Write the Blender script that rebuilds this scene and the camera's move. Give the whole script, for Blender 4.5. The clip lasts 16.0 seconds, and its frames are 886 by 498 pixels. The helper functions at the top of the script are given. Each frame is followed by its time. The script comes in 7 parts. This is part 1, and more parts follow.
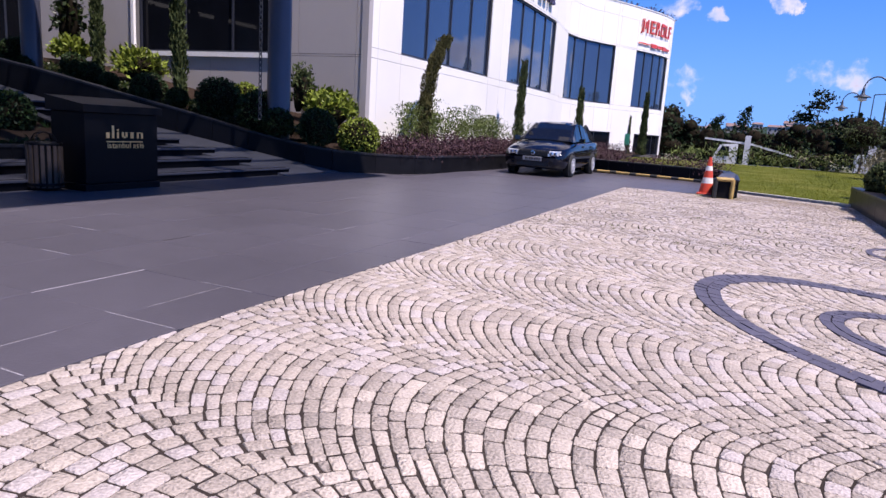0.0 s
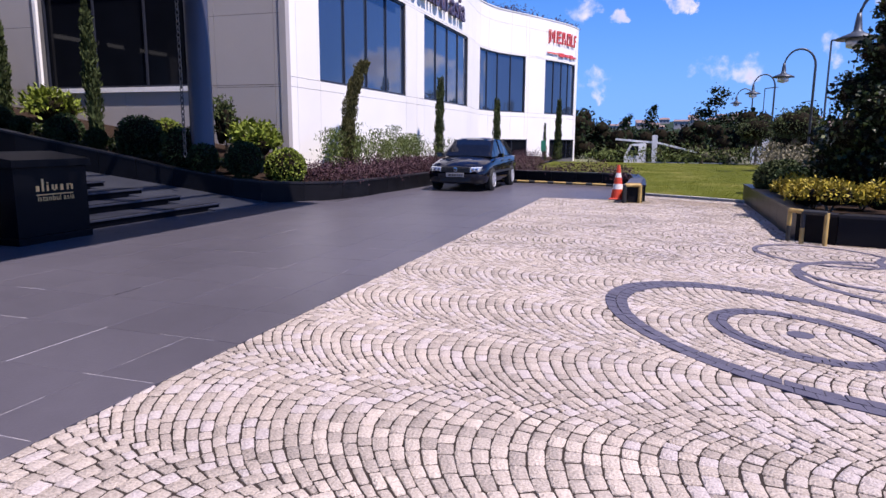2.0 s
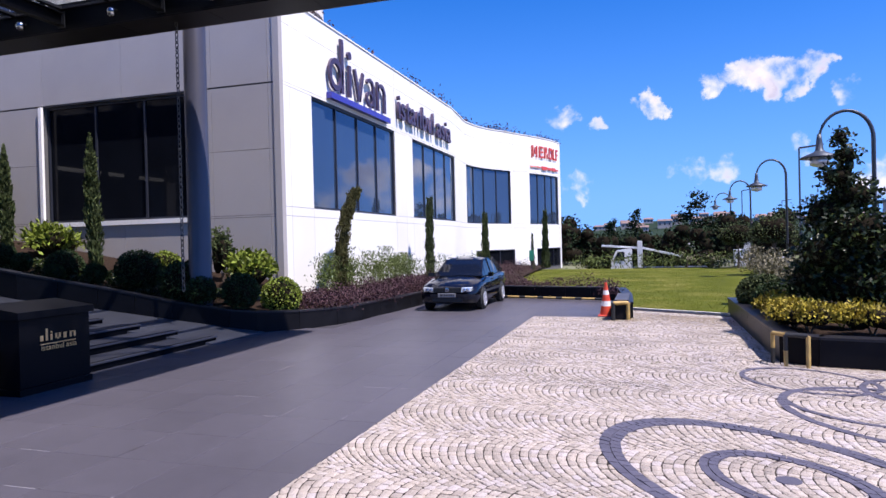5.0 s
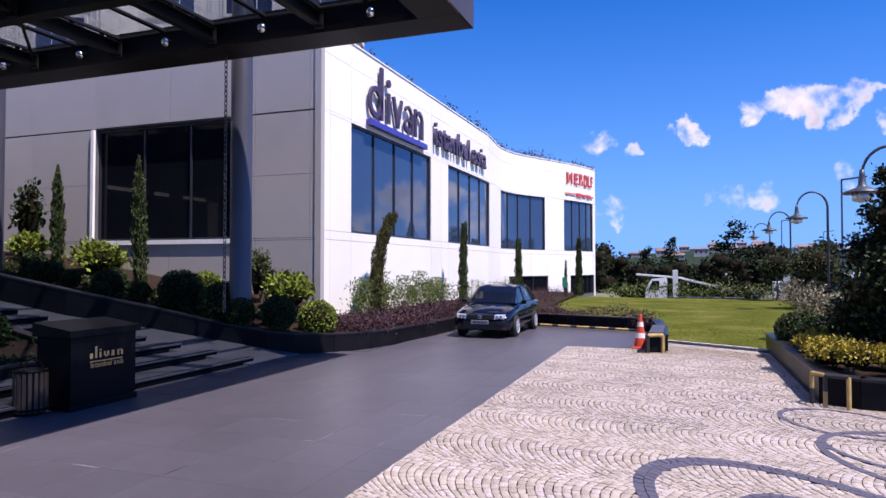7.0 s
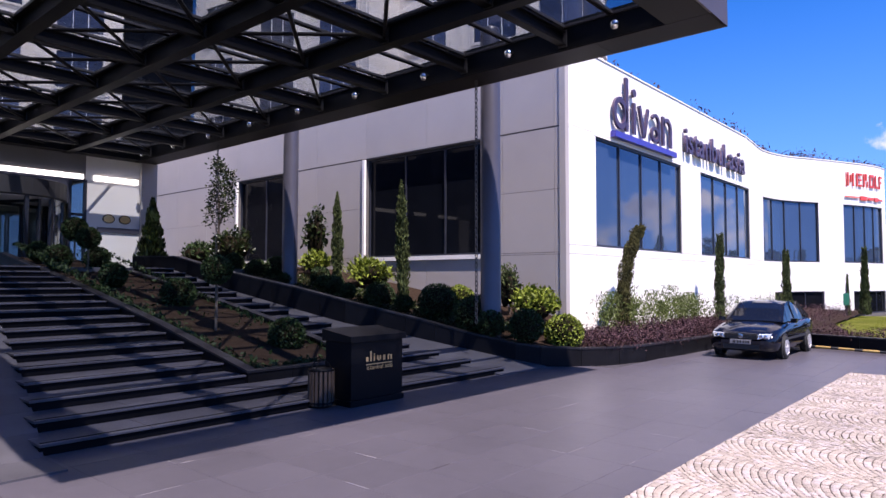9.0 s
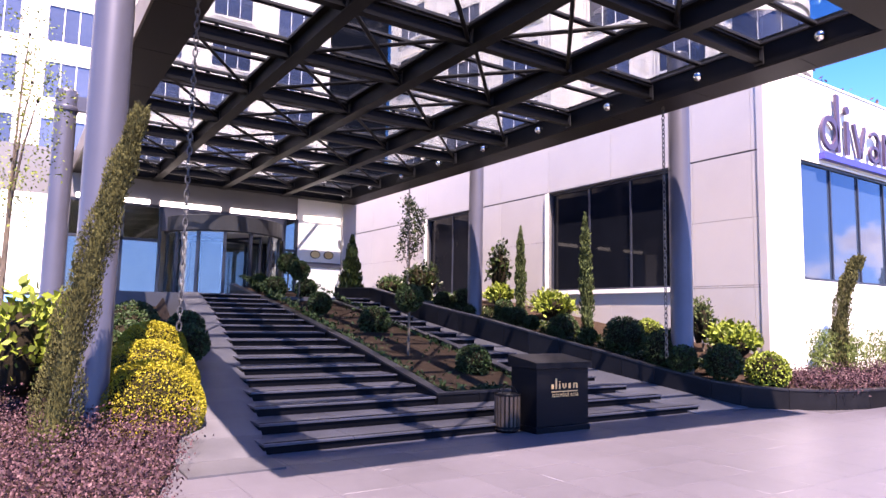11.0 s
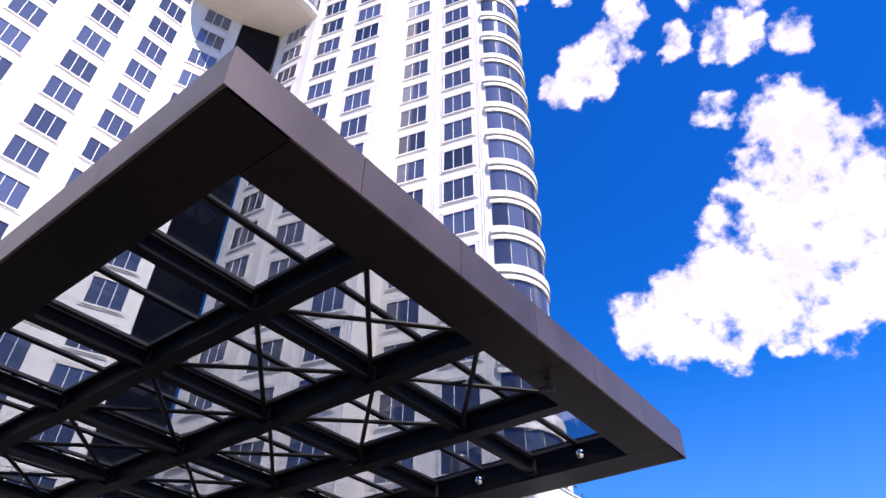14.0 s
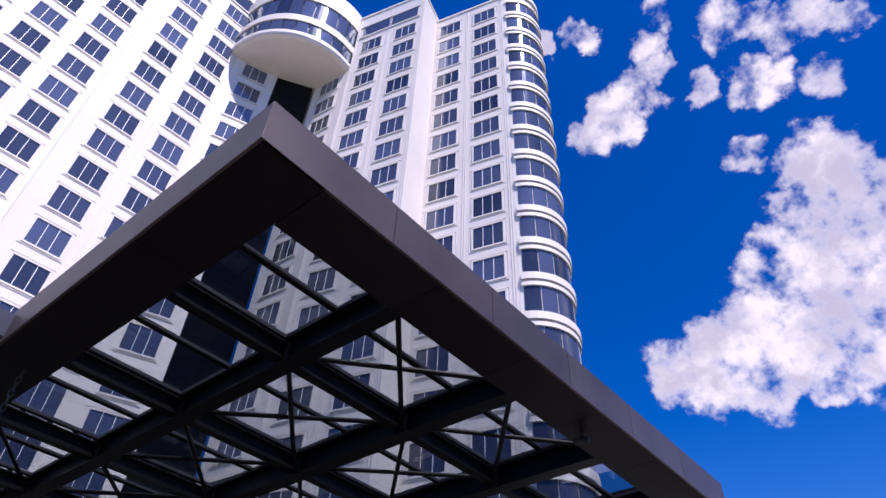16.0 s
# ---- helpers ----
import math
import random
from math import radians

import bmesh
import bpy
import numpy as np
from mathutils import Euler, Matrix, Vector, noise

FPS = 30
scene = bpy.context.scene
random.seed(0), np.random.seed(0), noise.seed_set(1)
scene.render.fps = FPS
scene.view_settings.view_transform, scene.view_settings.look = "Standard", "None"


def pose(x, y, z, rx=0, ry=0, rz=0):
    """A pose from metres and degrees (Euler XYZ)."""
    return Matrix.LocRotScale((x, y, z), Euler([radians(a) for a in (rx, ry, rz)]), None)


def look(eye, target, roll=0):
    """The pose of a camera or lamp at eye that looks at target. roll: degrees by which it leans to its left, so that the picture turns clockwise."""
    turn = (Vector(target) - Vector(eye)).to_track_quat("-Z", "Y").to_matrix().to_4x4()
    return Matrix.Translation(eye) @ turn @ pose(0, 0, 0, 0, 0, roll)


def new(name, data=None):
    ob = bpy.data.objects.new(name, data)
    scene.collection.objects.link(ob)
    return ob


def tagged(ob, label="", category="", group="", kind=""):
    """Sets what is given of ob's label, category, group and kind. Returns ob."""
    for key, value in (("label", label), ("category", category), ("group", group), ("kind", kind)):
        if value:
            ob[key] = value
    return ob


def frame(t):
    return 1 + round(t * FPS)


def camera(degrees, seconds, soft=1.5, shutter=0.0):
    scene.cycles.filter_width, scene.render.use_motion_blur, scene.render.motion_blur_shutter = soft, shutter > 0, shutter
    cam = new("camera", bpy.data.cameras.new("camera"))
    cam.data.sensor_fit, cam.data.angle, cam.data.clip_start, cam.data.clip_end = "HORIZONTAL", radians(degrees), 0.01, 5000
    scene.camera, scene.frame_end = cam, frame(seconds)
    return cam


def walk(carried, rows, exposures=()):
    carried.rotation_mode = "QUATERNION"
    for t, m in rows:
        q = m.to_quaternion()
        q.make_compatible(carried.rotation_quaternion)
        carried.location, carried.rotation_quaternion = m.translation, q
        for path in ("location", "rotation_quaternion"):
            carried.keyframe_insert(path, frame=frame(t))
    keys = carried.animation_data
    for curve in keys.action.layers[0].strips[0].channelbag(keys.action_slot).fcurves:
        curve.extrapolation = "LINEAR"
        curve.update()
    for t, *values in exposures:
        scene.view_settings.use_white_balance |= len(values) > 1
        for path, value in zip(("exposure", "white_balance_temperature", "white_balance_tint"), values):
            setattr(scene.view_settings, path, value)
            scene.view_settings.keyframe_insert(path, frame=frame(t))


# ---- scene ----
# ---- camera ----
cam = camera(67.9, 16.0)
PATH = [
    (0.0, pose(-0.000, 0.000, 1.178, 79.39, -3.65, 25.00)),
    (0.5, pose(0.034, -0.250, 1.285, 81.08, -1.52, 20.58)),
    (1.0, pose(0.129, -0.393, 1.419, 83.49, -0.04, 23.16)),
    (1.5, pose(0.199, -0.451, 1.439, 82.38, -0.55, 22.56)),
    (2.0, pose(0.143, -0.541, 1.481, 80.46, -0.36, 18.18)),
    (2.5, pose(0.114, -0.621, 1.575, 79.91, -3.28, 22.46)),
    (3.0, pose(0.162, -0.636, 1.606, 76.91, 0.10, 23.76)),
    (3.5, pose(0.109, -0.797, 1.712, 79.02, 0.57, 17.26)),
    (4.0, pose(0.111, -0.934, 1.881, 83.34, 1.35, 17.49)),
    (4.5, pose(0.226, -0.935, 1.902, 89.21, 0.50, 15.65)),
    (5.0, pose(0.208, -0.832, 1.965, 89.51, 1.41, 17.27)),
    (7.5, pose(0.197, -1.052, 2.081, 91.76, -0.21, 20.23)),
    (8.0, pose(0.199, -1.063, 2.078, 91.81, 0.31, 20.97)),
    (8.5, pose(0.186, -1.094, 2.085, 92.45, 0.36, 28.26)),
    (9.0, pose(0.237, -1.188, 2.090, 92.69, -0.08, 41.03)),
    (9.5, pose(0.288, -1.203, 2.065, 93.46, -0.63, 53.71)),
    (11.8, pose(0.347, -1.528, 1.780, 98.47, -2.51, 56.87)),
    (12.0, pose(0.341, -1.558, 1.759, 102.11, -2.26, 53.95)),
    (12.5, pose(0.282, -1.548, 1.791, 110.19, -1.60, 44.83)),
    (13.0, pose(0.232, -1.550, 1.789, 115.15, -0.09, 37.90)),
    (13.5, pose(0.254, -1.515, 1.766, 121.91, -1.06, 35.89)),
    (14.0, pose(0.267, -1.535, 1.733, 129.39, -0.43, 37.63)),
    (14.5, pose(0.231, -1.557, 1.804, 134.46, -0.81, 39.59)),
    (15.0, pose(0.244, -1.570, 1.767, 137.32, -1.39, 40.45)),
    (15.5, pose(0.238, -1.569, 1.777, 136.86, -1.93, 39.98)),
    (16.0, pose(0.260, -1.574, 1.749, 133.35, -2.00, 39.64)),
]
EXPO = [(0.0, 0.62, 6500, 22), (3.2, 0.66, 6500, 22), (3.8, 0.78, 6450, 22), (5.0, 0.77, 6300, 18), (7.5, 0.66, 6450, 22), (8.5, 0.67, 6450, 22), (9.0, 1.0, 6650, 24), (9.6, 1.97, 7350, 29), (11.8, 2.40, 7550, 32), (12.5, 2.38, 7650, 32), (13.0, 2.0, 7400, 29), (13.5, 1.5, 7000, 24), (14.2, 1.12, 6500, 19), (14.8, 0.75, 6250, 22), (15.4, 0.52, 6150, 24), (16.0, 0.48, 6100, 24)]
walk(cam, PATH, EXPO)

# ---- world and sun ----
SUN = Vector((3.6, -1.25, 7.2)).normalized()
world = bpy.data.worlds.new("sky")
scene.world = world
world.use_nodes = True
wn, wl = world.node_tree.nodes, world.node_tree.links
wn.clear()
w_out = wn.new("ShaderNodeOutputWorld")
w_bg = wn.new("ShaderNodeBackground")
w_bg.inputs["Strength"].default_value = 0.0505
w_sky = wn.new("ShaderNodeTexSky")
w_sky.sky_type = "NISHITA"
w_sky.sun_disc = False
w_sky.sun_elevation = math.asin(SUN.z)
w_sky.sun_rotation = math.atan2(SUN.x, SUN.y)
w_sky.air_density, w_sky.dust_density, w_sky.ozone_density = 1.0, 0.8, 2.5
w_sat = wn.new("ShaderNodeHueSaturation")
w_sat.inputs["Saturation"].default_value = 1.22
w_sat.inputs["Value"].default_value = 1.0
w_tc = wn.new("ShaderNodeTexCoord")
w_tint = wn.new("ShaderNodeMixRGB")
w_tint.blend_type = "MULTIPLY"
w_tint.inputs["Fac"].default_value = 1.0
w_tint.inputs["Color2"].default_value = (0.76, 1.06, 1.90, 1)
wl.new(w_sky.outputs[0], w_tint.inputs["Color1"])
# paler air towards the horizon
w_sep = wn.new("ShaderNodeSeparateXYZ")
wl.new(w_tc.outputs["Generated"], w_sep.inputs[0])
w_inv = wn.new("ShaderNodeMath")
w_inv.operation, w_inv.use_clamp = "SUBTRACT", True
w_inv.inputs[0].default_value = 1.0
wl.new(w_sep.outputs["Z"], w_inv.inputs[1])
w_pow = wn.new("ShaderNodeMath")
w_pow.operation, w_pow.use_clamp = "POWER", True
wl.new(w_inv.outputs[0], w_pow.inputs[0])
w_pow.inputs[1].default_value = 3.5
w_haze = wn.new("ShaderNodeMixRGB")
wl.new(w_pow.outputs[0], w_haze.inputs["Fac"])
wl.new(w_tint.outputs[0], w_haze.inputs["Color1"])
w_haze.inputs["Color2"].default_value = (5.1, 8.4, 15.2, 1)
wl.new(w_haze.outputs[0], w_sat.inputs["Color"])


def w_math(op, a, b=None, c=None, clamp=False):
    n = wn.new("ShaderNodeMath")
    n.operation, n.use_clamp = op, clamp
    for k, v in enumerate((a, b, c)):
        if v is None:
            continue
        if isinstance(v, (int, float)):
            n.inputs[k].default_value = v
        else:
            wl.new(v, n.inputs[k])
    return n.outputs[0]


# clouds: soft puffs at fixed directions of the sky, broken up by noise
BIG_CLOUD = [(-0.248, 0.818, 0.518, 3.9, 1.00), (-0.192, 0.831, 0.521, 5.3, 1.00), (-0.175, 0.858, 0.484, 3.0, 1.00), (-0.110, 0.832, 0.543, 6.1, 1.00),
              (-0.031, 0.810, 0.586, 5.9, 1.00), (0.029, 0.747, 0.664, 4.6, 1.00), (0.008, 0.717, 0.697, 3.4, 1.00), (-0.044, 0.749, 0.661, 2.6, 0.80),
              (-0.056, 0.856, 0.515, 5.4, 1.00), (-0.097, 0.883, 0.460, 2.1, 0.90), (-0.123, 0.780, 0.614, 2.4, 0.80), (-0.084, 0.762, 0.642, 2.0, 0.70),
              (-0.062, 0.685, 0.726, 2.0, 0.62), (0.029, 0.803, 0.596, 5.7, 1.00), (0.012, 0.855, 0.519, 4.8, 1.00)]
SIDE_CLOUD = [(-0.146, 0.561, 0.815, 2.9, 0.95), (-0.192, 0.574, 0.796, 2.8, 0.95), (-0.226, 0.581, 0.782, 2.1, 0.85), (-0.115, 0.549, 0.828, 1.8, 0.85),
              (-0.109, 0.526, 0.843, 1.6, 0.65), (-0.072, 0.507, 0.859, 1.8, 0.60), (-0.249, 0.558, 0.791, 1.2, 0.55)]
HIGH_CLOUDS = [(-0.009, 0.551, 0.834, 2.6, 0.94), (0.023, 0.562, 0.827, 2.1, 0.84), (0.044, 0.587, 0.808, 2.5, 0.81), (0.078, 0.587, 0.805, 2.3, 0.79),
              (-0.009, 0.628, 0.778, 2.7, 0.94), (0.020, 0.628, 0.778, 1.7, 0.84), (-0.066, 0.599, 0.798, 1.7, 0.81), (0.112, 0.610, 0.785, 2.0, 0.79),
              (0.061, 0.653, 0.755, 2.3, 0.67), (-0.219, 0.448, 0.867, 1.1, 0.84), (-0.165, 0.479, 0.862, 1.5, 0.74), (-0.182, 0.463, 0.867, 1.3, 0.64)]
LOW_CLOUDS = [(0.090, 0.974, 0.207, 1.2, 0.73), (0.117, 0.970, 0.213, 1.5, 0.86), (0.141, 0.966, 0.218, 1.5, 0.86), (0.164, 0.965, 0.205, 1.5, 0.86),
              (0.187, 0.960, 0.209, 1.5, 0.86), (0.209, 0.954, 0.214, 1.6, 0.86), (0.192, 0.963, 0.190, 1.0, 0.73), (0.007, 0.982, 0.188, 1.2, 0.82),
              (0.022, 0.983, 0.185, 0.8, 0.69), (-0.016, 0.981, 0.191, 0.7, 0.60), (-0.112, 0.976, 0.185, 1.4, 0.52), (-0.068, 0.983, 0.169, 0.8, 0.65),
              (-0.087, 0.993, 0.081, 1.5, 0.52), (-0.116, 0.990, 0.080, 1.4, 0.43), (0.040, 0.995, 0.093, 1.4, 0.47), (0.070, 0.993, 0.093, 1.6, 0.52),
              (0.110, 0.990, 0.093, 1.8, 0.47), (0.198, 0.974, 0.115, 1.2, 0.43), (0.246, 0.952, 0.179, 1.1, 0.39)]
# banks to the east and behind, mirrored in the windows
EAST_CLOUDS = [(0.335, 0.937, 0.105, 1.6, 0.90), (0.375, 0.921, 0.104, 1.9, 0.95), (0.405, 0.908, 0.098, 1.7, 0.90), (0.300, 0.950, 0.072, 2.6, 0.60),
               (0.360, 0.928, 0.062, 3.2, 0.65), (0.440, 0.895, 0.066, 3.4, 0.65), (0.520, 0.848, 0.080, 3.2, 0.70), (0.600, 0.500, 0.600, 9.0, 0.80),
               (0.850, 0.300, 0.450, 12.0, 0.75), (0.750, -0.400, 0.450, 9.0, 0.70), (-0.800, -0.500, 0.400, 10.0, 0.70)]
total = None
w_warp = wn.new("ShaderNodeTexNoise")
w_warp.inputs["Scale"].default_value, w_warp.inputs["Detail"].default_value, w_warp.inputs["Roughness"].default_value = 16.0, 8.0, 0.6
wl.new(w_tc.outputs["Generated"], w_warp.inputs["Vector"])
w_off = wn.new("ShaderNodeVectorMath")
w_off.operation = "MULTIPLY_ADD"
wl.new(w_warp.outputs["Color"], w_off.inputs[0])
w_off.inputs[1].default_value = (0.075, 0.075, 0.075)
w_off.inputs[2].default_value = (-0.0375, -0.0375, -0.0375)
w_dir = wn.new("ShaderNodeVectorMath")
w_dir.operation = "ADD"
wl.new(w_tc.outputs["Generated"], w_dir.inputs[0])
wl.new(w_off.outputs[0], w_dir.inputs[1])
w_nrm = wn.new("ShaderNodeVectorMath")
w_nrm.operation = "NORMALIZE"
wl.new(w_dir.outputs[0], w_nrm.inputs[0])
for dx, dy, dz, deg, amount in BIG_CLOUD + SIDE_CLOUD + HIGH_CLOUDS + LOW_CLOUDS + EAST_CLOUDS:
    dp = wn.new("ShaderNodeVectorMath")
    dp.operation = "DOT_PRODUCT"
    wl.new(w_nrm.outputs[0], dp.inputs[0])
    dp.inputs[1].default_value = Vector((dx, dy, dz)).normalized()
    mr = wn.new("ShaderNodeMapRange")
    mr.interpolation_type = "SMOOTHSTEP"
    wl.new(dp.outputs["Value"], mr.inputs["Value"])
    mr.inputs["From Min"].default_value = math.cos(radians(deg))
    mr.inputs["From Max"].default_value = 1.0 - (1.0 - math.cos(radians(deg))) * 0.22
    mr.inputs["To Max"].default_value = amount
    total = mr.outputs[0] if total is None else w_math("MAXIMUM", total, mr.outputs[0])
w_noise = wn.new("ShaderNodeTexNoise")
w_noise.inputs["Scale"].default_value = 24.0
w_noise.inputs["Detail"].default_value = 9.0
w_noise.inputs["Roughness"].default_value = 0.56
wl.new(w_tc.outputs["Generated"], w_noise.inputs["Vector"])
dens = w_math("ADD", total, w_math("MULTIPLY", w_math("SUBTRACT", w_noise.outputs[0], 0.5), 3.2))
w_mask = wn.new("ShaderNodeMapRange")
w_mask.interpolation_type = "SMOOTHSTEP"
wl.new(dens, w_mask.inputs["Value"])
w_mask.inputs["From Min"].default_value, w_mask.inputs["From Max"].default_value = 0.22, 1.25
w_in = w_math("MULTIPLY", w_mask.outputs[0], w_math("MULTIPLY", total, 6.0, clamp=True))
w_mix = wn.new("ShaderNodeMixRGB")
wl.new(w_in, w_mix.inputs["Fac"])
wl.new(w_sat.outputs[0], w_mix.inputs["Color1"])
# greyer hollows in the thick of the clouds
w_fold = wn.new("ShaderNodeTexNoise")
w_fold.inputs["Scale"].default_value, w_fold.inputs["Detail"].default_value, w_fold.inputs["Roughness"].default_value = 11.0, 7.0, 0.55
wl.new(w_nrm.outputs[0], w_fold.inputs["Vector"])
w_hollow = wn.new("ShaderNodeMapRange")
w_hollow.interpolation_type = "SMOOTHSTEP"
wl.new(w_fold.outputs[0], w_hollow.inputs["Value"])
w_hollow.inputs["From Min"].default_value, w_hollow.inputs["From Max"].default_value = 0.40, 0.60
w_shade = wn.new("ShaderNodeMixRGB")
wl.new(w_math("MULTIPLY", w_hollow.outputs[0], w_math("MULTIPLY", w_math("SUBTRACT", dens, 0.7, clamp=True), 2.4, clamp=True)), w_shade.inputs["Fac"])
w_shade.inputs["Color1"].default_value = (14.4, 13.5, 13.7, 1)
w_shade.inputs["Color2"].default_value = (8.6, 8.2, 9.8, 1)
wl.new(w_shade.outputs[0], w_mix.inputs["Color2"])
wl.new(w_mix.outputs[0], w_bg.inputs["Color"])
wl.new(w_bg.outputs[0], w_out.inputs["Surface"])

sun = new("sun", bpy.data.lights.new("sun", "SUN"))
sun.data.energy, sun.data.angle, sun.data.color = 5.0, radians(0.55), (1.0, 0.95, 0.88)
sun.matrix_world = look(SUN * 60, (0, 0, 0))


# ---- materials ----
def mat(name, base, rough=0.6, metal=0.0, var=0.18, scale=1.2, fine=0.12, fscale=40.0, bump=0.15, bscale=120.0, rand=0.0, island=0.0, second=None, cover=0.5, spec=0.5):
    """Base colour with broad and fine variation at real size, bump, and a shift per object or per piece."""
    m = bpy.data.materials.new(name)
    m.use_nodes = True
    n, l = m.node_tree.nodes, m.node_tree.links
    p = n["Principled BSDF"]
    p.inputs["Roughness"].default_value, p.inputs["Metallic"].default_value = rough, metal
    p.inputs["Specular IOR Level"].default_value = spec
    geo = n.new("ShaderNodeNewGeometry")
    big = n.new("ShaderNodeTexNoise")
    big.inputs["Scale"].default_value, big.inputs["Detail"].default_value = scale, 5
    sm = n.new("ShaderNodeTexNoise")
    sm.inputs["Scale"].default_value, sm.inputs["Detail"].default_value = fscale, 4
    for t in (big, sm):
        l.new(geo.outputs["Position"], t.inputs["Vector"])

    def mth(op, a, b):
        q = n.new("ShaderNodeMath")
        q.operation = op
        for k, v in enumerate((a, b)):
            if isinstance(v, (int, float)):
                q.inputs[k].default_value = v
            else:
                l.new(v, q.inputs[k])
        return q.outputs[0]
    f = mth("ADD", mth("MULTIPLY", mth("SUBTRACT", big.outputs[0], 0.5), var * 4), 1.0)
    f = mth("ADD", f, mth("MULTIPLY", mth("SUBTRACT", sm.outputs[0], 0.5), fine * 4))
    if rand:
        oi = n.new("ShaderNodeObjectInfo")
        f = mth("ADD", f, mth("MULTIPLY", mth("SUBTRACT", oi.outputs["Random"], 0.5), rand * 2))
    if island:
        f = mth("ADD", f, mth("MULTIPLY", mth("SUBTRACT", geo.outputs["Random Per Island"], 0.5), island * 2))
    f = mth("MAXIMUM", f, 0.15)
    col = n.new("ShaderNodeMixRGB")
    col.inputs["Color1"].default_value = (*base, 1)
    col.inputs["Color2"].default_value = (*(second or base), 1)
    if second:
        rp = n.new("ShaderNodeMapRange")
        rp.inputs["From Min"].default_value, rp.inputs["From Max"].default_value = cover - 0.12, cover + 0.12
        l.new(geo.outputs["Random Per Island"] if island else big.outputs[0], rp.inputs["Value"])
        l.new(rp.outputs[0], col.inputs["Fac"])
    mul = n.new("ShaderNodeVectorMath")
    mul.operation = "SCALE"
    l.new(col.outputs[0], mul.inputs[0])
    l.new(f, mul.inputs["Scale"])
    l.new(mul.outputs[0], p.inputs["Base Color"])
    if bump:
        bt = n.new("ShaderNodeTexNoise")
        bt.inputs["Scale"].default_value, bt.inputs["Detail"].default_value = bscale, 3
        l.new(geo.outputs["Position"], bt.inputs["Vector"])
        b = n.new("ShaderNodeBump")
        b.inputs["Strength"].default_value, b.inputs["Distance"].default_value = bump, 0.02
        l.new(bt.outputs[0], b.inputs["Height"])
        l.new(b.outputs[0], p.inputs["Normal"])
    return m


def clear_glass(name, tint, gloss):
    """A thin see-through pane: tinted passage with a mirror sheen that grows towards grazing."""
    m = bpy.data.materials.new(name)
    m.use_nodes = True
    n, l = m.node_tree.nodes, m.node_tree.links
    n.clear()
    out, mix = n.new("ShaderNodeOutputMaterial"), n.new("ShaderNodeMixShader")
    tr, gl, lw = n.new("ShaderNodeBsdfTransparent"), n.new("ShaderNodeBsdfGlossy"), n.new("ShaderNodeLayerWeight")
    tr.inputs[0].default_value = (*tint, 1)
    gl.inputs["Roughness"].default_value = 0.02
    lw.inputs["Blend"].default_value = 0.5
    pw, mu = n.new("ShaderNodeMath"), n.new("ShaderNodeMath")
    pw.operation, mu.operation = "POWER", "MULTIPLY_ADD"
    l.new(lw.outputs["Facing"], pw.inputs[0])
    pw.inputs[1].default_value = 4.0
    l.new(pw.outputs[0], mu.inputs[0])
    mu.inputs[1].default_value, mu.inputs[2].default_value = 0.6, gloss
    l.new(mu.outputs[0], mix.inputs[0])
    l.new(tr.outputs[0], mix.inputs[1])
    l.new(gl.outputs[0], mix.inputs[2])
    l.new(mix.outputs[0], out.inputs[0])
    return m


M = {}
M["slate"] = mat("slate", (0.072, 0.066, 0.080), 0.42, var=0.20, scale=0.35, fine=0.07, fscale=5, bump=0.08, bscale=60, rand=0.045, spec=0.45)
M["slate_bed"] = mat("slate_joint", (0.050, 0.046, 0.054), 0.9, var=0.2, scale=2, spec=0.1)
M["mortar"] = mat("pale_mortar", (0.27, 0.25, 0.26), 0.9, var=0.3, scale=9, fine=0.3, fscale=60, bump=0, rand=0.35, spec=0.1)
M["joint"] = mat("joint_sand", (0.036, 0.028, 0.025), 0.95, var=0.3, scale=3, spec=0.1)
M["sett"] = mat("granite_sett", (0.410, 0.345, 0.292), 0.66, var=0.17, scale=0.7, fine=0.34, fscale=70, bump=0.9, bscale=70, island=0.24, second=(0.365, 0.315, 0.298), cover=0.72)
M["sett_one"] = mat("granite_sett_single", (0.402, 0.340, 0.290), 0.66, var=0.17, scale=0.7, fine=0.34, fscale=70, bump=0.9, bscale=70, rand=0.24)
M["sett_dark"] = mat("basalt_sett", (0.080, 0.075, 0.105), 0.65, var=0.12, scale=1.5, fine=0.10, fscale=60, bump=0.15, island=0.10, spec=0.3)
M["granite"] = mat("black_granite", (0.008, 0.008, 0.010), 0.35, var=0.25, scale=2, fine=0.3, fscale=150, bump=0.03, rand=0.15, spec=0.08)
M["granite_top"] = mat("flamed_granite", (0.065, 0.063, 0.074), 0.5, var=0.22, scale=1.5, fine=0.2, fscale=120, bump=0.1, rand=0.12, spec=0.4)
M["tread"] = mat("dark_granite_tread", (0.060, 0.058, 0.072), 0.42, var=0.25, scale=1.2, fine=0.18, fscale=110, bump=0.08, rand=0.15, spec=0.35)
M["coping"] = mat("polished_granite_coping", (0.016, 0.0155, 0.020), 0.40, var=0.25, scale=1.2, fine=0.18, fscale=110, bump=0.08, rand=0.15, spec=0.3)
# riser colour, far darker than the tread colour
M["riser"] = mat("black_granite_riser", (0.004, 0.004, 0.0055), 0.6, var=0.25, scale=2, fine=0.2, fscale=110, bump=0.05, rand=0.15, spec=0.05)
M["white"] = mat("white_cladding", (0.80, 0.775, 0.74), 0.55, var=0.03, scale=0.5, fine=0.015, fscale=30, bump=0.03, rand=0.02)
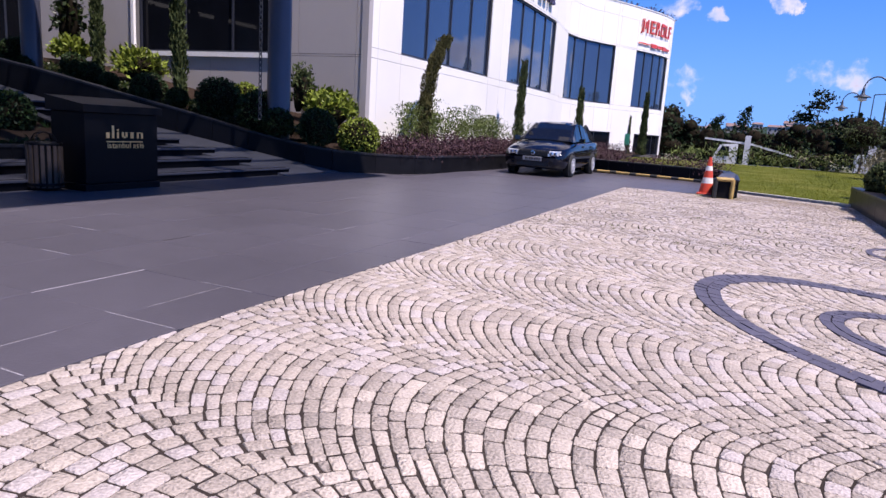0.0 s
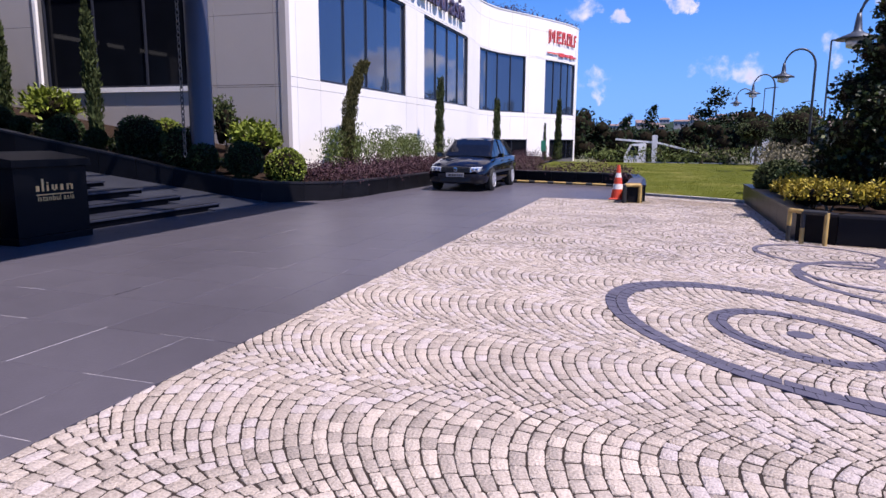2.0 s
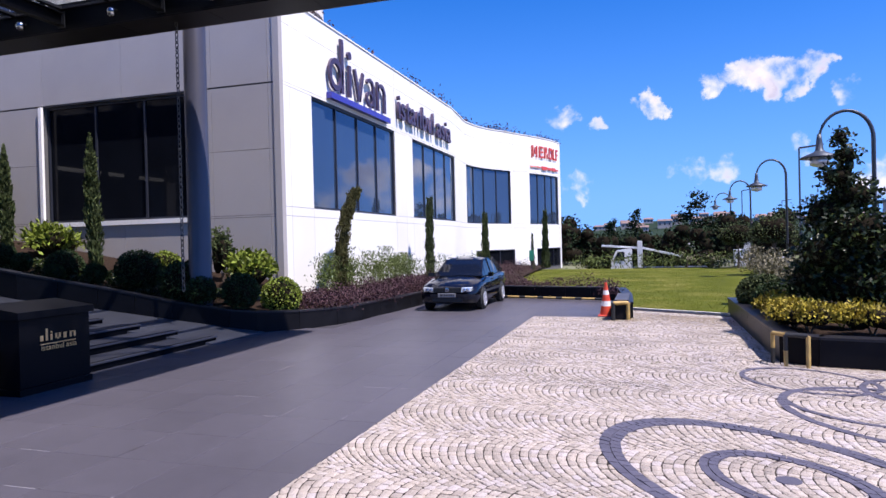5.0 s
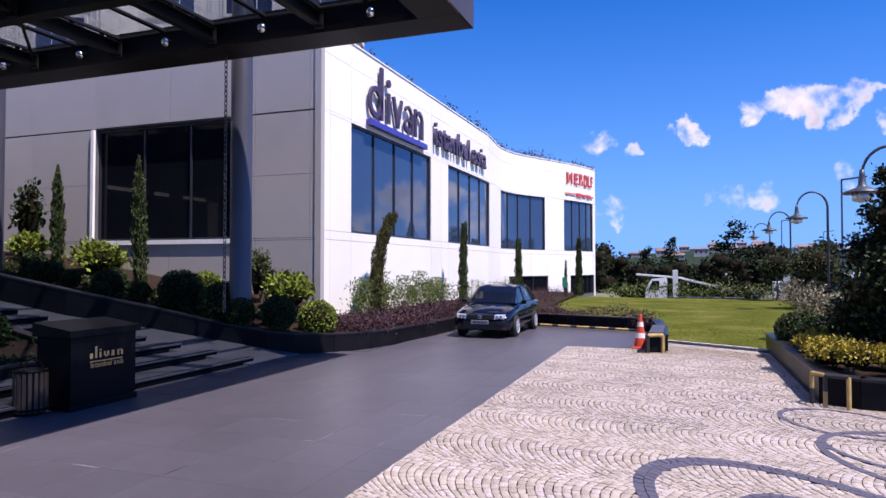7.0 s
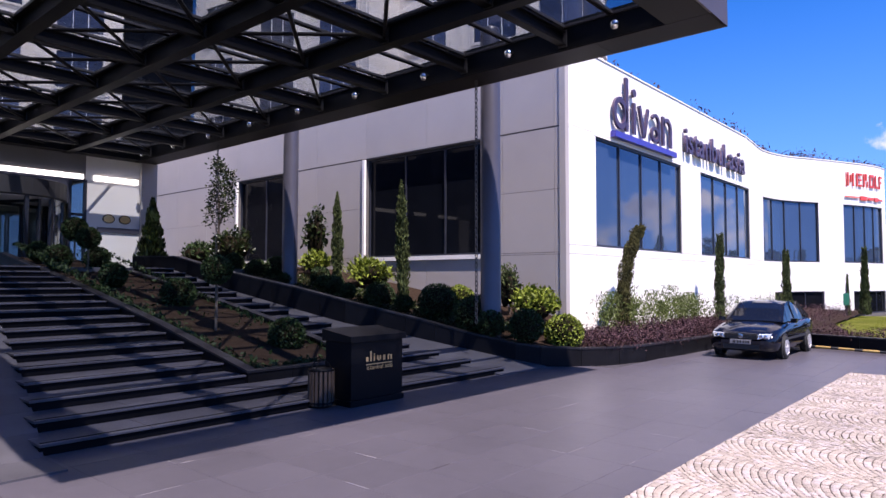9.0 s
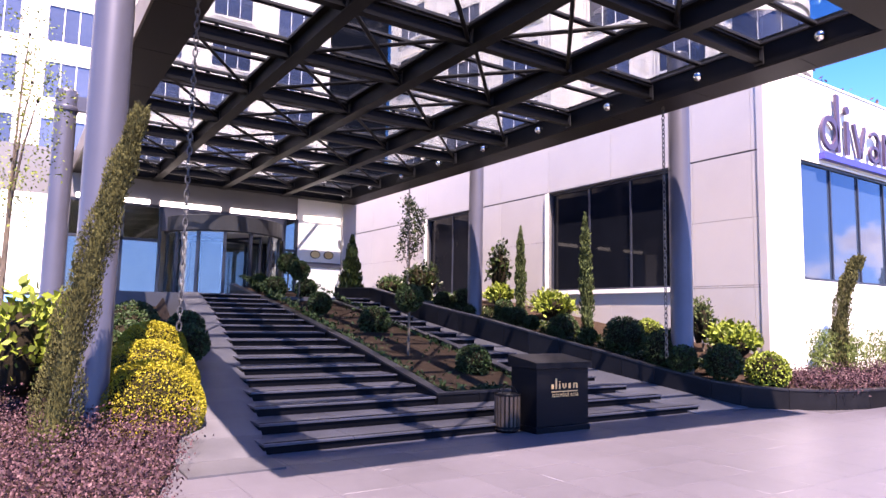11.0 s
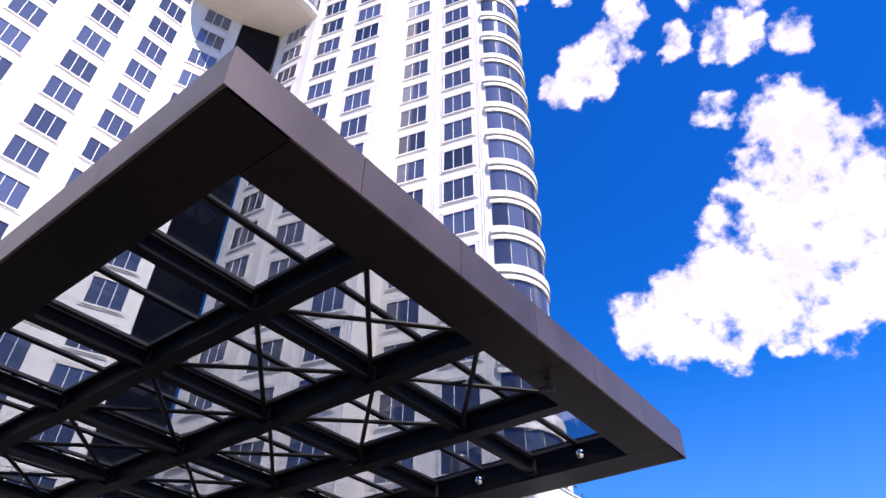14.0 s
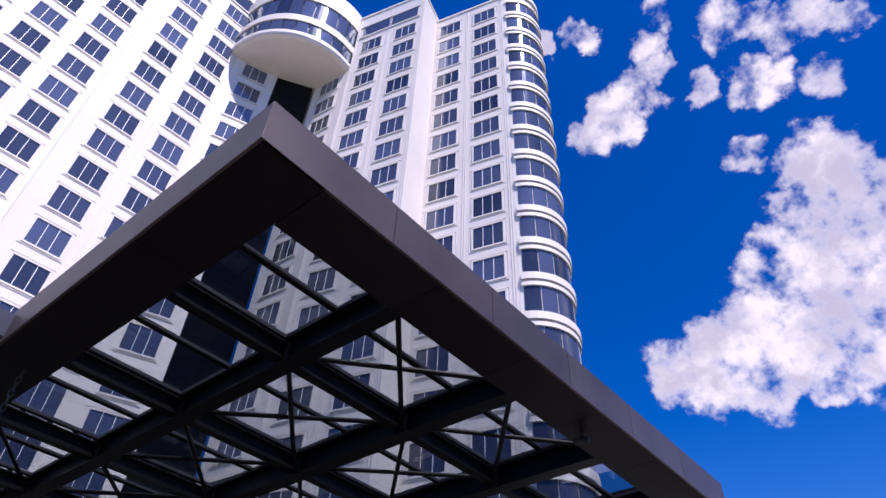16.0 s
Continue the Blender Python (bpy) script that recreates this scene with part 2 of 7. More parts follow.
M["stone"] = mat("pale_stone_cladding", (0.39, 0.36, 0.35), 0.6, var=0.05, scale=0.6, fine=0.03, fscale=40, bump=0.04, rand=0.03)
M["gap"] = mat("cladding_gap", (0.10, 0.095, 0.095), 0.9)
M["tower"] = mat("tower_panel", (0.73, 0.675, 0.63), 0.6, var=0.06, scale=0.15, fine=0.02, fscale=4, bump=0.02)
M["trim"] = mat("white_trim", (0.84, 0.81, 0.79), 0.45, var=0.04, bump=0.0)
M["frame"] = mat("dark_window_frame", (0.03, 0.034, 0.05), 0.4, metal=0.3, bump=0.0)
M["glass"] = mat("coated_glass", (0.062, 0.100, 0.175), 0.03, metal=0.55, var=0.08, scale=0.3, fine=0.02, bump=0.0, rand=0.1, spec=0.9)
M["tglass"] = mat("tower_glass", (0.10, 0.115, 0.17), 0.06, metal=0.4, var=0.15, scale=0.25, fine=0.05, fscale=3, bump=0.0, rand=0.5, spec=0.8)
M["dglass"] = mat("dark_glass", (0.005, 0.006, 0.009), 0.03, metal=0.0, bump=0.0, spec=0.06)
M["car_glass"] = mat("car_glass", (0.006, 0.007, 0.010), 0.03, metal=0.0, bump=0.0, spec=0.45)
M["plate"] = mat("number_plate_grey", (0.22, 0.22, 0.24), 0.4, bump=0)
M["cglass"] = clear_glass("canopy_glass", (0.66, 0.69, 0.71), 0.06)
M["door_glass"] = clear_glass("door_glass", (0.70, 0.76, 0.80), 0.17)
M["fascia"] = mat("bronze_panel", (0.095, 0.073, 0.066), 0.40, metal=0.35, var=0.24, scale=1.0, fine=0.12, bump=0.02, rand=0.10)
# same bronze as the fascia, darkened to paint in the underside's shade
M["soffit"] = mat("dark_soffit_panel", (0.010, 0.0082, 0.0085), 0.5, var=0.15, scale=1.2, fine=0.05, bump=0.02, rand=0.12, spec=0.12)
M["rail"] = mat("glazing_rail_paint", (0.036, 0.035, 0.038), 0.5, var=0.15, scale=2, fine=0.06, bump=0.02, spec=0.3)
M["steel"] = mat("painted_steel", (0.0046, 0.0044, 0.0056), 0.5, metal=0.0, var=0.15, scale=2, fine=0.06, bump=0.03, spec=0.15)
M["column"] = mat("column_paint", (0.062, 0.062, 0.085), 0.35, metal=0.2, var=0.10, scale=1.2, fine=0.03, bump=0.02)
M["chrome"] = mat("chrome", (0.75, 0.75, 0.76), 0.12, metal=1.0, bump=0.0)
M["chain"] = mat("chain_steel", (0.05, 0.05, 0.055), 0.5, metal=0.3, bump=0.0)
M["sand"] = mat("dry_sand", (0.30, 0.235, 0.17), 0.95, var=0.3, scale=3, fine=0.2, bump=0, island=0.4, spec=0.1)
M["soil"] = mat("bark_soil", (0.026, 0.016, 0.011), 0.95, var=0.3, scale=5, fine=0.4, fscale=60, bump=0.8, bscale=60, spec=0.1)
M["lawn"] = mat("lawn_soil", (0.074, 0.086, 0.007), 0.9, var=0.3, scale=0.5, fine=0.2, fscale=25, bump=0.4, spec=0.1, second=(0.13, 0.115, 0.03), cover=0.62)
M["blade"] = mat("grass_blade", (0.078, 0.092, 0.007), 0.8, var=0.3, scale=0.6, fine=0.1, bump=0, island=0.3, spec=0.08)
M["earth"] = mat("far_ground", (0.12, 0.125, 0.07), 0.95, var=0.3, scale=0.05, bump=0.1)
M["asphalt"] = mat("asphalt", (0.16, 0.155, 0.165), 0.8, var=0.12, scale=0.5, fine=0.1, fscale=60)
M["concrete"] = mat("kerb_concrete", (0.42, 0.40, 0.37), 0.8, var=0.12, scale=3, fine=0.1)
M["bark"] = mat("bark", (0.10, 0.075, 0.055), 0.9, var=0.3, scale=6, fine=0.2, bump=0.6, bscale=50)
M["box"] = mat("boxwood_leaf", (0.017, 0.034, 0.008), 0.65, var=0.2, scale=3, bump=0, island=0.5, spec=0.25)
M["lime"] = mat("lime_leaf", (0.125, 0.158, 0.018), 0.55, var=0.2, scale=3, bump=0, island=0.45, spec=0.25)
M["golden"] = mat("golden_privet", (0.215, 0.185, 0.012), 0.6, var=0.15, scale=5, bump=0, island=0.4, spec=0.2)
M["purple"] = mat("purple_leaf", (0.048, 0.021, 0.028), 0.65, var=0.3, scale=4, bump=0, island=0.5, second=(0.072, 0.038, 0.042), cover=0.7, spec=0.2)
# wall head above the doors, greyed to paint in the shade there
M["lintel"] = mat("lintel_panel", (0.15, 0.145, 0.15), 0.5, var=0.08, scale=0.8, fine=0.03, bump=0.02)
# near-black colour of the crown cores, painting the shade between the leaves
M["crown_shade"] = mat("dark_twigs", (0.014, 0.011, 0.007), 0.95, var=0.3, scale=6, fine=0.3, fscale=40, bump=0.5, bscale=60, spec=0.05)
M["lobby"] = mat("lobby_wall", (0.62, 0.57, 0.50), 0.7, var=0.1)
M["gcypress"] = mat("golden_cypress_leaf", (0.060, 0.057, 0.020), 0.8, var=0.3, scale=3, bump=0, island=0.5, spec=0.15)
M["cypress"] = mat("cypress_leaf", (0.045, 0.060, 0.020), 0.75, var=0.25, scale=3, bump=0, island=0.5, spec=0.2)
M["dryleaf"] = mat("brown_green_leaf", (0.11, 0.095, 0.05), 0.7, var=0.25, scale=3, bump=0, island=0.5)
M["laurel"] = mat("laurel_leaf", (0.012, 0.022, 0.006), 0.38, var=0.2, scale=2, bump=0, island=0.6, second=(0.04, 0.05, 0.010), cover=0.88, spec=0.22)
M["yellowleaf"] = mat("yellow_shrub_leaf", (0.27, 0.21, 0.022), 0.55, var=0.25, scale=3, bump=0, island=0.5, spec=0.2)
M["fartree"] = mat("far_tree_leaf", (0.014, 0.026, 0.009), 0.8, var=0.3, scale=0.3, bump=0, island=0.5, spec=0.15)
M["reed"] = mat("tall_shrub_leaf", (0.085, 0.110, 0.028), 0.65, var=0.3, scale=3, bump=0, island=0.45, spec=0.2)
M["sign_purple"] = mat("sign_purple", (0.055, 0.035, 0.075), 0.4, var=0.1, bump=0)
M["sign_blue"] = mat("sign_blue", (0.045, 0.040, 0.30), 0.35, var=0.06, bump=0)
M["sign_red"] = mat("sign_red", (0.60, 0.06, 0.05), 0.4, var=0.1, bump=0)
M["gold"] = mat("gold_letter", (0.75, 0.52, 0.24), 0.3, metal=0.6, bump=0)
M["black"] = mat("black_lacquer", (0.0045, 0.0045, 0.006), 0.4, var=0.2, bump=0.02, spec=0.1)
M["wood"] = mat("brown_slat", (0.055, 0.038, 0.03), 0.6, var=0.25, scale=8, bump=0.2, spec=0.3)
M["orange"] = mat("cone_orange", (0.55, 0.055, 0.022), 0.5, var=0.15, scale=6, bump=0.05)
M["reflect"] = mat("cone_white", (0.75, 0.72, 0.70), 0.4, bump=0)
M["yellow"] = mat("barrier_yellow", (0.42, 0.28, 0.09), 0.6, var=0.25, scale=8, bump=0.05)
M["bblack"] = mat("barrier_black", (0.02, 0.02, 0.02), 0.5, bump=0.05)
M["paint"] = mat("car_paint", (0.005, 0.006, 0.012), 0.10, metal=0.15, var=0.1, bump=0.0, spec=0.7)
M["tyre"] = mat("tyre_rubber", (0.015, 0.015, 0.015), 0.8)
M["alloy"] = mat("alloy_rim", (0.62, 0.62, 0.65), 0.3, metal=0.5, bump=0)
M["lamp_glass"] = mat("headlight", (0.62, 0.64, 0.68), 0.08, metal=0.4, bump=0)
M["plastic"] = mat("black_plastic", (0.02, 0.02, 0.021), 0.6, bump=0)
M["green"] = mat("green_sign", (0.02, 0.22, 0.14), 0.4, bump=0)
M["lamp_post"] = mat("lamp_post_paint", (0.045, 0.055, 0.075), 0.45, metal=0.3, bump=0)
M["truck"] = mat("truck_white", (0.62, 0.62, 0.64), 0.4, bump=0)
M["roof_red"] = mat("roof_tile_red", (0.20, 0.135, 0.12), 0.85, var=0.2, scale=0.3)
M["town"] = mat("town_wall", (0.36, 0.33, 0.32), 0.8, var=0.25, scale=0.05, bump=0)
M["drum_soffit"] = mat("drum_soffit", (0.80, 0.72, 0.65), 0.5, var=0.06, scale=0.4, bump=0)


# ---- geometry helpers ----
class Geo:
    """Collects vertices and faces for one mesh."""

    def __init__(self):
        self.v, self.f = [], []

    def add(self, verts, faces):
        k = len(self.v)
        self.v += [tuple(p) for p in verts]
        self.f += [tuple(i + k for i in q) for q in faces]
        return self

    def box(self, lo, hi, b=0.0):
        x0, y0, z0 = lo
        x1, y1, z1 = hi
        if b <= 0:
            return self.add([(x, y, z) for z in (z0, z1) for y in (y0, y1) for x in (x0, x1)],
                            [(0, 2, 3, 1), (4, 5, 7, 6), (0, 1, 5, 4), (2, 6, 7, 3), (0, 4, 6, 2), (1, 3, 7, 5)])
        ring = lambda i, z: [(x0 + i, y0 + i, z), (x1 - i, y0 + i, z), (x1 - i, y1 - i, z), (x0 + i, y1 - i, z)]
        vs = ring(b, z0) + ring(0, z0 + b) + ring(0, z1 - b) + ring(b, z1)
        fs = [(3, 2, 1, 0), (12, 13, 14, 15)]
        for r in range(3):
            fs += [(r * 4 + k, r * 4 + (k + 1) % 4, r * 4 + 4 + (k + 1) % 4, r * 4 + 4 + k) for k in range(4)]
        return self.add(vs, fs)

    def obox(self, c, ax, ay, az, b=0.0):
        """A box about c with half axes ax, ay, az."""
        g = Geo().box((-1, -1, -1), (1, 1, 1))
        c, ax, ay, az = Vector(c), Vector(ax), Vector(ay), Vector(az)
        return self.add([c + ax * p[0] + ay * p[1] + az * p[2] for p in g.v], g.f)

    def beam(self, p0, p1, w, h, up=(0, 0, 1)):
        """A bar from p0 to p1 of width w and height h."""
        p0, p1 = Vector(p0), Vector(p1)
        d = p1 - p0
        s = d.cross(Vector(up)).normalized()
        u = s.cross(d).normalized()
        return self.obox((p0 + p1) / 2, d / 2, s * w / 2, u * h / 2)

    def ibeam(self, p0, p1, w, h, t=0.03):
        p0, p1 = Vector(p0), Vector(p1)
        z = Vector((0, 0, h / 2 - t / 2))
        self.beam(p0 + z, p1 + z, w, t)
        self.beam(p0 - z, p1 - z, w, t)
        return self.beam(p0, p1, t, h - 2 * t)

    def tube(self, pts, r, n=8, r1=None, caps=True):
        pts = [Vector(p) for p in pts]
        rings = []
        ref = Vector((0.31, 0.17, 0.93))
        for i, p in enumerate(pts):
            d = (pts[min(i + 1, len(pts) - 1)] - pts[max(i - 1, 0)]).normalized()
            a = d.cross(ref)
            if a.length < 0.1:
                a = d.cross(Vector((1, 0, 0)))
            a.normalize()
            b = d.cross(a)
            rr = r if r1 is None else r + (r1 - r) * i / (len(pts) - 1)
            rings.append([p + (a * math.cos(2 * math.pi * k / n) + b * math.sin(2 * math.pi * k / n)) * rr for k in range(n)])
        return self.loft(rings, caps)

    def loft(self, rings, caps=True, closed=True):
        n = len(rings[0])
        vs = [p for r in rings for p in r]
        fs = []
        for i in range(len(rings) - 1):
            for k in range(n if closed else n - 1):
                a, b = i * n + k, i * n + (k + 1) % n
                fs.append((a, b, b + n, a + n))
        if caps:
            fs += [tuple(range(n))[::-1], tuple(range((len(rings) - 1) * n, len(rings) * n))]
        return self.add(vs, fs)

    def lathe(self, prof, c=(0, 0, 0), n=24, caps=True):
        return self.loft([[(c[0] + r * math.cos(2 * math.pi * k / n), c[1] + r * math.sin(2 * math.pi * k / n), c[2] + z) for k in range(n)] for r, z in prof], caps)

    def prism(self, poly, z0, z1):
        return self.loft([[(x, y, z0) for x, y in poly], [(x, y, z1) for x, y in poly]])

    def moved(self, m):
        self.v = [tuple(m @ Vector(p)) for p in self.v]
        return self

    def obj(self, name, material, parent=None, smooth=False, label=""):
        me = bpy.data.meshes.new(name)
        me.from_pydata(self.v, [], self.f)
        me.materials.append(M[material])
        if smooth:
            me.polygons.foreach_set("use_smooth", [True] * len(me.polygons))
        me.update()
        ob = new(name, me)
        if parent:
            ob.parent = parent
            ob.matrix_parent_inverse = parent.matrix_basis.inverted()
        return tagged(ob, label)


def thing(name, at, label, category, group="", kind=""):
    e = new(name)
    e.location = at
    e.empty_display_size = 0.2
    return tagged(e, label, category, group, kind)


def whole(ob, label, category, group="", kind=""):
    return tagged(ob, label, category, group, kind)


def piece(name, me, parent, m):
    """One more object on a shared mesh, under its thing."""
    ob = new(name, me)
    ob.parent = parent
    ob.matrix_parent_inverse = parent.matrix_basis.inverted()
    ob.matrix_basis = m
    return ob


def quads(name, corners, material, smooth=False):
    """An object from an array of quads, shape (n, 4, 3)."""
    n = len(corners)
    me = bpy.data.meshes.new(name)
    me.vertices.add(n * 4)
    me.vertices.foreach_set("co", np.ascontiguousarray(corners, dtype=np.float32).ravel())
    me.loops.add(n * 4)
    me.loops.foreach_set("vertex_index", np.arange(n * 4, dtype=np.int32))
    me.polygons.add(n)
    me.polygons.foreach_set("loop_start", np.arange(0, n * 4, 4, dtype=np.int32))
    me.polygons.foreach_set("loop_total", np.full(n, 4, dtype=np.int32))
    me.materials.append(M[material])
    me.update()
    me.validate()
    return new(name, me)


def leaf_quads(rng, pts, size, long=1.8, dirs=None, spread=1.0):
    """Small pointed leaves at pts; dirs bends them outwards."""
    n = len(pts)
    a = rng.normal(size=(n, 3))
    if dirs is not None:
        a = a * spread + dirs * 1.2
    a /= np.linalg.norm(a, axis=1)[:, None] + 1e-9
    b = np.cross(a, rng.normal(size=(n, 3)))
    b /= np.linalg.norm(b, axis=1)[:, None] + 1e-9
    s = size * rng.uniform(0.6, 1.35, (n, 1))
    p = pts
    return np.stack([p - a * s * long / 2, p + b * s / 2, p + a * s * long / 2, p - b * s / 2], 1)


def ball_points(rng, n, c, r, shell=0.25, low=-1.0):
    d = rng.normal(size=(int(n * 1.6), 3))
    d /= np.linalg.norm(d, axis=1)[:, None]
    d = d[d[:, 2] > low][:n]
    k = 1 - shell * rng.random((len(d), 1)) ** 1.6
    return np.asarray(c) + d * k * np.asarray(r), d


def under(ob, parent, label=""):
    ob.parent = parent
    ob.matrix_parent_inverse = parent.matrix_basis.inverted()
    return tagged(ob, label)


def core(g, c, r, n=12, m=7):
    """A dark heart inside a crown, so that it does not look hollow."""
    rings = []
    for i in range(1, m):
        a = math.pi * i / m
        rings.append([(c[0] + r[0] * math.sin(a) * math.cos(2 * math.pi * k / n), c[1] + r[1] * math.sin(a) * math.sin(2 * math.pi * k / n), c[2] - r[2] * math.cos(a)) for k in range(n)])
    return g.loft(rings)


# ---- ground ----
# the ground sheet, with the lower yard beyond the lawn
def yard(x, y):
    """Height of the open ground: a yard one metre lower lies behind the lawn."""
    q = min(1.0, max(0.0, (y - 45.6) / 1.4)) * min(1.0, max(0.0, (x + 5.2) / 1.4)) * min(1.0, max(0.0, (5.9 - x) / 0.9)) * min(1.0, max(0.0, (250 - y) / 60))
    return -0.12 - 0.95 * q


gx = [-900, -200, -60, -20, -8] + [-6 + 0.5 * k for k in range(26)] + [10, 20, 60, 200, 900]
gy = [-900, -200, -40, 0, 20, 40, 45, 45.6, 46, 46.4, 46.8, 47, 50, 60, 80, 120, 190, 210, 230, 250, 400, 900]
ground_g = Geo()
ground_g.v = [(x, y, yard(x, y)) for y in gy for x in gx]
ground_g.f = [(j * len(gx) + i, j * len(gx) + i + 1, (j + 1) * len(gx) + i + 1, (j + 1) * len(gx) + i) for j in range(len(gy) - 1) for i in range(len(gx) - 1)]
ground = ground_g.obj("ground", "earth")
whole(ground, "flat earth and rough grass reaching the horizon", "ground", kind="structure")
bed = Geo().box((-2.66, -14, -0.11), (14, 18.4, -0.0055)).obj("pavement", "joint")
whole(bed, "plaza of granite setts laid in fans on sand", "pavement", kind="structure")
forecourt = Geo().box((-9.6, -14, -0.11), (-2.66, 22.2, -0.016)).box((-2.66, 18.4, -0.11), (-0.5, 22.2, -0.016)).obj("forecourt", "slate_bed")
whole(forecourt, "driveway of large dark slate slabs", "pavement", kind="structure")
lawn = Geo().prism([(-0.5, 18.35), (2.6, 16.75), (4.9, 16.9), (5.5, 30), (6.4, 44), (-6.7, 44), (-6.7, 36.0), (-6.1, 32.0), (-3.8, 25.0), (-0.5, 22.6)], -0.11, 0.02).obj("lawn", "lawn")
whole(lawn, "sunlit mown lawn with dry patches", "lawn", kind="structure")
road = Geo().prism([(5.6, 9.9), (30, 4), (40, 300), (12, 300), (7.2, 44), (5.9, 24)], -0.11, -0.03).obj("road", "asphalt")
whole(road, "grey asphalt road behind the planting", "road", kind="structure")

# ---- podium of the hotel ----
def spline(pts, step=0.35):
    out = []
    P = [Vector((x, y, 0)) for x, y in pts]
    for i in range(len(P) - 1):
        a, b, c, d = P[max(i - 1, 0)], P[i], P[i + 1], P[min(i + 2, len(P) - 1)]
        n = max(1, int((c - b).length / step))
        for k in range(n):
            t = k / n
            out.append(0.5 * ((2 * b) + (c - a) * t + (2 * a - 5 * b + 4 * c - d) * t * t + (3 * b - a - 3 * c + d) * t ** 3))
    return out + [P[-1]]


class Wall:
    """A wall that follows a line on the plan; its outside is to the right of the way."""

    def __init__(self, pts):
        self.p = pts
        self.s = [0.0]
        for a, b in zip(pts, pts[1:]):
            self.s.append(self.s[-1] + (b - a).length)

    def at(self, s, off=0.0):
        s = min(max(s, 0), self.s[-1])
        i = 0
        while i < len(self.s) - 2 and self.s[i + 1] < s:
            i += 1
        k = (s - self.s[i]) / max(1e-9, self.s[i + 1] - self.s[i])
        q = self.p[i].lerp(self.p[i + 1], k)
        d0 = (self.p[min(i + 1, len(self.p) - 1)] - self.p[i]).normalized()
        d1 = (self.p[min(i + 2, len(self.p) - 1)] - self.p[min(i + 1, len(self.p) - 2)]).normalized()
        d = d0.lerp(d1, k).normalized() if d1.length > 0 else d0
        return q + Vector((d.y, -d.x, 0)) * off

    def slab(self, g, s0, s1, z0, z1, o0, o1, step=0.6):
        n = max(1, int(math.ceil((s1 - s0) / step)))
        rings = []
        for k in range(n + 1):
            s = s0 + (s1 - s0) * k / n
            a, b = self.at(s, o0), self.at(s, o1)
            rings.append([(a.x, a.y, z0), (b.x, b.y, z0), (b.x, b.y, z1), (a.x, a.y, z1)])
        g.loft(rings)
        return g

    def s_of_y(self, y):
        for i in range(len(self.p) - 1):
            if self.p[i].y <= y <= self.p[i + 1].y:
                k = (y - self.p[i].y) / max(1e-9, self.p[i + 1].y - self.p[i].y)
                return self.s[i] + k * (self.s[i + 1] - self.s[i])
        return self.s[-1]


CX, CY, TOP = -9.7, 15.68, 9.2
east = Wall([Vector((CX, CY + 0.035, 0)), Vector((CX, 33.0, 0))] + spline([(CX, 33.2), (-9.92, 35.6), (-10.05, 37.4), (-9.6, 39.8), (-8.35, 42.4), (-7.38, 44.5), (-6.6, 46.3), (-6.1, 48.0), (-6.0, 49.4), (-6.6, 51.5), (-9.0, 53.5)]))
ZS, ZH = 3.15, 6.66
EAST_WIN = [(17.6, 24.65), (26.8, 33.7), (37.2, 42.3), (44.3, 48.3)]
LOW_WIN = [(38.6, 42.6), (45.0, 48.6)]


def wall_with_openings(w, name, material, label, s_end, wins, lows, bands, thick, cuts):
    """Wall body with real openings, clad with separate panels."""
    body = Geo()
    marks = sorted({0.0, s_end, *[s for q in wins + lows for s in q]})
    for a, b in zip(marks, marks[1:]):
        mid = (a + b) / 2
        holes = [(ZS, ZH)] if any(q[0] < mid < q[1] for q in wins) else []
        if any(q[0] < mid < q[1] for q in lows):
            holes = [(0.1, 1.45)] + holes
        z = -0.1
        for h0, h1 in holes + [(TOP, TOP)]:
            if h0 > z:
                w.slab(body, a, b, z, h0, -thick, -0.03)
            z = h1
    ob = body.obj(name, "gap")
    whole(ob, label, "wall", kind="structure")
    shared = []
    for z0, z1 in bands:
        marks = sorted({0.0, s_end, *cuts, *[s for q in wins + lows for s in q]})
        run = [marks[0]]
        for s in marks[1:]:
            if s - run[-1] > 0.05:
                run.append(s)
        for a, b in zip(run, run[1:]):
            mid, zm = (a + b) / 2, (z0 + z1) / 2
            if any(q[0] < mid < q[1] for q in wins) and ZS < zm < ZH:
                continue
            lo = z0
            if any(q[0] < mid < q[1] for q in lows) and z0 < 1.4:
                lo = 1.45
            if lo >= z1 - 0.05:
                continue
            g = w.slab(Geo(), a + 0.006, b - 0.006, lo + 0.006, z1 - 0.006, -0.029, 0.0, 0.5)
            shared.append(g.obj("cladding_panel", material, ob))
    return ob


e_wins = [(east.s_of_y(a), east.s_of_y(b)) for a, b in EAST_WIN]
e_lows = [(east.s_of_y(a), east.s_of_y(b)) for a, b in LOW_WIN]
e_end = east.s[-1]
wall_east = wall_with_openings(east, "wall_east", "white", "bright white clad hotel facade with a sweeping curve", e_end, e_wins, e_lows,
                               [(-0.1, 2.88), (2.88, ZS), (ZS, ZH), (ZH, 6.75), (6.75, 8.45), (8.45, TOP)], 0.4, [0.55, 9.0, 10.2, 19.0, 20.4, 25.5, 33.5, 36.0])


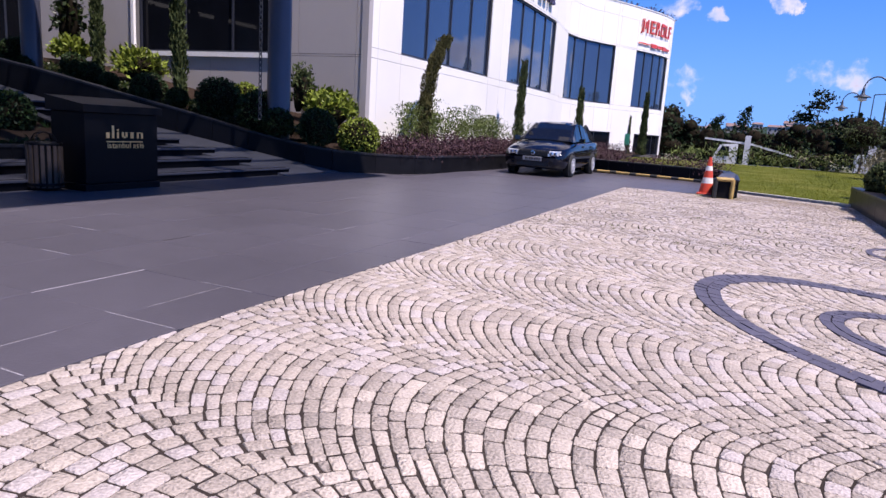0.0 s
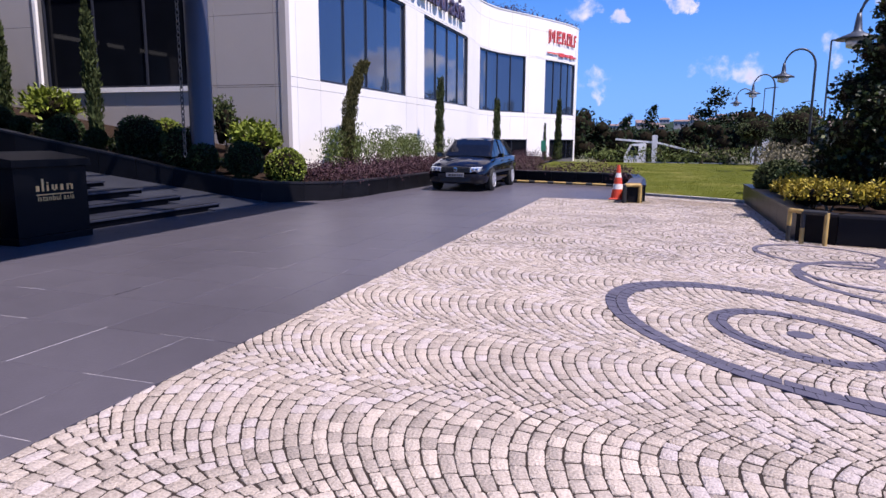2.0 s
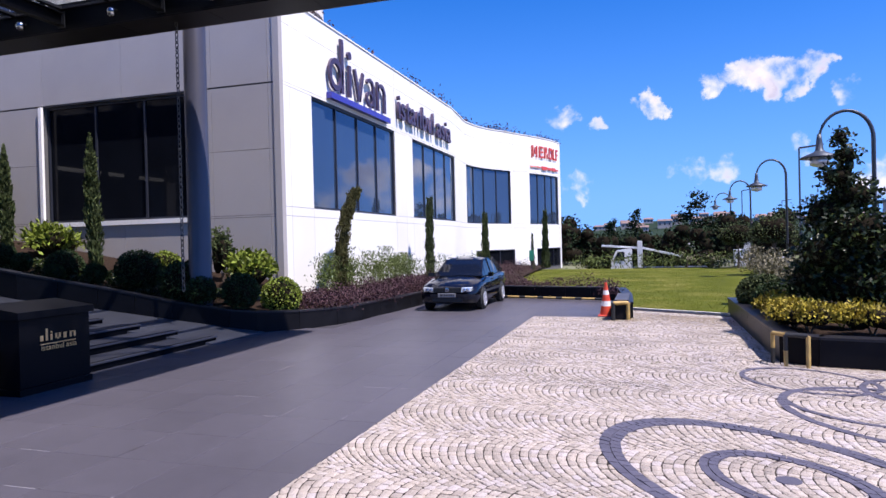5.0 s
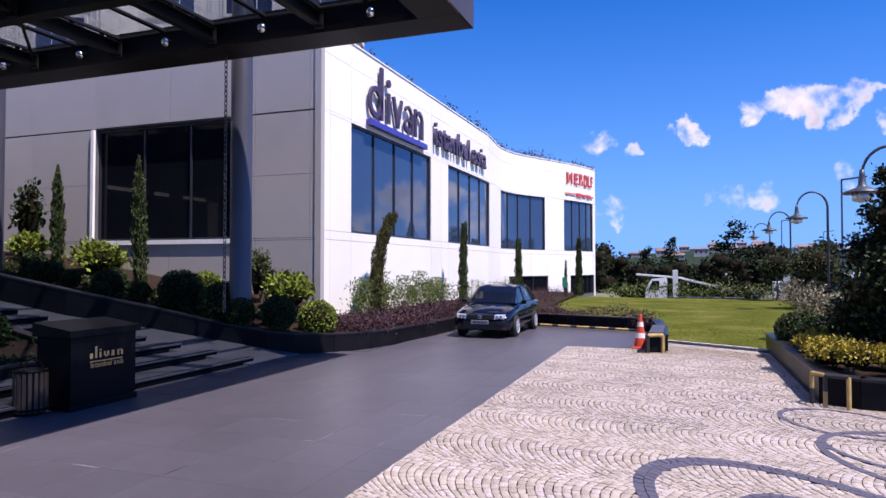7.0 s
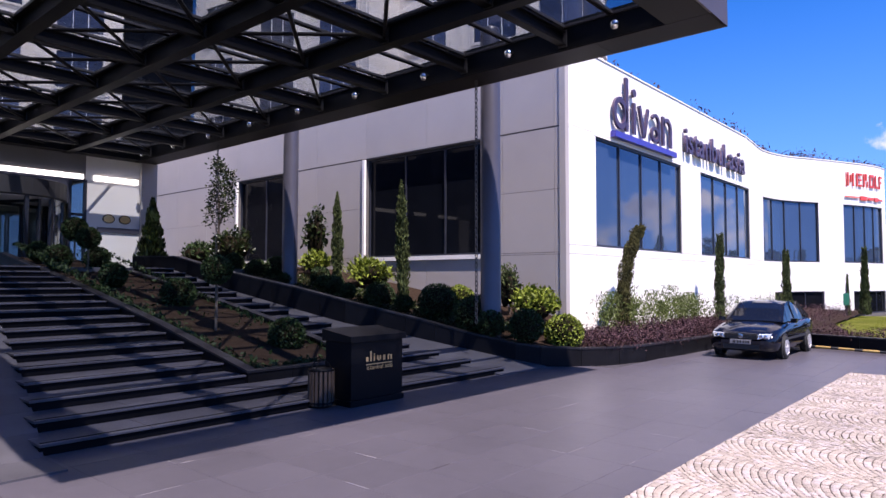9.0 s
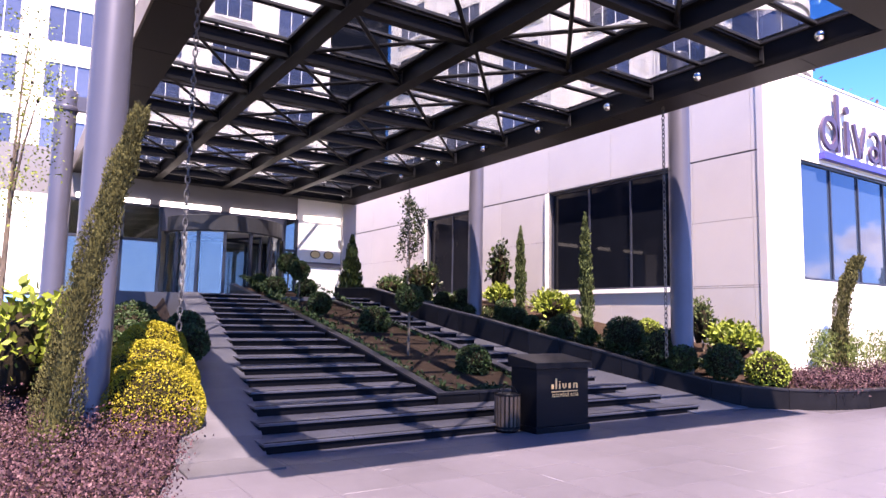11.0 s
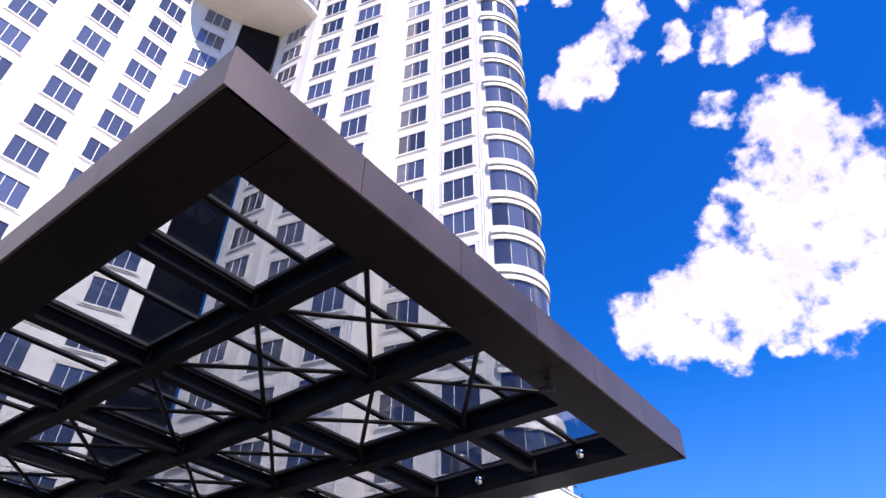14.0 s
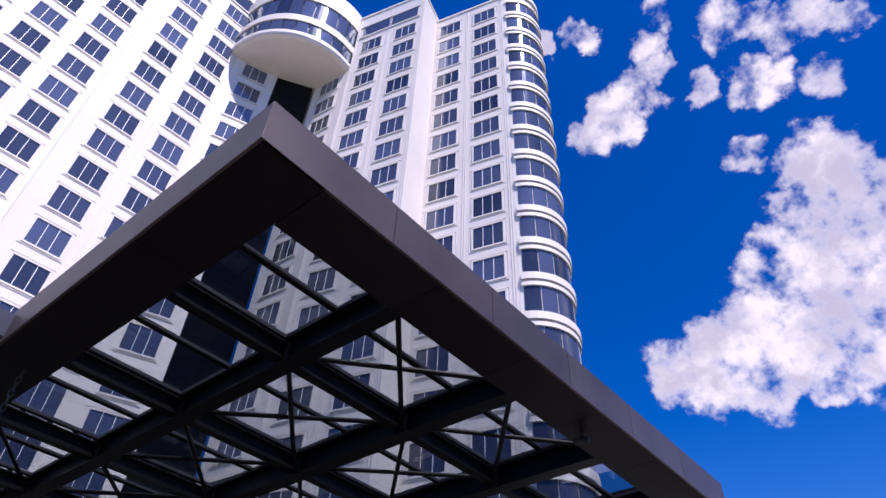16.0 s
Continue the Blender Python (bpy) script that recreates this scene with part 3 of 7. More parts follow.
def strip_window(w, s0, s1, z0, z1, n, label, group, glass, deep=-0.12):
    win = thing("window", w.at((s0 + s1) / 2, deep), label, "window", group, "structure")
    fr = Geo()
    w.slab(fr, s0, s1, z0, z0 + 0.07, deep - 0.08, deep + 0.06)
    w.slab(fr, s0, s1, z1 - 0.07, z1, deep - 0.08, deep + 0.06)
    for s in (s0, s1 - 0.07):
        w.slab(fr, s, s + 0.07, z0 + 0.07, z1 - 0.07, deep - 0.08, deep + 0.06)
    fr.obj("window_frame", "frame", win)
    for k in range(n):
        a, b = s0 + 0.07 + (s1 - s0 - 0.14) * k / n, s0 + 0.07 + (s1 - s0 - 0.14) * (k + 1) / n
        w.slab(Geo(), a + 0.02, b - 0.02, z0 + 0.07, z1 - 0.07, deep - 0.03, deep).obj("pane", glass, win)
        if k:
            w.slab(Geo(), a - 0.03, a + 0.03, z0 + 0.07, z1 - 0.07, deep - 0.06, deep + 0.05).obj("mullion", "frame", win)
    return win


for q in e_wins:
    strip_window(east, q[0], q[1], ZS, ZH, 4, "tall blue reflecting window with dark mullions", "windows of the curved facade", "glass")
for q in e_lows:
    strip_window(east, q[0], q[1], 0.1, 1.45, 3, "low dark basement window in the white wall", "basement windows", "dglass")

south = Wall([Vector((-40.0, CY, 0)), Vector((CX, CY, 0))])
so = lambda x: x + 40.0
S_WIN = [(so(-27.2), so(-23.1)), (so(-18.35), so(-12.55))]
ZS2 = ZS
ZS = 2.92
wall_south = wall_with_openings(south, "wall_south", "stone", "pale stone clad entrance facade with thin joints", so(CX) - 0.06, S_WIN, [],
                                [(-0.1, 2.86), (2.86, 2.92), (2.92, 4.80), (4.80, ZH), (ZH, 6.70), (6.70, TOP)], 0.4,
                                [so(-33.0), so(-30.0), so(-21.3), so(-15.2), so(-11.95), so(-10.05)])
for q in S_WIN:
    strip_window(south, q[0], q[1], 2.92, ZH, 3 if q[0] > 15 else 2, "wide dark window in a white surround", "windows beside the entrance", "dglass", -0.22)
for q in S_WIN:
    g = Geo()
    south.slab(g, q[0] - 0.12, q[1] + 0.02, 2.78, 2.92, -0.02, 0.07)
    south.slab(g, q[0] - 0.12, q[0], 2.92, ZH, -0.02, 0.07)
    whole(g.obj("trim", "trim"), "white window surround of the entrance facade", "trim", kind="structure")
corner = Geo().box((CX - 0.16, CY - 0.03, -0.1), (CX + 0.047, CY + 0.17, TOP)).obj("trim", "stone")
whole(corner, "pale corner bead of the podium", "trim", kind="structure")
roof = Geo().prism([(-40, CY + 0.3), (CX - 0.35, CY + 0.3), (CX - 0.35, 33), (-10.4, 37.5), (-8.7, 42.5), (-6.6, 48), (-9.3, 53.2), (-60, 53.2)], 8.6, 8.8).obj("roof", "granite_top")
whole(roof, "flat podium roof behind the parapet", "roof", kind="structure")
back = Geo().box((-60, 53.0, -0.1), (-9.2, 53.4, 8.6)).box((-60, 15.6, -0.1), (-40.05, 16, 8.6)).obj("wall_north", "white")
whole(back, "plain rear walls of the podium", "wall", kind="structure")

# parapet coping and roof planting
coping = Geo()
east.slab(coping, 0, e_end, TOP, TOP + 0.05, -0.42, 0.03)
whole(coping.obj("trim", "white"), "thin white parapet coping", "trim", kind="structure")
rng = np.random.default_rng(4)
pts = []
for s in np.arange(1.5, e_end - 2, 0.16):
    q = east.at(float(s), -0.3)
    thick = 0.5 + 0.5 * math.sin(s * 0.9) * math.sin(s * 0.37 + 1)
    n = int(rng.poisson(14 * thick * (0.35 if s < 17 else 1)))
    for _ in range(n):
        pts.append((q.x + rng.normal() * 0.18, q.y + rng.normal() * 0.2, TOP + 0.05 + abs(rng.normal()) * 0.16 * (0.6 + thick)))
whole(quads("roof_planting", leaf_quads(rng, np.array(pts), 0.07, 2.0), "purple"), "trailing brown and purple plants along the parapet", "plants", kind="stuff")

# ---- letters on the facade ----
def bars(sign, y0, y1, z0, z1, spec, material, name="letter_shape"):
    """Plain upright shapes that stand for a brand's lettering: (start, width, low, high) in shares of the field."""
    for a, wdt, lo, hi in spec:
        g = Geo()
        s0 = east.s_of_y(y0 + (y1 - y0) * a)
        s1 = east.s_of_y(y0 + (y1 - y0) * (a + wdt))
        east.slab(g, s0, s1, z0 + (z1 - z0) * lo, z0 + (z1 - z0) * hi, 0.04, 0.09)
        for s in (s0 + 0.02, s1 - 0.05):
            east.slab(g, s, s + 0.03, z0 + (z1 - z0) * (lo + 0.05), z0 + (z1 - z0) * (lo + 0.08), 0.0, 0.05)
        g.obj(name, material, sign)


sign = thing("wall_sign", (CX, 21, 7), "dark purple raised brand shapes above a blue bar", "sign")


def ring_shape(y, z, r, w, tall=1.0):
    Geo().lathe([(r - w, 0), (r, 0), (r, 0.09), (r - w, 0.09), (r - w, 0)], n=32, caps=False).moved(pose(CX + 0.08, y, z, 0, 90, 0) @ Matrix.Diagonal((tall, 1, 1, 1))).obj("brand_shape", "sign_purple", sign)


def bar_shape(y0, z0, y1, z1, w):
    Geo().beam((CX + 0.125, y0, z0), (CX + 0.125, y1, z1), w, 0.09, (1, 0, 0)).obj("brand_shape", "sign_purple", sign)


def arch_shape(y, z, r, w, t0, t1, tall=1.0):
    rings = [[(CX + x, y + q * math.cos(radians(t)), z + q * tall * math.sin(radians(t))) for x, q in ((0.08, r - w), (0.17, r - w), (0.17, r), (0.08, r))] for t in np.linspace(t0, t1, 15)]
    Geo().loft(rings).obj("brand_shape", "sign_purple", sign)


ring_shape(19.06, 7.66, 0.50, 0.17, 1.08)
bar_shape(19.55, 7.12, 19.55, 8.95, 0.19)
bar_shape(20.13, 7.12, 20.13, 8.2, 0.19)
ring_shape(20.13, 8.55, 0.14, 0.135)
bar_shape(20.55, 8.2, 20.92, 7.14, 0.17)
bar_shape(21.28, 8.2, 20.94, 7.14, 0.13)
ring_shape(21.86, 7.4, 0.33, 0.12, 0.85)
bar_shape(22.2, 7.12, 22.2, 7.85, 0.15)
arch_shape(21.9, 7.82, 0.37, 0.12, 8, 150, 0.95)
bar_shape(22.62, 7.12, 22.62, 8.2, 0.17)
arch_shape(22.97, 7.8, 0.42, 0.15, 5, 170, 0.95)
bar_shape(23.3, 7.12, 23.3, 7.85, 0.19)
g = Geo()
east.slab(g, east.s_of_y(18.6), east.s_of_y(23.75), 6.80, 7.0, 0.02, 0.2)
g.obj("underline", "sign_blue", sign, label="blue bar")


def lettering(text, size, origin, rot, material, name, extrude=0.02, spacing=1.0, bold=0.0):
    cu = bpy.data.curves.new(name, "FONT")
    cu.body, cu.size, cu.extrude, cu.space_character, cu.offset = text, size, extrude, spacing, bold
    tmp = new(name, cu)
    bpy.context.view_layer.update()
    me = bpy.data.meshes.new_from_object(tmp.evaluated_get(bpy.context.evaluated_depsgraph_get()))
    bpy.data.objects.remove(tmp)
    me.materials.clear()
    me.materials.append(M[material])
    ob = new(name, me)
    ob.matrix_basis = pose(*origin, *rot)
    return ob


def word_sign(text, size, origin, rot, material, name, label, step, extrude, bold, parent=None):
    """Raised letters, each an object of its own; step gives each character's advance."""
    w = parent or thing(name, origin, label, "sign")
    at = 0.0
    for ch in text:
        if ch != " ":
            m = pose(*origin, *rot) @ Matrix.Translation((at * size, 0, 0))
            o = lettering(ch, size, (0, 0, 0), (0, 0, 0), material, "letter", extrude, 1.0, bold)
            o.matrix_basis = m
            o.parent = w
            o.matrix_parent_inverse = w.matrix_basis.inverted()
        at += step.get(ch, 0.50)
    return w


STEP = {"i": 0.235, "t": 0.34, "l": 0.235, " ": 0.28, "s": 0.46, "a": 0.50, "n": 0.53, "b": 0.54, "u": 0.53}
word_sign("istanbul asia", 1.45, (CX + 0.12, 24.72, 7.22), (90, 0, 90), "sign_purple", "wall_lettering", "dark purple raised letters on the white facade", STEP, 0.06, 0.015)
sign2 = thing("wall_sign", (-7, 46, 8), "red raised brand shapes over a thin red line", "sign")
bars(sign2, 44.5, 48.2, 7.72, 8.62, [(0.0, 0.007, 0.0, 1.0), (0.04, 0.019, 0.1, 1.0), (0.10, 0.022, 0.35, 0.85), (0.15, 0.028, 0.1, 1.0), (0.24, 0.028, 0.1, 1.0), (0.29, 0.080, 0.85, 1.0), (0.29, 0.070, 0.5, 0.62), (0.29, 0.080, 0.1, 0.24),
                                     (0.41, 0.028, 0.1, 1.0), (0.46, 0.039, 0.55, 1.0), (0.50, 0.028, 0.1, 0.5), (0.58, 0.120, 0.8, 1.0), (0.58, 0.022, 0.2, 0.9), (0.68, 0.022, 0.2, 0.9), (0.58, 0.120, 0.1, 0.25),
                                     (0.75, 0.028, 0.1, 1.0), (0.80, 0.060, 0.1, 0.25), (0.89, 0.028, 0.1, 1.0), (0.93, 0.060, 0.85, 1.0), (0.93, 0.050, 0.5, 0.62)], "sign_red")
bars(sign2, 44.3, 48.3, 6.95, 7.3, [(0.02, 0.30, 0.45, 0.65), (0.34, 0.16, 0.1, 0.8), (0.53, 0.14, 0.2, 0.7), (0.70, 0.12, 0.1, 0.8), (0.84, 0.13, 0.3, 0.6)], "sign_red")

# ---- entrance block under the canopy ----
XD, ZT = -27.0, 2.46
terrace = Geo().box((-34, 0.9, -0.1), (-20.9, CY - 0.05, ZT)).obj("terrace", "granite_top")
whole(terrace, "dark stone terrace in front of the entrance", "floor", kind="structure")
blk = Geo()
blk.box((XD - 0.4, 8.9, ZT), (XD, 11.65, 6.9))                       # white pier
whole(Geo().box((XD - 0.39, -6.0, 6.0), (XD - 0.004, 8.895, 7.7)).obj("lintel", "lintel"), "panelled lintel above the entrance doors, its shade painted in as grey", "lintel", kind="structure")
blk.box((XD - 0.4, -6.0, ZT), (XD, 0.2, 6.0))
blk.box((XD - 6.5, 11.25, ZT), (XD - 0.4, 11.65, 6.9))
wall_w = blk.obj("wall_west", "white")
whole(wall_w, "white entrance wall under the canopy", "wall", kind="structure")
pil = Geo().box((XD - 0.2, 11.0, ZT), (XD + 0.14, 11.66, 6.9), 0.02).obj("pilaster", "stone")
whole(pil, "pale pilaster at the end of the entrance wall", "pilaster", kind="structure")
band = Geo().box((XD, 9.35, 3.95), (XD + 0.05, 11.0, 4.15)).obj("trim", "column")
whole(band, "grey band on the entrance wall", "trim", kind="structure")
inside = Geo().box((-33.6, -6, ZT), (-33.2, 11.2, 6.9)).box((-33.2, -6.3, ZT), (XD - 0.4, -6.0, 6.9)).box((-33.6, -6, 6.9), (XD - 0.4, 11.6, 7.0)).obj("lobby_wall", "lobby")
whole(inside, "pale lobby walls behind the glass doors", "wall", kind="structure")
for y in (9.78, 10.41):
    pl = thing("plaque", (XD, y, 4.5), "oval bronze plaque on the white entrance wall", "plaque", "entrance plaques")
    Geo().lathe([(0.20, 0), (0.24, 0.01), (0.24, 0.03), (0.21, 0.04)], n=28).moved(pose(XD + 0.002, y, 4.5, 0, 90, 0) @ Matrix.Diagonal((0.75, 1, 1, 1))).obj("rim", "wood", pl)
    Geo().lathe([(0.2, 0), (0.2, 0.012)], n=28).moved(pose(XD + 0.035, y, 4.5, 0, 90, 0) @ Matrix.Diagonal((0.75, 1, 1, 1))).obj("plate", "gold", pl)
slot = thing("strip_light", (XD, 5, 6.1), "long glowing light strip above the doors", "lamp", kind="structure")
m_glow = bpy.data.materials.new("strip_glow")
m_glow.use_nodes = True
m_glow.node_tree.nodes["Principled BSDF"].inputs["Emission Color"].default_value = (1, 0.97, 0.92, 1)
m_glow.node_tree.nodes["Principled BSDF"].inputs["Emission Strength"].default_value = 2.2
M["glow"] = m_glow
for a, b in ((0.4, 2.9), (3.3, 5.6), (6.0, 8.8), (9.2, 10.9)):
    Geo().box((XD + 0.004, a, 5.98), (XD + 0.05, b, 6.16)).obj("strip", "glow", slot)

# glazed screen and revolving door
screen = thing("entrance_screen", (XD, 5, ZT), "glazed entrance screen with dark frames", "window", kind="structure")
for y in (0.2, 2.0, 3.35, 8.35, 8.9):
    Geo().box((XD - 0.12, y - 0.05, ZT), (XD + 0.02, y + 0.05, 5.98)).obj("post", "frame", screen)
for y0, y1 in ((0.2, 3.3), (8.4, 8.9)):
    for z in (ZT, 4.55, 5.88):
        Geo().box((XD - 0.12, y0 + 0.05, z), (XD + 0.02, y1 - 0.05, z + 0.1)).obj("rail", "frame", screen)
for y0, y1 in ((0.25, 1.95), (2.05, 3.3), (8.4, 8.85)):
    for z0, z1 in ((ZT + 0.1, 4.55), (4.65, 5.88)):
        Geo().box((XD - 0.07, y0, z0), (XD - 0.05, y1, z1)).obj("pane", "door_glass", screen)
Geo().box((XD - 0.1, 3.4, 5.0), (XD, 8.3, 5.98)).obj("header_panel", "column", screen)
rev = thing("revolving_door", (XD - 0.3, 5.9, ZT), "large round revolving glass door with dark posts", "door", kind="structure")
Geo().lathe([(2.25, 0), (2.32, 0.05), (2.32, 0.62), (2.2, 0.66)], (XD - 0.3, 5.9, 4.95), 48).obj("drum_head", "rail", rev, smooth=False)
Geo().lathe([(2.2, 0), (2.2, 0.02)], (XD - 0.3, 5.9, 4.93), 48).obj("drum_ceiling", "trim", rev)
for k in range(14):
    a = 2 * math.pi * k / 14 + 0.2
    Geo().box((-0.05, -0.06, 0), (0.05, 0.06, 2.5)).moved(pose(XD - 0.3 + 2.2 * math.cos(a), 5.9 + 2.2 * math.sin(a), ZT, 0, 0, math.degrees(a))).obj("post", "frame", rev)
    if k % 7 not in (0, 6):
        b = a + 2 * math.pi / 14
        Geo().loft([[(XD - 0.3 + r * math.cos(q), 5.9 + r * math.sin(q), z) for r, z in ((2.18, ZT), (2.2, ZT), (2.2, 4.94), (2.18, 4.94))] for q in np.linspace(a + 0.03, b - 0.03, 5)]).obj("curved_pane", "door_glass", rev)
for k in range(4):
    a = math.pi / 2 * k + 0.5
    w = Geo().box((0.1, -0.02, 0), (2.05, 0.02, 0.1)).box((0.1, -0.02, 2.35), (2.05, 0.02, 2.45)).box((1.97, -0.03, 0.1), (2.05, 0.03, 2.35)).moved(pose(XD - 0.3, 5.9, ZT, 0, 0, math.degrees(a))).obj("wing", "frame", rev)
Geo().tube([(XD - 0.3, 5.9, ZT), (XD - 0.3, 5.9, 4.94)], 0.09, 12).obj("centre_post", "chrome", rev)

# ---- canopy ----
KX0, KX1, KY0, KY1, KZ, KH = -27.0, -3.75, 0.2, 11.62, 6.9, 0.62
canopy = thing("canopy", (-15, 6, KZ), "large dark steel and glass entrance canopy with bronze fascia", "canopy", kind="structure")
SW = 0.86
# fascia and soffit panels
n = 10
for k in range(n):
    a, b = KX0 + (KX1 - KX0) * k / n, KX0 + (KX1 - KX0) * (k + 1) / n
    for y, s in ((KY0, 1), (KY1, -1)):
        Geo().box((a + 0.006, min(y, y + s * 0.04), KZ), (b - 0.006, max(y, y + s * 0.04), KZ + KH), 0.004).obj("fascia_panel", "fascia", canopy)
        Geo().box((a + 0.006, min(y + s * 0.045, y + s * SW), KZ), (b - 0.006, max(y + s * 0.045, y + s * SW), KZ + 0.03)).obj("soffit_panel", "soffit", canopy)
ys = [KY0, 2.1, 4.0, 5.9, 7.8, 9.7, KY1]
for a, b in zip(ys, ys[1:]):
    Geo().box((KX1 - 0.04, a + 0.006, KZ), (KX1, b - 0.006, KZ + KH), 0.004).obj("fascia_panel", "fascia", canopy)
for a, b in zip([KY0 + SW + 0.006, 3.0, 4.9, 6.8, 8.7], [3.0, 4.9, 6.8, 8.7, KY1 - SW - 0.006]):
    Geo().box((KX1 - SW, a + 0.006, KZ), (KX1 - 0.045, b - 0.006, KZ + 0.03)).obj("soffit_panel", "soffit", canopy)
# inner faces of the edge box and its top
g = Geo()
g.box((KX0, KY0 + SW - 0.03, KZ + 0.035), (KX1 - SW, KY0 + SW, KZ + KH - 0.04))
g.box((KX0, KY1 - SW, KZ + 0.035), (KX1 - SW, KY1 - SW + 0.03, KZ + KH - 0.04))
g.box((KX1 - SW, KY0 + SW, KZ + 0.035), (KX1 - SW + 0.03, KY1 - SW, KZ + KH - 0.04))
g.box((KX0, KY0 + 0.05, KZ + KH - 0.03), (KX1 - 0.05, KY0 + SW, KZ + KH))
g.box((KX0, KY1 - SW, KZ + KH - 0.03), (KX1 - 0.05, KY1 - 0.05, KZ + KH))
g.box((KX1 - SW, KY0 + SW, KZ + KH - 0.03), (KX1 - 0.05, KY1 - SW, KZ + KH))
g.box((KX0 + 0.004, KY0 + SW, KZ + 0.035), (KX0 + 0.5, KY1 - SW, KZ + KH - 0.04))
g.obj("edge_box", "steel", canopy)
Geo().box((XD - 0.4, 8.9, 6.905), (XD - 0.004, 11.65, 7.7)).obj("end_wall", "lintel", canopy)
BY = [3.05, 5.62, 8.18]
BX = [KX1 - SW - 2.2 - 2.68 * k for k in range(8)]
GZ = KZ + 0.54
for y in BY:
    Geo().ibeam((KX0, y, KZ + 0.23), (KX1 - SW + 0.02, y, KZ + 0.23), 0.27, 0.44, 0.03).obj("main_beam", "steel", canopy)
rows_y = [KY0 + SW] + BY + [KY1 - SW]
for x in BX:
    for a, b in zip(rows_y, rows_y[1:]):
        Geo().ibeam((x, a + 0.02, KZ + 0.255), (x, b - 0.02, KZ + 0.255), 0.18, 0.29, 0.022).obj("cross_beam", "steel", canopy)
        for yy in (a + 0.03, b - 0.03):
            Geo().box((x - 0.10, yy - 0.012, KZ + 0.075), (x + 0.10, yy + 0.012, KZ + 0.43)).obj("end_plate", "rail", canopy)
# glazing bars and panes
cells = [KX1 - SW] + [x for x in BX] + [KX0]
for a, b in zip(cells, cells[1:]):
    m = (a + b) / 2
    for y0, y1 in zip(rows_y, rows_y[1:]):
        bar = Geo().box((m - 0.06, y0 + 0.06, GZ - 0.05), (m + 0.06, y1 - 0.06, GZ - 0.004)).obj("glazing_bar", "rail", canopy)
        Geo().box((m - 0.022, y0 + 0.06, GZ - 0.075), (m + 0.022, y1 - 0.06, GZ - 0.0505)).obj("gasket", "steel", bar)
        for x0, x1 in ((b, m), (m, a)):
            Geo().box((x0 + 0.03, y0 + 0.01, GZ), (x1 - 0.03, y1 - 0.01, GZ + 0.016)).obj("glass_pane", "cglass", canopy)
for x in BX:
    for y0, y1 in zip(rows_y, rows_y[1:]):
        rail = Geo().box((x - 0.055, y0 + 0.06, GZ - 0.06), (x + 0.055, y1 - 0.06, GZ - 0.004)).obj("glazing_rail", "rail", canopy)
        for yy in (y0 + 0.5, (y0 + y1) / 2, y1 - 0.5):
            Geo().box((x - 0.03, yy - 0.04, KZ + 0.401), (x + 0.03, yy + 0.04, GZ - 0.0605)).obj("stub", "steel", rail)
for y in rows_y:
    e = 0.075 if y in BY else 0.0
    for q in ((-e, e) if e else (0.03 if y < 5 else -0.03,)):
        Geo().box((KX0 + 0.1, y + q - 0.03, GZ - 0.055), (KX1 - SW, y + q + 0.03, GZ - 0.005)).obj("edge_rail", "rail", canopy)
    if e:
        for x in BX:
            Geo().box((x + 0.25, y - 0.05, KZ + 0.451), (x + 0.33, y + 0.05, GZ - 0.0555)).obj("stub", "steel", canopy)
# tie rods in crosses between the cross beams
for a, b in zip(cells[:-1], cells[1:]):
    for y0, y1 in zip(BY, BY[1:]):
        z = KZ + 0.20
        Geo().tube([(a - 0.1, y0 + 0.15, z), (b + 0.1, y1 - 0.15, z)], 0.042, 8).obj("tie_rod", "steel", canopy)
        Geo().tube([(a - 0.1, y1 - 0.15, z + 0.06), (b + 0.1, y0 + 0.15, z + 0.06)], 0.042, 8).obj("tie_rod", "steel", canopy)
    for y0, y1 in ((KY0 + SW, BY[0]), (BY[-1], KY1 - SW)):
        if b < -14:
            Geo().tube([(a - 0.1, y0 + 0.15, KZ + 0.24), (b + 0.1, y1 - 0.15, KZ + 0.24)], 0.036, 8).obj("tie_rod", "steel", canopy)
# spotlights along the inner north edge
for k in range(9):
    x = KX1 - SW - 0.95 - 2.55 * k
    sp = thing("spotlight", (x, KY1 - SW - 0.1, KZ + 0.2), "small chrome globe spotlight under the canopy edge", "lamp", "canopy spotlights")
    Geo().tube([(x, KY1 - SW, KZ + 0.28), (x, KY1 - SW - 0.07, KZ + 0.24)], 0.03, 8).obj("bracket", "steel", sp)
    g = Geo()
    core(g, (x, KY1 - SW - 0.16, KZ + 0.2), (0.1, 0.1, 0.1), 14, 9)
    g.obj("globe", "chrome", sp, smooth=True)
camera_pod = thing("security_camera", (KX1 - SW - 0.05, 5.3, KZ), "small dark camera on the canopy edge", "camera")
Geo().box((KX1 - 0.6, 7.1, KZ - 0.12), (KX1 - 0.52, 7.16, KZ), 0.01).obj("bracket", "plastic", camera_pod)
Geo().tube([(KX1 - 0.7, 7.13, KZ - 0.13), (KX1 - 0.45, 7.13, KZ - 0.17)], 0.05, 10).obj("body", "plastic", camera_pod)

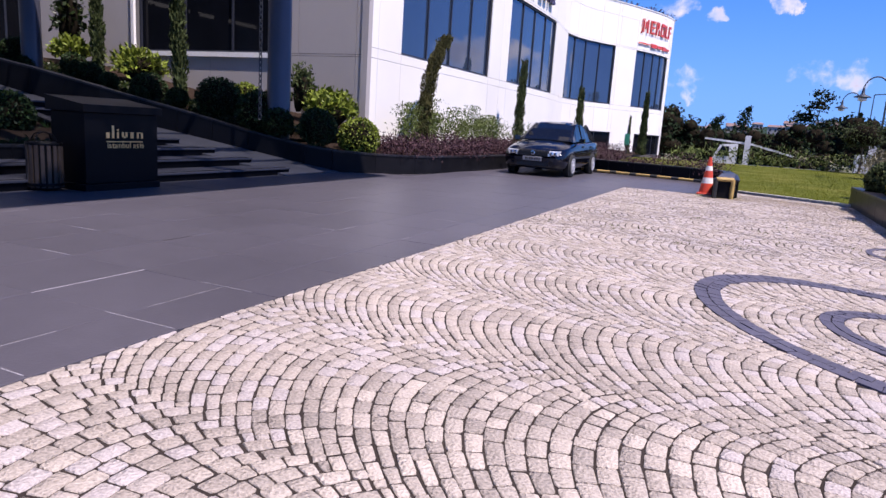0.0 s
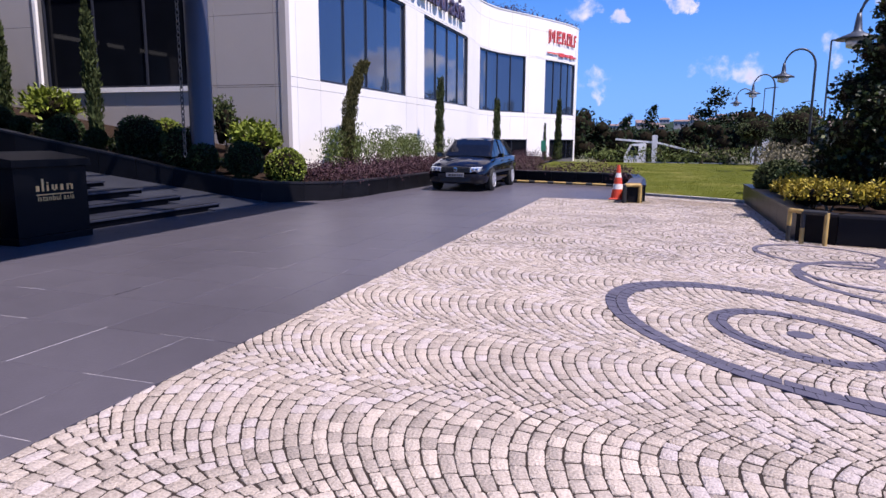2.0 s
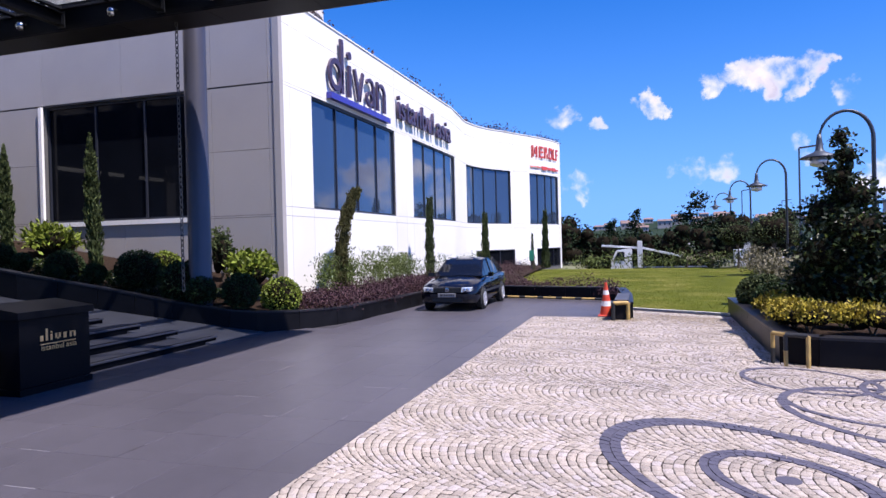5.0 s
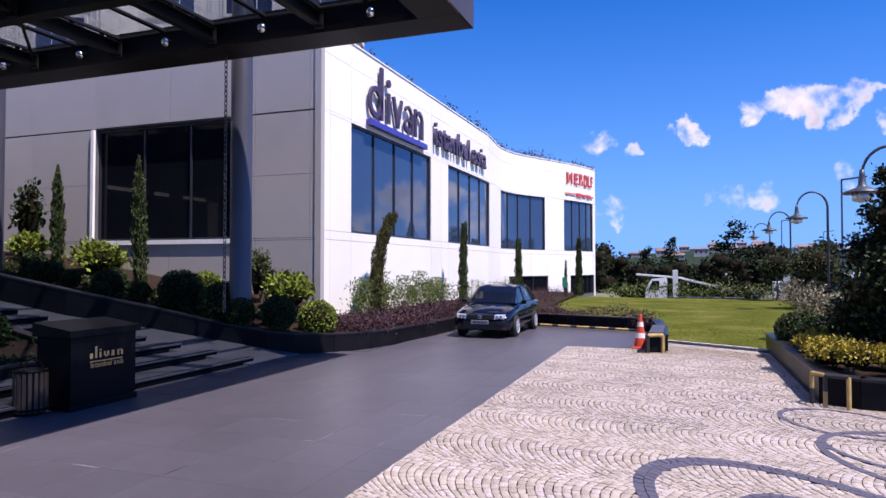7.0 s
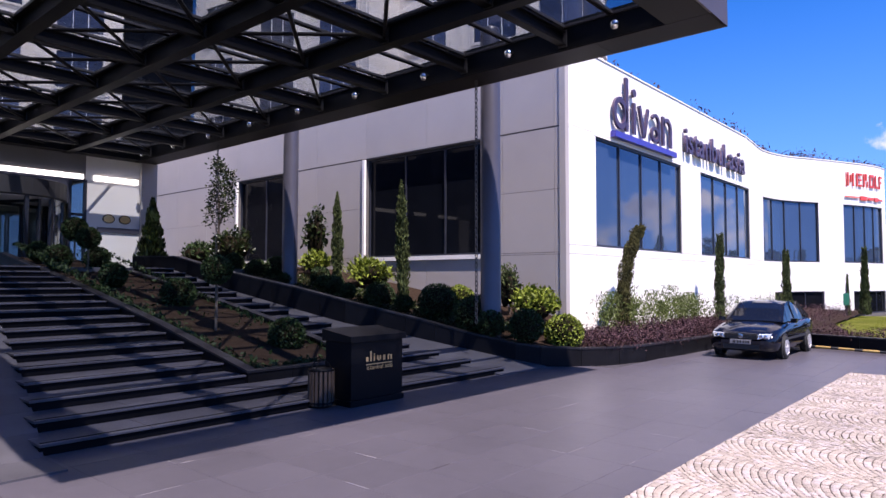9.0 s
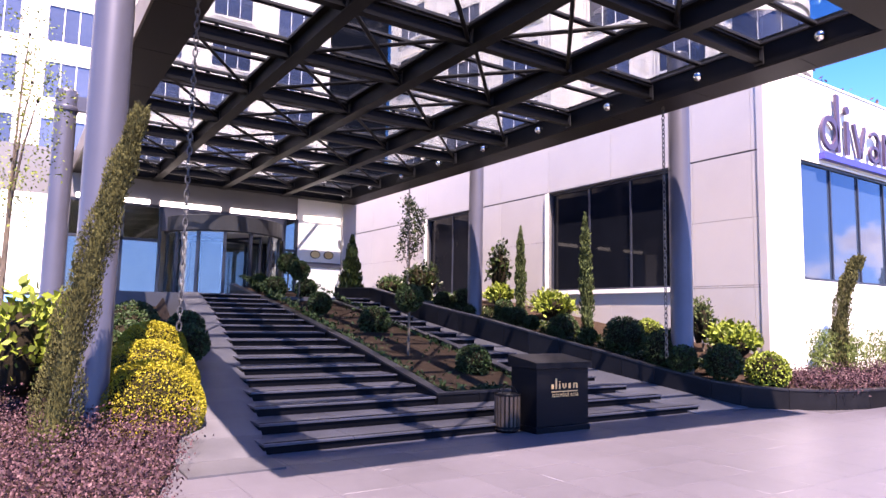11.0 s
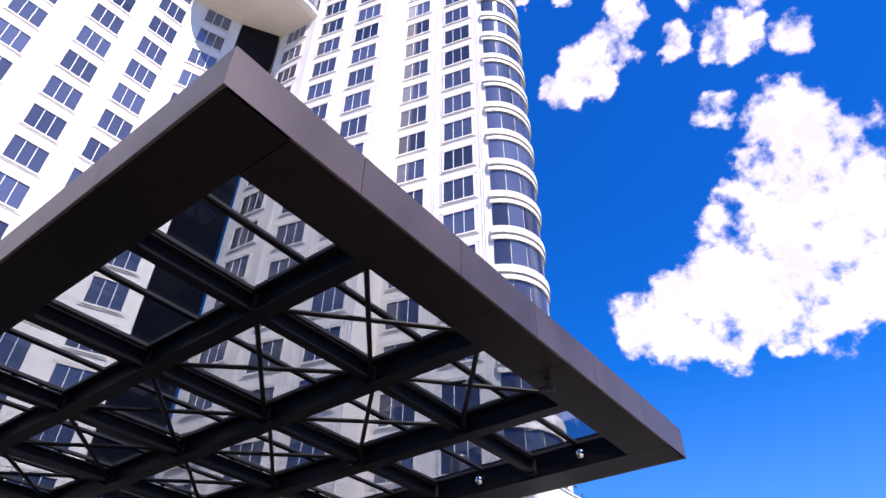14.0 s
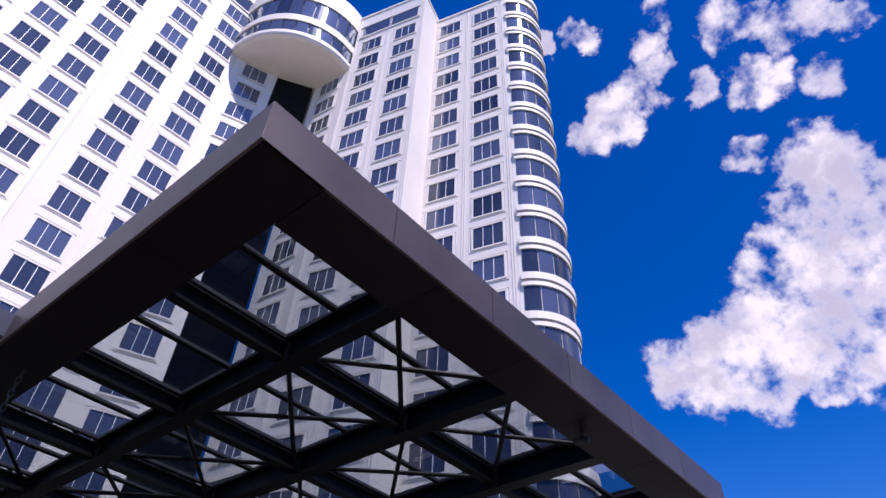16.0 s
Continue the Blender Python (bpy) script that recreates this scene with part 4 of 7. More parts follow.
# columns outside the canopy edges, with arms
def column(x, y, side, label):
    c = thing("column", (x, y, 0), label, "column", "canopy columns", "structure")
    up = 0.55 if side < 0 else 1.6
    Geo().lathe([(0.3, -0.05), (0.26, 0.1), (0.255, KZ + up), (0.24, KZ + up + 0.07), (0.02, KZ + up + 0.17)], (x, y, 0), 32).obj("shaft", "column", c, smooth=True)
    if side > 0:
        return c
    Geo().lathe([(0.275, KZ + 0.05), (0.285, KZ + 0.07), (0.285, KZ + 0.17), (0.275, KZ + 0.19)], (x, y, 0), 32).obj("collar", "column", c, smooth=True)
    e = KY0 if side < 0 else KY1
    g = Geo().box((x - 0.09, min(y + 0.2 * -side, e), KZ + 0.12), (x + 0.09, max(y + 0.2 * -side, e), KZ + 0.5))
    g.obj("arm", "column", c)
    return c


column(-9.62, -0.42, -1, "round grey painted column rising out of the shrubs")
column(-18.9, -0.5, -1, "round grey painted column rising out of the shrubs")
column(-9.84, 12.24, 1, "round grey painted column beside the entrance facade")
column(-18.4, 12.28, 1, "round grey painted column beside the entrance facade")


def rain_chain(x, y, z0, z1):
    c = thing("rain_chain", (x, y, z0), "dark steel rain chain hanging from the canopy", "chain", "rain chains")
    ring = [(0.035 * math.cos(t), 0, 0.075 * math.sin(t)) for t in np.linspace(0, 2 * math.pi, 9)]
    first = Geo().tube(ring, 0.011, 5, caps=False).obj("link", "chain", c)
    first.matrix_parent_inverse = c.matrix_basis.inverted()
    first.matrix_basis = pose(x, y, z0 - 0.055)
    for k in range(1, int((z0 - z1) / 0.11)):
        piece("link", first.data, c, pose(x, y, z0 - 0.11 * (k + 0.5), 0, 0, 90 * (k % 2)))
    Geo().tube([(x, y, z0), (x, y, z0 + 0.12)], 0.02, 6).obj("hook", "chain", c)


rain_chain(-9.95, 0.75, KZ, 1.55)
rain_chain(-9.45, 11.15, KZ, 1.0)
rain_chain(-21.2, 11.15, KZ, 2.9)

# ---- tower ----
FZ = [68.15 - 3.235 * k for k in range(19)]
tower = thing("hotel_tower", (-34, 18, 0), "tall white hotel tower with two wings and rows of square windows", "building", kind="structure")


def win_mesh(w, h):
    """A projecting surround with two mullions: frame mesh and pane mesh, facing -y."""
    f = Geo()
    t, d = 0.13, 0.07
    f.box((-w / 2 - t, -d, -t), (w / 2 + t, 0.0, 0)).box((-w / 2 - t, -d, h), (w / 2 + t, 0.0, h + t))
    f.box((-w / 2 - t, -d, 0), (-w / 2, 0.0, h)).box((w / 2, -d, 0), (w / 2 + t, 0.0, h))
    b = Geo()
    for s in (-1, 1):
        b.box((s * w / 6 - 0.022, -0.03, 0), (s * w / 6 + 0.022, 0.0, h))
    # an outer fillet round the opening
    for q in (0.26,):
        f.box((-w / 2 - q - 0.04, -0.035, -q), (-w / 2 - q, 0.0, h + q)).box((w / 2 + q, -0.035, -q), (w / 2 + q + 0.04, 0.0, h + q))
        f.box((-w / 2 - q, -0.035, h + q - 0.04), (w / 2 + q, 0.0, h + q)).box((-w / 2 - q, -0.035, -q), (w / 2 + q, 0.0, -q + 0.04))
    p = Geo().box((-w / 2, -0.012, 0), (w / 2, -0.002, h))
    out = []
    for nm, gg, mt in (("surround", f, "tower"), ("mullion", b, "trim"), ("pane", p, "tglass")):
        me = bpy.data.meshes.new(nm)
        me.from_pydata(gg.v, [], gg.f)
        me.materials.append(M[mt])
        out.append(me)
    return out


WH = 2.02
WM = win_mesh(2.28, WH)


def tower_window(x, y, z, ang, wm=WM):
    w = new("window")
    w.empty_display_size = 0.1
    w.parent = tower
    w.matrix_parent_inverse = tower.matrix_basis.inverted()
    w.matrix_basis = pose(x, y, z, 0, 0, ang)
    for me in wm:
        q = new(me.name, me)
        q.parent = w


def wing(o, a, nrm, sections, lift=0.0):
    """Wall sections of a wing: start, end, setback, columns of windows, roof height, glazed crown."""
    ang = math.degrees(math.atan2(nrm[0], -nrm[1]))
    for s0, s1, off, cols, zr, crown in sections:
        p = [(o[0] + a[0] * s + nrm[0] * q, o[1] + a[1] * s + nrm[1] * q) for s, q in ((s0, off), (s1, off), (s1, off - 9), (s0, off - 9))]
        Geo().prism(p, 8.6, zr).obj("wall", "tower", tower)
        if cols:
            for s in cols:
                for zt in [q + lift for q in FZ]:
                    if zt > zr - (4.6 if crown else 1.2):
                        continue
                    tower_window(o[0] + a[0] * s + nrm[0] * (off + 0.003), o[1] + a[1] * s + nrm[1] * (off + 0.003), zt - WH, ang)
            # vertical joints between the columns
            for s in [s0 + 0.12] + [(p + q) / 2 for p, q in zip(cols, cols[1:])] + [s1 - 0.12]:
                g = Geo()
                for e in (-0.09, 0.09):
                    q = s + e
                    c0 = Vector((o[0] + a[0] * q + nrm[0] * (off + 0.02), o[1] + a[1] * q + nrm[1] * (off + 0.02), (8.6 + zr) / 2))
                    g.obox(c0, Vector((a[0], a[1], 0)) * 0.035, Vector((nrm[0], nrm[1], 0)) * 0.02, Vector((0, 0, (zr - 8.6) / 2 - 0.1)))
                g.obj("rib", "tower", tower)
        if crown:
            c0 = Vector((o[0] + a[0] * (s0 + s1) / 2 + nrm[0] * off, o[1] + a[1] * (s0 + s1) / 2 + nrm[1] * off, zr - 3.3))
            Geo().obox(c0, Vector((a[0], a[1], 0)) * ((s1 - s0) / 2 - 0.7), Vector((nrm[0], nrm[1], 0)) * 0.03, Vector((0, 0, 1.0))).obj("crown_glazing", "tglass", tower)
            for zz in (zr - 2.15, zr - 4.45):
                c1 = c0.copy()
                c1.z = zz
                Geo().obox(c1, Vector((a[0], a[1], 0)) * ((s1 - s0) / 2 - 0.4), Vector((nrm[0], nrm[1], 0)) * 0.1, Vector((0, 0, 0.1))).obj("crown_band", "tower", tower)
        Geo().prism([(o[0] + a[0] * s + nrm[0] * q, o[1] + a[1] * s + nrm[1] * q) for s, q in ((s0 - 0.08, off + 0.1), (s1 + 0.08, off + 0.1), (s1 + 0.08, off - 9), (s0 - 0.08, off - 9))], zr, zr + 0.3).obj("coping", "tower", tower)


JR, AR, NR = (-31.6, 18.8), (0.96, 0.28), (0.28, -0.96)
JL, AL, NL = (-39.45, 10.75), (-0.06, -0.998), (0.998, -0.06)
wing(JR, AR, NR, [(0, 7.9, 0, (2.1, 6.0), 70.6, True), (7.9, 15.4, -3.1, (9.6, 13.48), 69.7, False)])
wing(JL, AL, NL, [(0, 8.5, 0, (1.8, 5.8), 72.6, True), (8.5, 19.4, -1.2, (10.35, 13.95, 17.6), 71.0, False), (19.4, 34.5, -2.6, (21.3, 25.1, 28.9, 32.6), 71.0, False)], -0.85)

# rounded bay at the end of the north wing: bands of curved glass between white rings
bc = Vector((JR[0] + AR[0] * 15.4 - NR[0] * 6.0, JR[1] + AR[1] * 15.4 - NR[1] * 6.0, 0))
a0 = math.atan2(NR[1], NR[0])


def arc_slab(g, c, r0, r1, t0, t1, z0, z1, n=14):
    rings = []
    for k in range(n + 1):
        t = t0 + (t1 - t0) * k / n
        rings.append([(c.x + r * math.cos(t), c.y + r * math.sin(t), z) for r, z in ((r0, z0), (r1, z0), (r1, z1), (r0, z1))])
    return g.loft(rings)


R = 2.9
arc_slab(Geo(), bc, 0.2, R, a0 - 0.05, a0 + math.pi, 8.6, 69.7, 26).obj("bay_core", "tower", tower)
for zt in FZ:
    if zt > 69.0:
        continue
    b = new("bay_window")
    b.parent = tower
    b.matrix_parent_inverse = tower.matrix_basis.inverted()
    for nm, r0, r1, z0, z1, mt in (("sill_ring", R, R + 0.24, zt - 2.72, zt - 2.16, "tower"), ("cap_ring", R, R + 0.14, zt - 2.16, zt - 2.08, "tower"), ("head_ring", R, R + 0.16, zt + 0.02, zt + 0.35, "tower")):
        q = arc_slab(Geo(), bc, r0, r1, a0 + 0.12, a0 + 2.9, z0, z1, 20).obj(nm, mt)
        q.parent = b
    for k in range(7):
        t0, t1 = a0 + 0.15 + 2.7 * k / 7, a0 + 0.15 + 2.7 * (k + 1) / 7
        q = arc_slab(Geo(), bc, R + 0.01, R + 0.05, t0 + 0.012, t1 - 0.012, zt - 2.08, zt + 0.02, 4).obj("curved_pane", "tglass")
        q.parent = b
arc_slab(Geo(), bc, 0.2, R + 0.2, a0, a0 + math.pi, 69.7, 70.5, 26).obj("bay_crown", "tower", tower)

# drum between the wings, and its shaft
dc = Vector((-39.0, 17.4, 0))
DR = 7.5
Geo().lathe([(0.2, 60.4), (DR - 0.5, 60.4), (DR - 0.15, 60.5), (DR, 60.8), (DR, 61.3)], (dc.x, dc.y, 0), 72).obj("drum_base", "drum_soffit", tower, smooth=False)
Geo().lathe([(DR - 0.3, 61.3), (DR - 0.3, 68.2)], (dc.x, dc.y, 0), 72).obj("drum_core", "frame", tower)
for z0, z1 in ((63.4, 64.5), (68.0, 71.3)):
    Geo().lathe([(DR - 0.35, z0), (DR, z0), (DR, z1), (DR - 0.35, z1)], (dc.x, dc.y, 0), 72).obj("drum_band", "tower", tower)
for z0, z1 in ((61.3, 63.4), (64.5, 68.0)):
    for k in range(36):
        t0, t1 = 2 * math.pi * k / 36, 2 * math.pi * (k + 1) / 36
        arc_slab(Geo(), dc, DR - 0.22, DR - 0.12, t0 + 0.006, t1 - 0.006, z0, z1, 3).obj("drum_pane", "tglass", tower)
# inner ends of the wings that close on the glazed shaft
Geo().prism([(-39.45, 10.75), (-37.95, 14.75), (-44, 17.5), (-46, 11)], 8.6, 60.4).obj("wall", "tower", tower)
Geo().prism([(-36.1, 18.15), (-31.6, 18.8), (-33, 26), (-40, 24)], 8.6, 60.4).obj("wall", "tower", tower)
Geo().prism([(-38.1, 14.9), (-36.2, 18.0), (-40, 20.5), (-42, 17)], 8.6, 60.4).obj("shaft_glazing", "dglass", tower)
for zt in FZ:
    if zt < 64:
        tower_window(-38.68, 12.75, zt - 1.75 - WH, 69.5)
        tower_window(-33.85, 18.46, zt - 1.75 - WH, 8.3)
for k in range(12):
    s = 8.5 + k * 0.62
    p = Vector((JR[0] + AR[0] * s - NR[0] * 3.6, JR[1] + AR[1] * s - NR[1] * 3.6, 69.9))
    Geo().tube([p, p + Vector((0, 0, 0.9))], 0.03, 5).obj("roof_rail_post", "frame", tower)
for s in (11.5, 15.6):
    p = Vector((JR[0] + AR[0] * s - NR[0] * 4.5, JR[1] + AR[1] * s - NR[1] * 4.5, 69.9))
    Geo().tube([p, p + Vector((0.5, 0.2, 2.6))], 0.06, 5).obj("antenna", "frame", tower)

# ---- steps ----
X0, RUN, RISE, NST = -8.45, 0.735, 0.1447, 17


def stair(k, y0, y1, label):
    x1 = X0 - RUN * k
    st = thing("step", (x1, y0, RISE * k), label, "step", "entrance steps", "structure")
    z = RISE * (k + 1)
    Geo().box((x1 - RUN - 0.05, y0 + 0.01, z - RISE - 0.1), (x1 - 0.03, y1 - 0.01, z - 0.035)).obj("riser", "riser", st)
    n = max(2, int((y1 - y0) / 1.25))
    for q in range(n):
        a, b = y0 + (y1 - y0) * q / n, y0 + (y1 - y0) * (q + 1) / n
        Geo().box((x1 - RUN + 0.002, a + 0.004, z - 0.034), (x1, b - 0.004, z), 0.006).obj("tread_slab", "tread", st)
    # added strip, only there to draw one more dark line along the step edge
    Geo().box((x1 - 0.115, y0 + 0.03, z - 0.01), (x1 - 0.075, y1 - 0.03, z + 0.003)).obj("grip_strip", "riser", st, "added black strip that draws a dark line along the tread")


def step_left(k):
    return 1.6 + 0.17 * k - 0.0034 * k * k


def step_right(k):
    return 10.92 - 0.29 * min(k, 12) + 0.0118 * min(k, 12) ** 2


for k in range(NST):
    yl = step_left(k)
    if k < 2:
        stair(k, yl, step_right(k), "wide dark granite step")
    else:
        stair(k, yl, 5.28, "dark granite step of the south flight")
        stair(k, 8.12, step_right(k), "dark granite step of the north flight")
x_t = X0 - RUN * NST
# foot of the tall planter wall that bends in along the north ramp: (x, y, height of the top)
NORTH_WALL = [(-24.0, 9.45, 2.95), (-20.9, 9.45, 2.88), (-17.6, 9.55, 2.32), (-15.0, 9.95, 1.90), (-13.2, 10.3, 1.55), (-11.7, 11.05, 1.18), (-10.2, 11.65, 0.81), (-9.0, 12.12, 0.57), (-8.45, 12.4, 0.50)]
WALL_X, WALL_Y = [p[0] for p in NORTH_WALL], [p[1] for p in NORTH_WALL]
north_ramp = thing("ramp", (X0, 11, 0), "smooth grey stone ramp beside the steps", "ramp", "", "structure")
for k in range(-1, NST):
    xa, xb = (X0 + 0.15 if k < 0 else X0 - RUN * k), X0 - RUN * (k + 1)
    q = []
    for x in (xa, xb):
        z = 0.02 + (ZT - 0.06) * (X0 + 0.15 - x) / (X0 + 0.15 - x_t)
        y1, y0 = float(np.interp(x, WALL_X, WALL_Y)) + 0.06, step_right(max(0, (X0 - x) / RUN)) - 0.35
        q += [(x, y0, z), (x, y1, z), (x, y0, -0.1), (x, y1, -0.1)]
    Geo().add(q, [(0, 1, 5, 4), (2, 6, 7, 3), (0, 2, 3, 1), (4, 5, 7, 6), (0, 4, 6, 2), (1, 3, 7, 5)]).obj("slab", "granite_top", north_ramp)
side_ramp = thing("ramp", (X0, 1, 0), "grey stone side ramp along the south flight", "ramp", "", "structure")
# slabs of the side ramp follow the ends of the steps
for k in range(-1, NST):
    xa, xb = X0 + 0.12 - RUN * k, X0 + 0.12 - RUN * (k + 1)
    za, zb = max(0.0, RISE * k), max(0.0, RISE * (k + 1))
    ya, yb = step_left(max(k, 0)) + 0.012, step_left(k + 1) + 0.012
    wa, wb = 1.15 - 0.035 * max(k, 0), 1.15 - 0.035 * (k + 1)
    xa, xb = xa - 0.004, xb + 0.004
    Geo().add([(xa, ya - wa, za), (xa, ya, za), (xb, yb, zb), (xb, yb - wb, zb), (xa, ya - wa, -0.1), (xa, ya, -0.1), (xb, yb, -0.1), (xb, yb - wb, -0.1)], [(0, 1, 2, 3), (4, 7, 6, 5), (0, 4, 5, 1), (1, 5, 6, 2), (2, 6, 7, 3), (3, 7, 4, 0)]).moved(Matrix.Translation((0, 0, 0.03))).obj("slab", "granite_top", side_ramp)


# ---- granite planters ----
def planter_wall(name, line, thick, label, left=True, cap=0.04):
    """Low wall along points (x, y, top), clad in granite slabs with a coping."""
    pl = thing(name, line[0], label, "planter", "granite planters", "structure")
    for (xa, ya, za), (xb, yb, zb) in zip(line, line[1:]):
        L = math.hypot(xb - xa, yb - ya)
        n = max(1, int(round(L / 0.9)))
        ux, uy = (xb - xa) / L, (yb - ya) / L
        nx, ny = (-uy, ux) if left else (uy, -ux)
        for k in range(n):
            t0, t1 = k / n + 0.004 / L, (k + 1) / n - 0.004 / L
            P = []
            for t in (t0, t1):
                for o in (0, thick):
                    P.append((xa + (xb - xa) * t + nx * o, ya + (yb - ya) * t + ny * o, za + (zb - za) * t))
            lo = [(p[0], p[1], -0.1) for p in P]
            up = [(p[0], p[1], p[2] - cap) for p in P]
            Geo().add(lo + up, [(0, 1, 3, 2), (4, 6, 7, 5), (0, 4, 5, 1), (2, 3, 7, 6), (0, 2, 6, 4), (1, 5, 7, 3)]).obj("slab", "granite", pl)
            e = 0.015
            q = [(p[0] - nx * e if i % 2 == 0 else p[0] + nx * e, p[1] - ny * e if i % 2 == 0 else p[1] + ny * e, p[2] - cap + 0.001) for i, p in enumerate(P)]
            t_ = [(p[0], p[1], p[2] + cap) for p in q]
            Geo().add(q + t_, [(0, 1, 3, 2), (4, 6, 7, 5), (0, 4, 5, 1), (2, 3, 7, 6), (0, 2, 6, 4), (1, 5, 7, 3)]).obj("coping", "coping", pl)
    return pl


planter_wall("planter", NORTH_WALL + [(-7.75, 13.1, 0.45), (-7.3, 14.2, 0.42), (-7.05, 15.2, 0.42), (-6.85, 17.2, 0.42), (-6.76, 19.2, 0.42), (-6.7, 22.4, 0.42)], 0.22, "black polished granite planter wall curving round the facade")
g = Geo()
for x0, x1 in zip(np.linspace(-20.85, -9.4, 15), np.linspace(-20.85, -9.4, 15)[1:]):
    q = []
    for x in (float(x0), float(x1)):
        z, y = 0.60 + max(0.0, -10.0 - x) * 0.142, float(np.interp(x, WALL_X, WALL_Y)) + 0.15
        q += [(x, y, z), (x, 12.32, z + 0.04), (x, y, -0.1), (x, 12.32, -0.1)]
    g.add(q, [(0, 4, 5, 1), (2, 3, 7, 6), (0, 1, 3, 2), (4, 6, 7, 5), (0, 2, 6, 4), (1, 5, 7, 3)])
whole(g.obj("planting_bed", "soil"), "dark soil behind the tall planter wall", "soil", kind="structure")
planter_wall("planter", [(-6.7, 22.4, 0.42), (-0.75, 20.9, 0.42), (-0.5, 18.4, 0.42), (-0.42, 16.1, 0.40)], 0.25, "black granite planter wall beside the lawn")
planter_wall("planter", [(-24.0, 5.3, 2.95), (-18.2, 5.3, 2.05), (-13.35, 5.3, 1.2), (-9.9, 5.3, 0.5), (-9.9, 8.1, 0.5), (-13.3, 8.1, 1.2), (-18.2, 8.1, 2.0), (-24.0, 8.1, 2.85)], 0.18, "sloping black granite planter between the two flights")
planter_wall("planter", [(2.12, 17.2, 0.42), (2.12, 10.4, 0.44), (2.6, 10.08, 0.44), (5.4, 9.5, 0.44), (5.5, 17.2, 0.42)], 0.28, "black granite planter with yellow shrubs", True)


def strip_bed(name, rows, label):
    """A bed from rows of (x, y0, z0, y1, z1)."""
    g = Geo()
    top = [[(x, y0, z0), (x, y1, z1)] for x, y0, z0, y1, z1 in rows]
    for a, b in zip(top, top[1:]):
        g.add([a[0], a[1], b[1], b[0]], [(0, 1, 2, 3)])
    return whole(g.obj(name, "soil"), label, "soil", kind="structure")


strip_bed("planting_bed", [(-24, 12.1, 2.65, CY, 2.7), (-20.4, 12.1, 2.22, CY, 2.5), (-18.2, 12.1, 1.9, CY, 2.2), (-15.2, 12.1, 1.35, CY, 1.7), (-13, 12.1, 1.0, CY, 1.4), (-10.4, 12.15, 0.68, CY, 1.1), (-9.7, 12.3, 0.6, CY, 0.9)], "brown bark-covered bed below the facade")
strip_bed("planting_bed", [(-9.72, 12.35, 0.58, 53, 0.5), (-8.6, 12.45, 0.5, 53, 0.45), (-7.9, 13.2, 0.4, 53, 0.35), (-7.5, 14.2, 0.34, 53, 0.3), (-6.95, 22.5, 0.3, 53, 0.25), (-6.2, 22.3, 0.3, 34, 0.1), (-4.0, 21.8, 0.3, 25.5, 0.08), (-0.8, 21.0, 0.3, 23.2, 0.05)], "brown bed in front of the white facade")
strip_bed("planting_bed", [(-24, 5.48, 2.82, 7.92, 2.75), (-18.2, 5.48, 1.93, 7.92, 1.9), (-13.35, 5.48, 1.1, 7.92, 1.1), (-10.05, 5.48, 0.42, 7.92, 0.42)], "reddish bark bed between the flights")
g = Geo().add([(2.36, 17.2, 0.34), (2.36, 10.6, 0.36), (5.25, 9.95, 0.36), (5.3, 17.2, 0.34)], [(0, 1, 2, 3)]).obj("planting_bed", "soil")
whole(g, "bed of the corner planter", "soil", kind="structure")
g = Geo().add([(-8.95, 0.6, 0.02), (-7.6, -6, 0.02), (-24, -6, 1.6), (-24, 2.6, 2.5), (-20.9, 2.5, 2.3), (-12.5, 1.55, 0.72)], [(0, 5, 4, 3, 2, 1)]).obj("planting_bed", "soil")
whole(g, "sloping bed beside the south flight", "soil", kind="structure")
kerb = thing("kerb", (1, 17.4, 0), "pale worn stone kerb along the lawn", "kerb", kind="structure")
for k in range(6):
    a, b = Vector((-0.42, 18.3, 0)).lerp(Vector((2.3, 16.8, 0)), k / 6), Vector((-0.42, 18.3, 0)).lerp(Vector((2.3, 16.8, 0)), (k + 0.97) / 6)
    Geo().beam(a + Vector((0, 0, 0.0)), b, 0.12, 0.1).obj("kerb_stone", "concrete", kerb)

# ---- sett paving in fans ----
rng = np.random.default_rng(11)
DU = np.array([0.9925, -0.122])
DV = np.array([-0.26, 0.966])
SKEW = float(DU @ DV)
BW, PITCH, PER, V0 = 1.424, 0.090, 14, 0.286
ELL = [((1.16, 5.03), 1.90, 1.15, 1.62, 0.985), ((1.245, 4.97), 0.82, 0.56, 0.64, 0.415), ((1.245, 4.98), 0.11, 0.10, 0.0, 0.0), ((2.22, 9.05), 0.95, 0.74, 0.865, 0.665), ((2.50, 7.62), 0.98, 0.72, 0.89, 0.635), ((2.95, 7.25), 1.55, 1.2, 1.45, 1.10),
       ((3.75, 8.25), 1.2, 0.95, 1.1, 0.87), ((4.1, 7.2), 1.3, 0.9, 1.2, 0.82)]
ED = np.array([0.58, -0.815])


def in_ring(p, e, grow=0.0):
    """Share of the way through a ring's ellipses: inside the band or not."""
    (cx, cy), a1, b1, a0, b0 = e
    a1, b1, a0, b0 = a1 + grow, b1 + grow, a0 - grow, b0 - grow
    d = p - np.array([cx, cy])
    u = d @ ED
    v = d @ np.array([ED[1], -ED[0]])
    out = (u / a1) ** 2 + (v / b1) ** 2 < 1
    if a0 <= 0:
        return out
    return out & ((u / a0) ** 2 + (v / b0) ** 2 > 1)


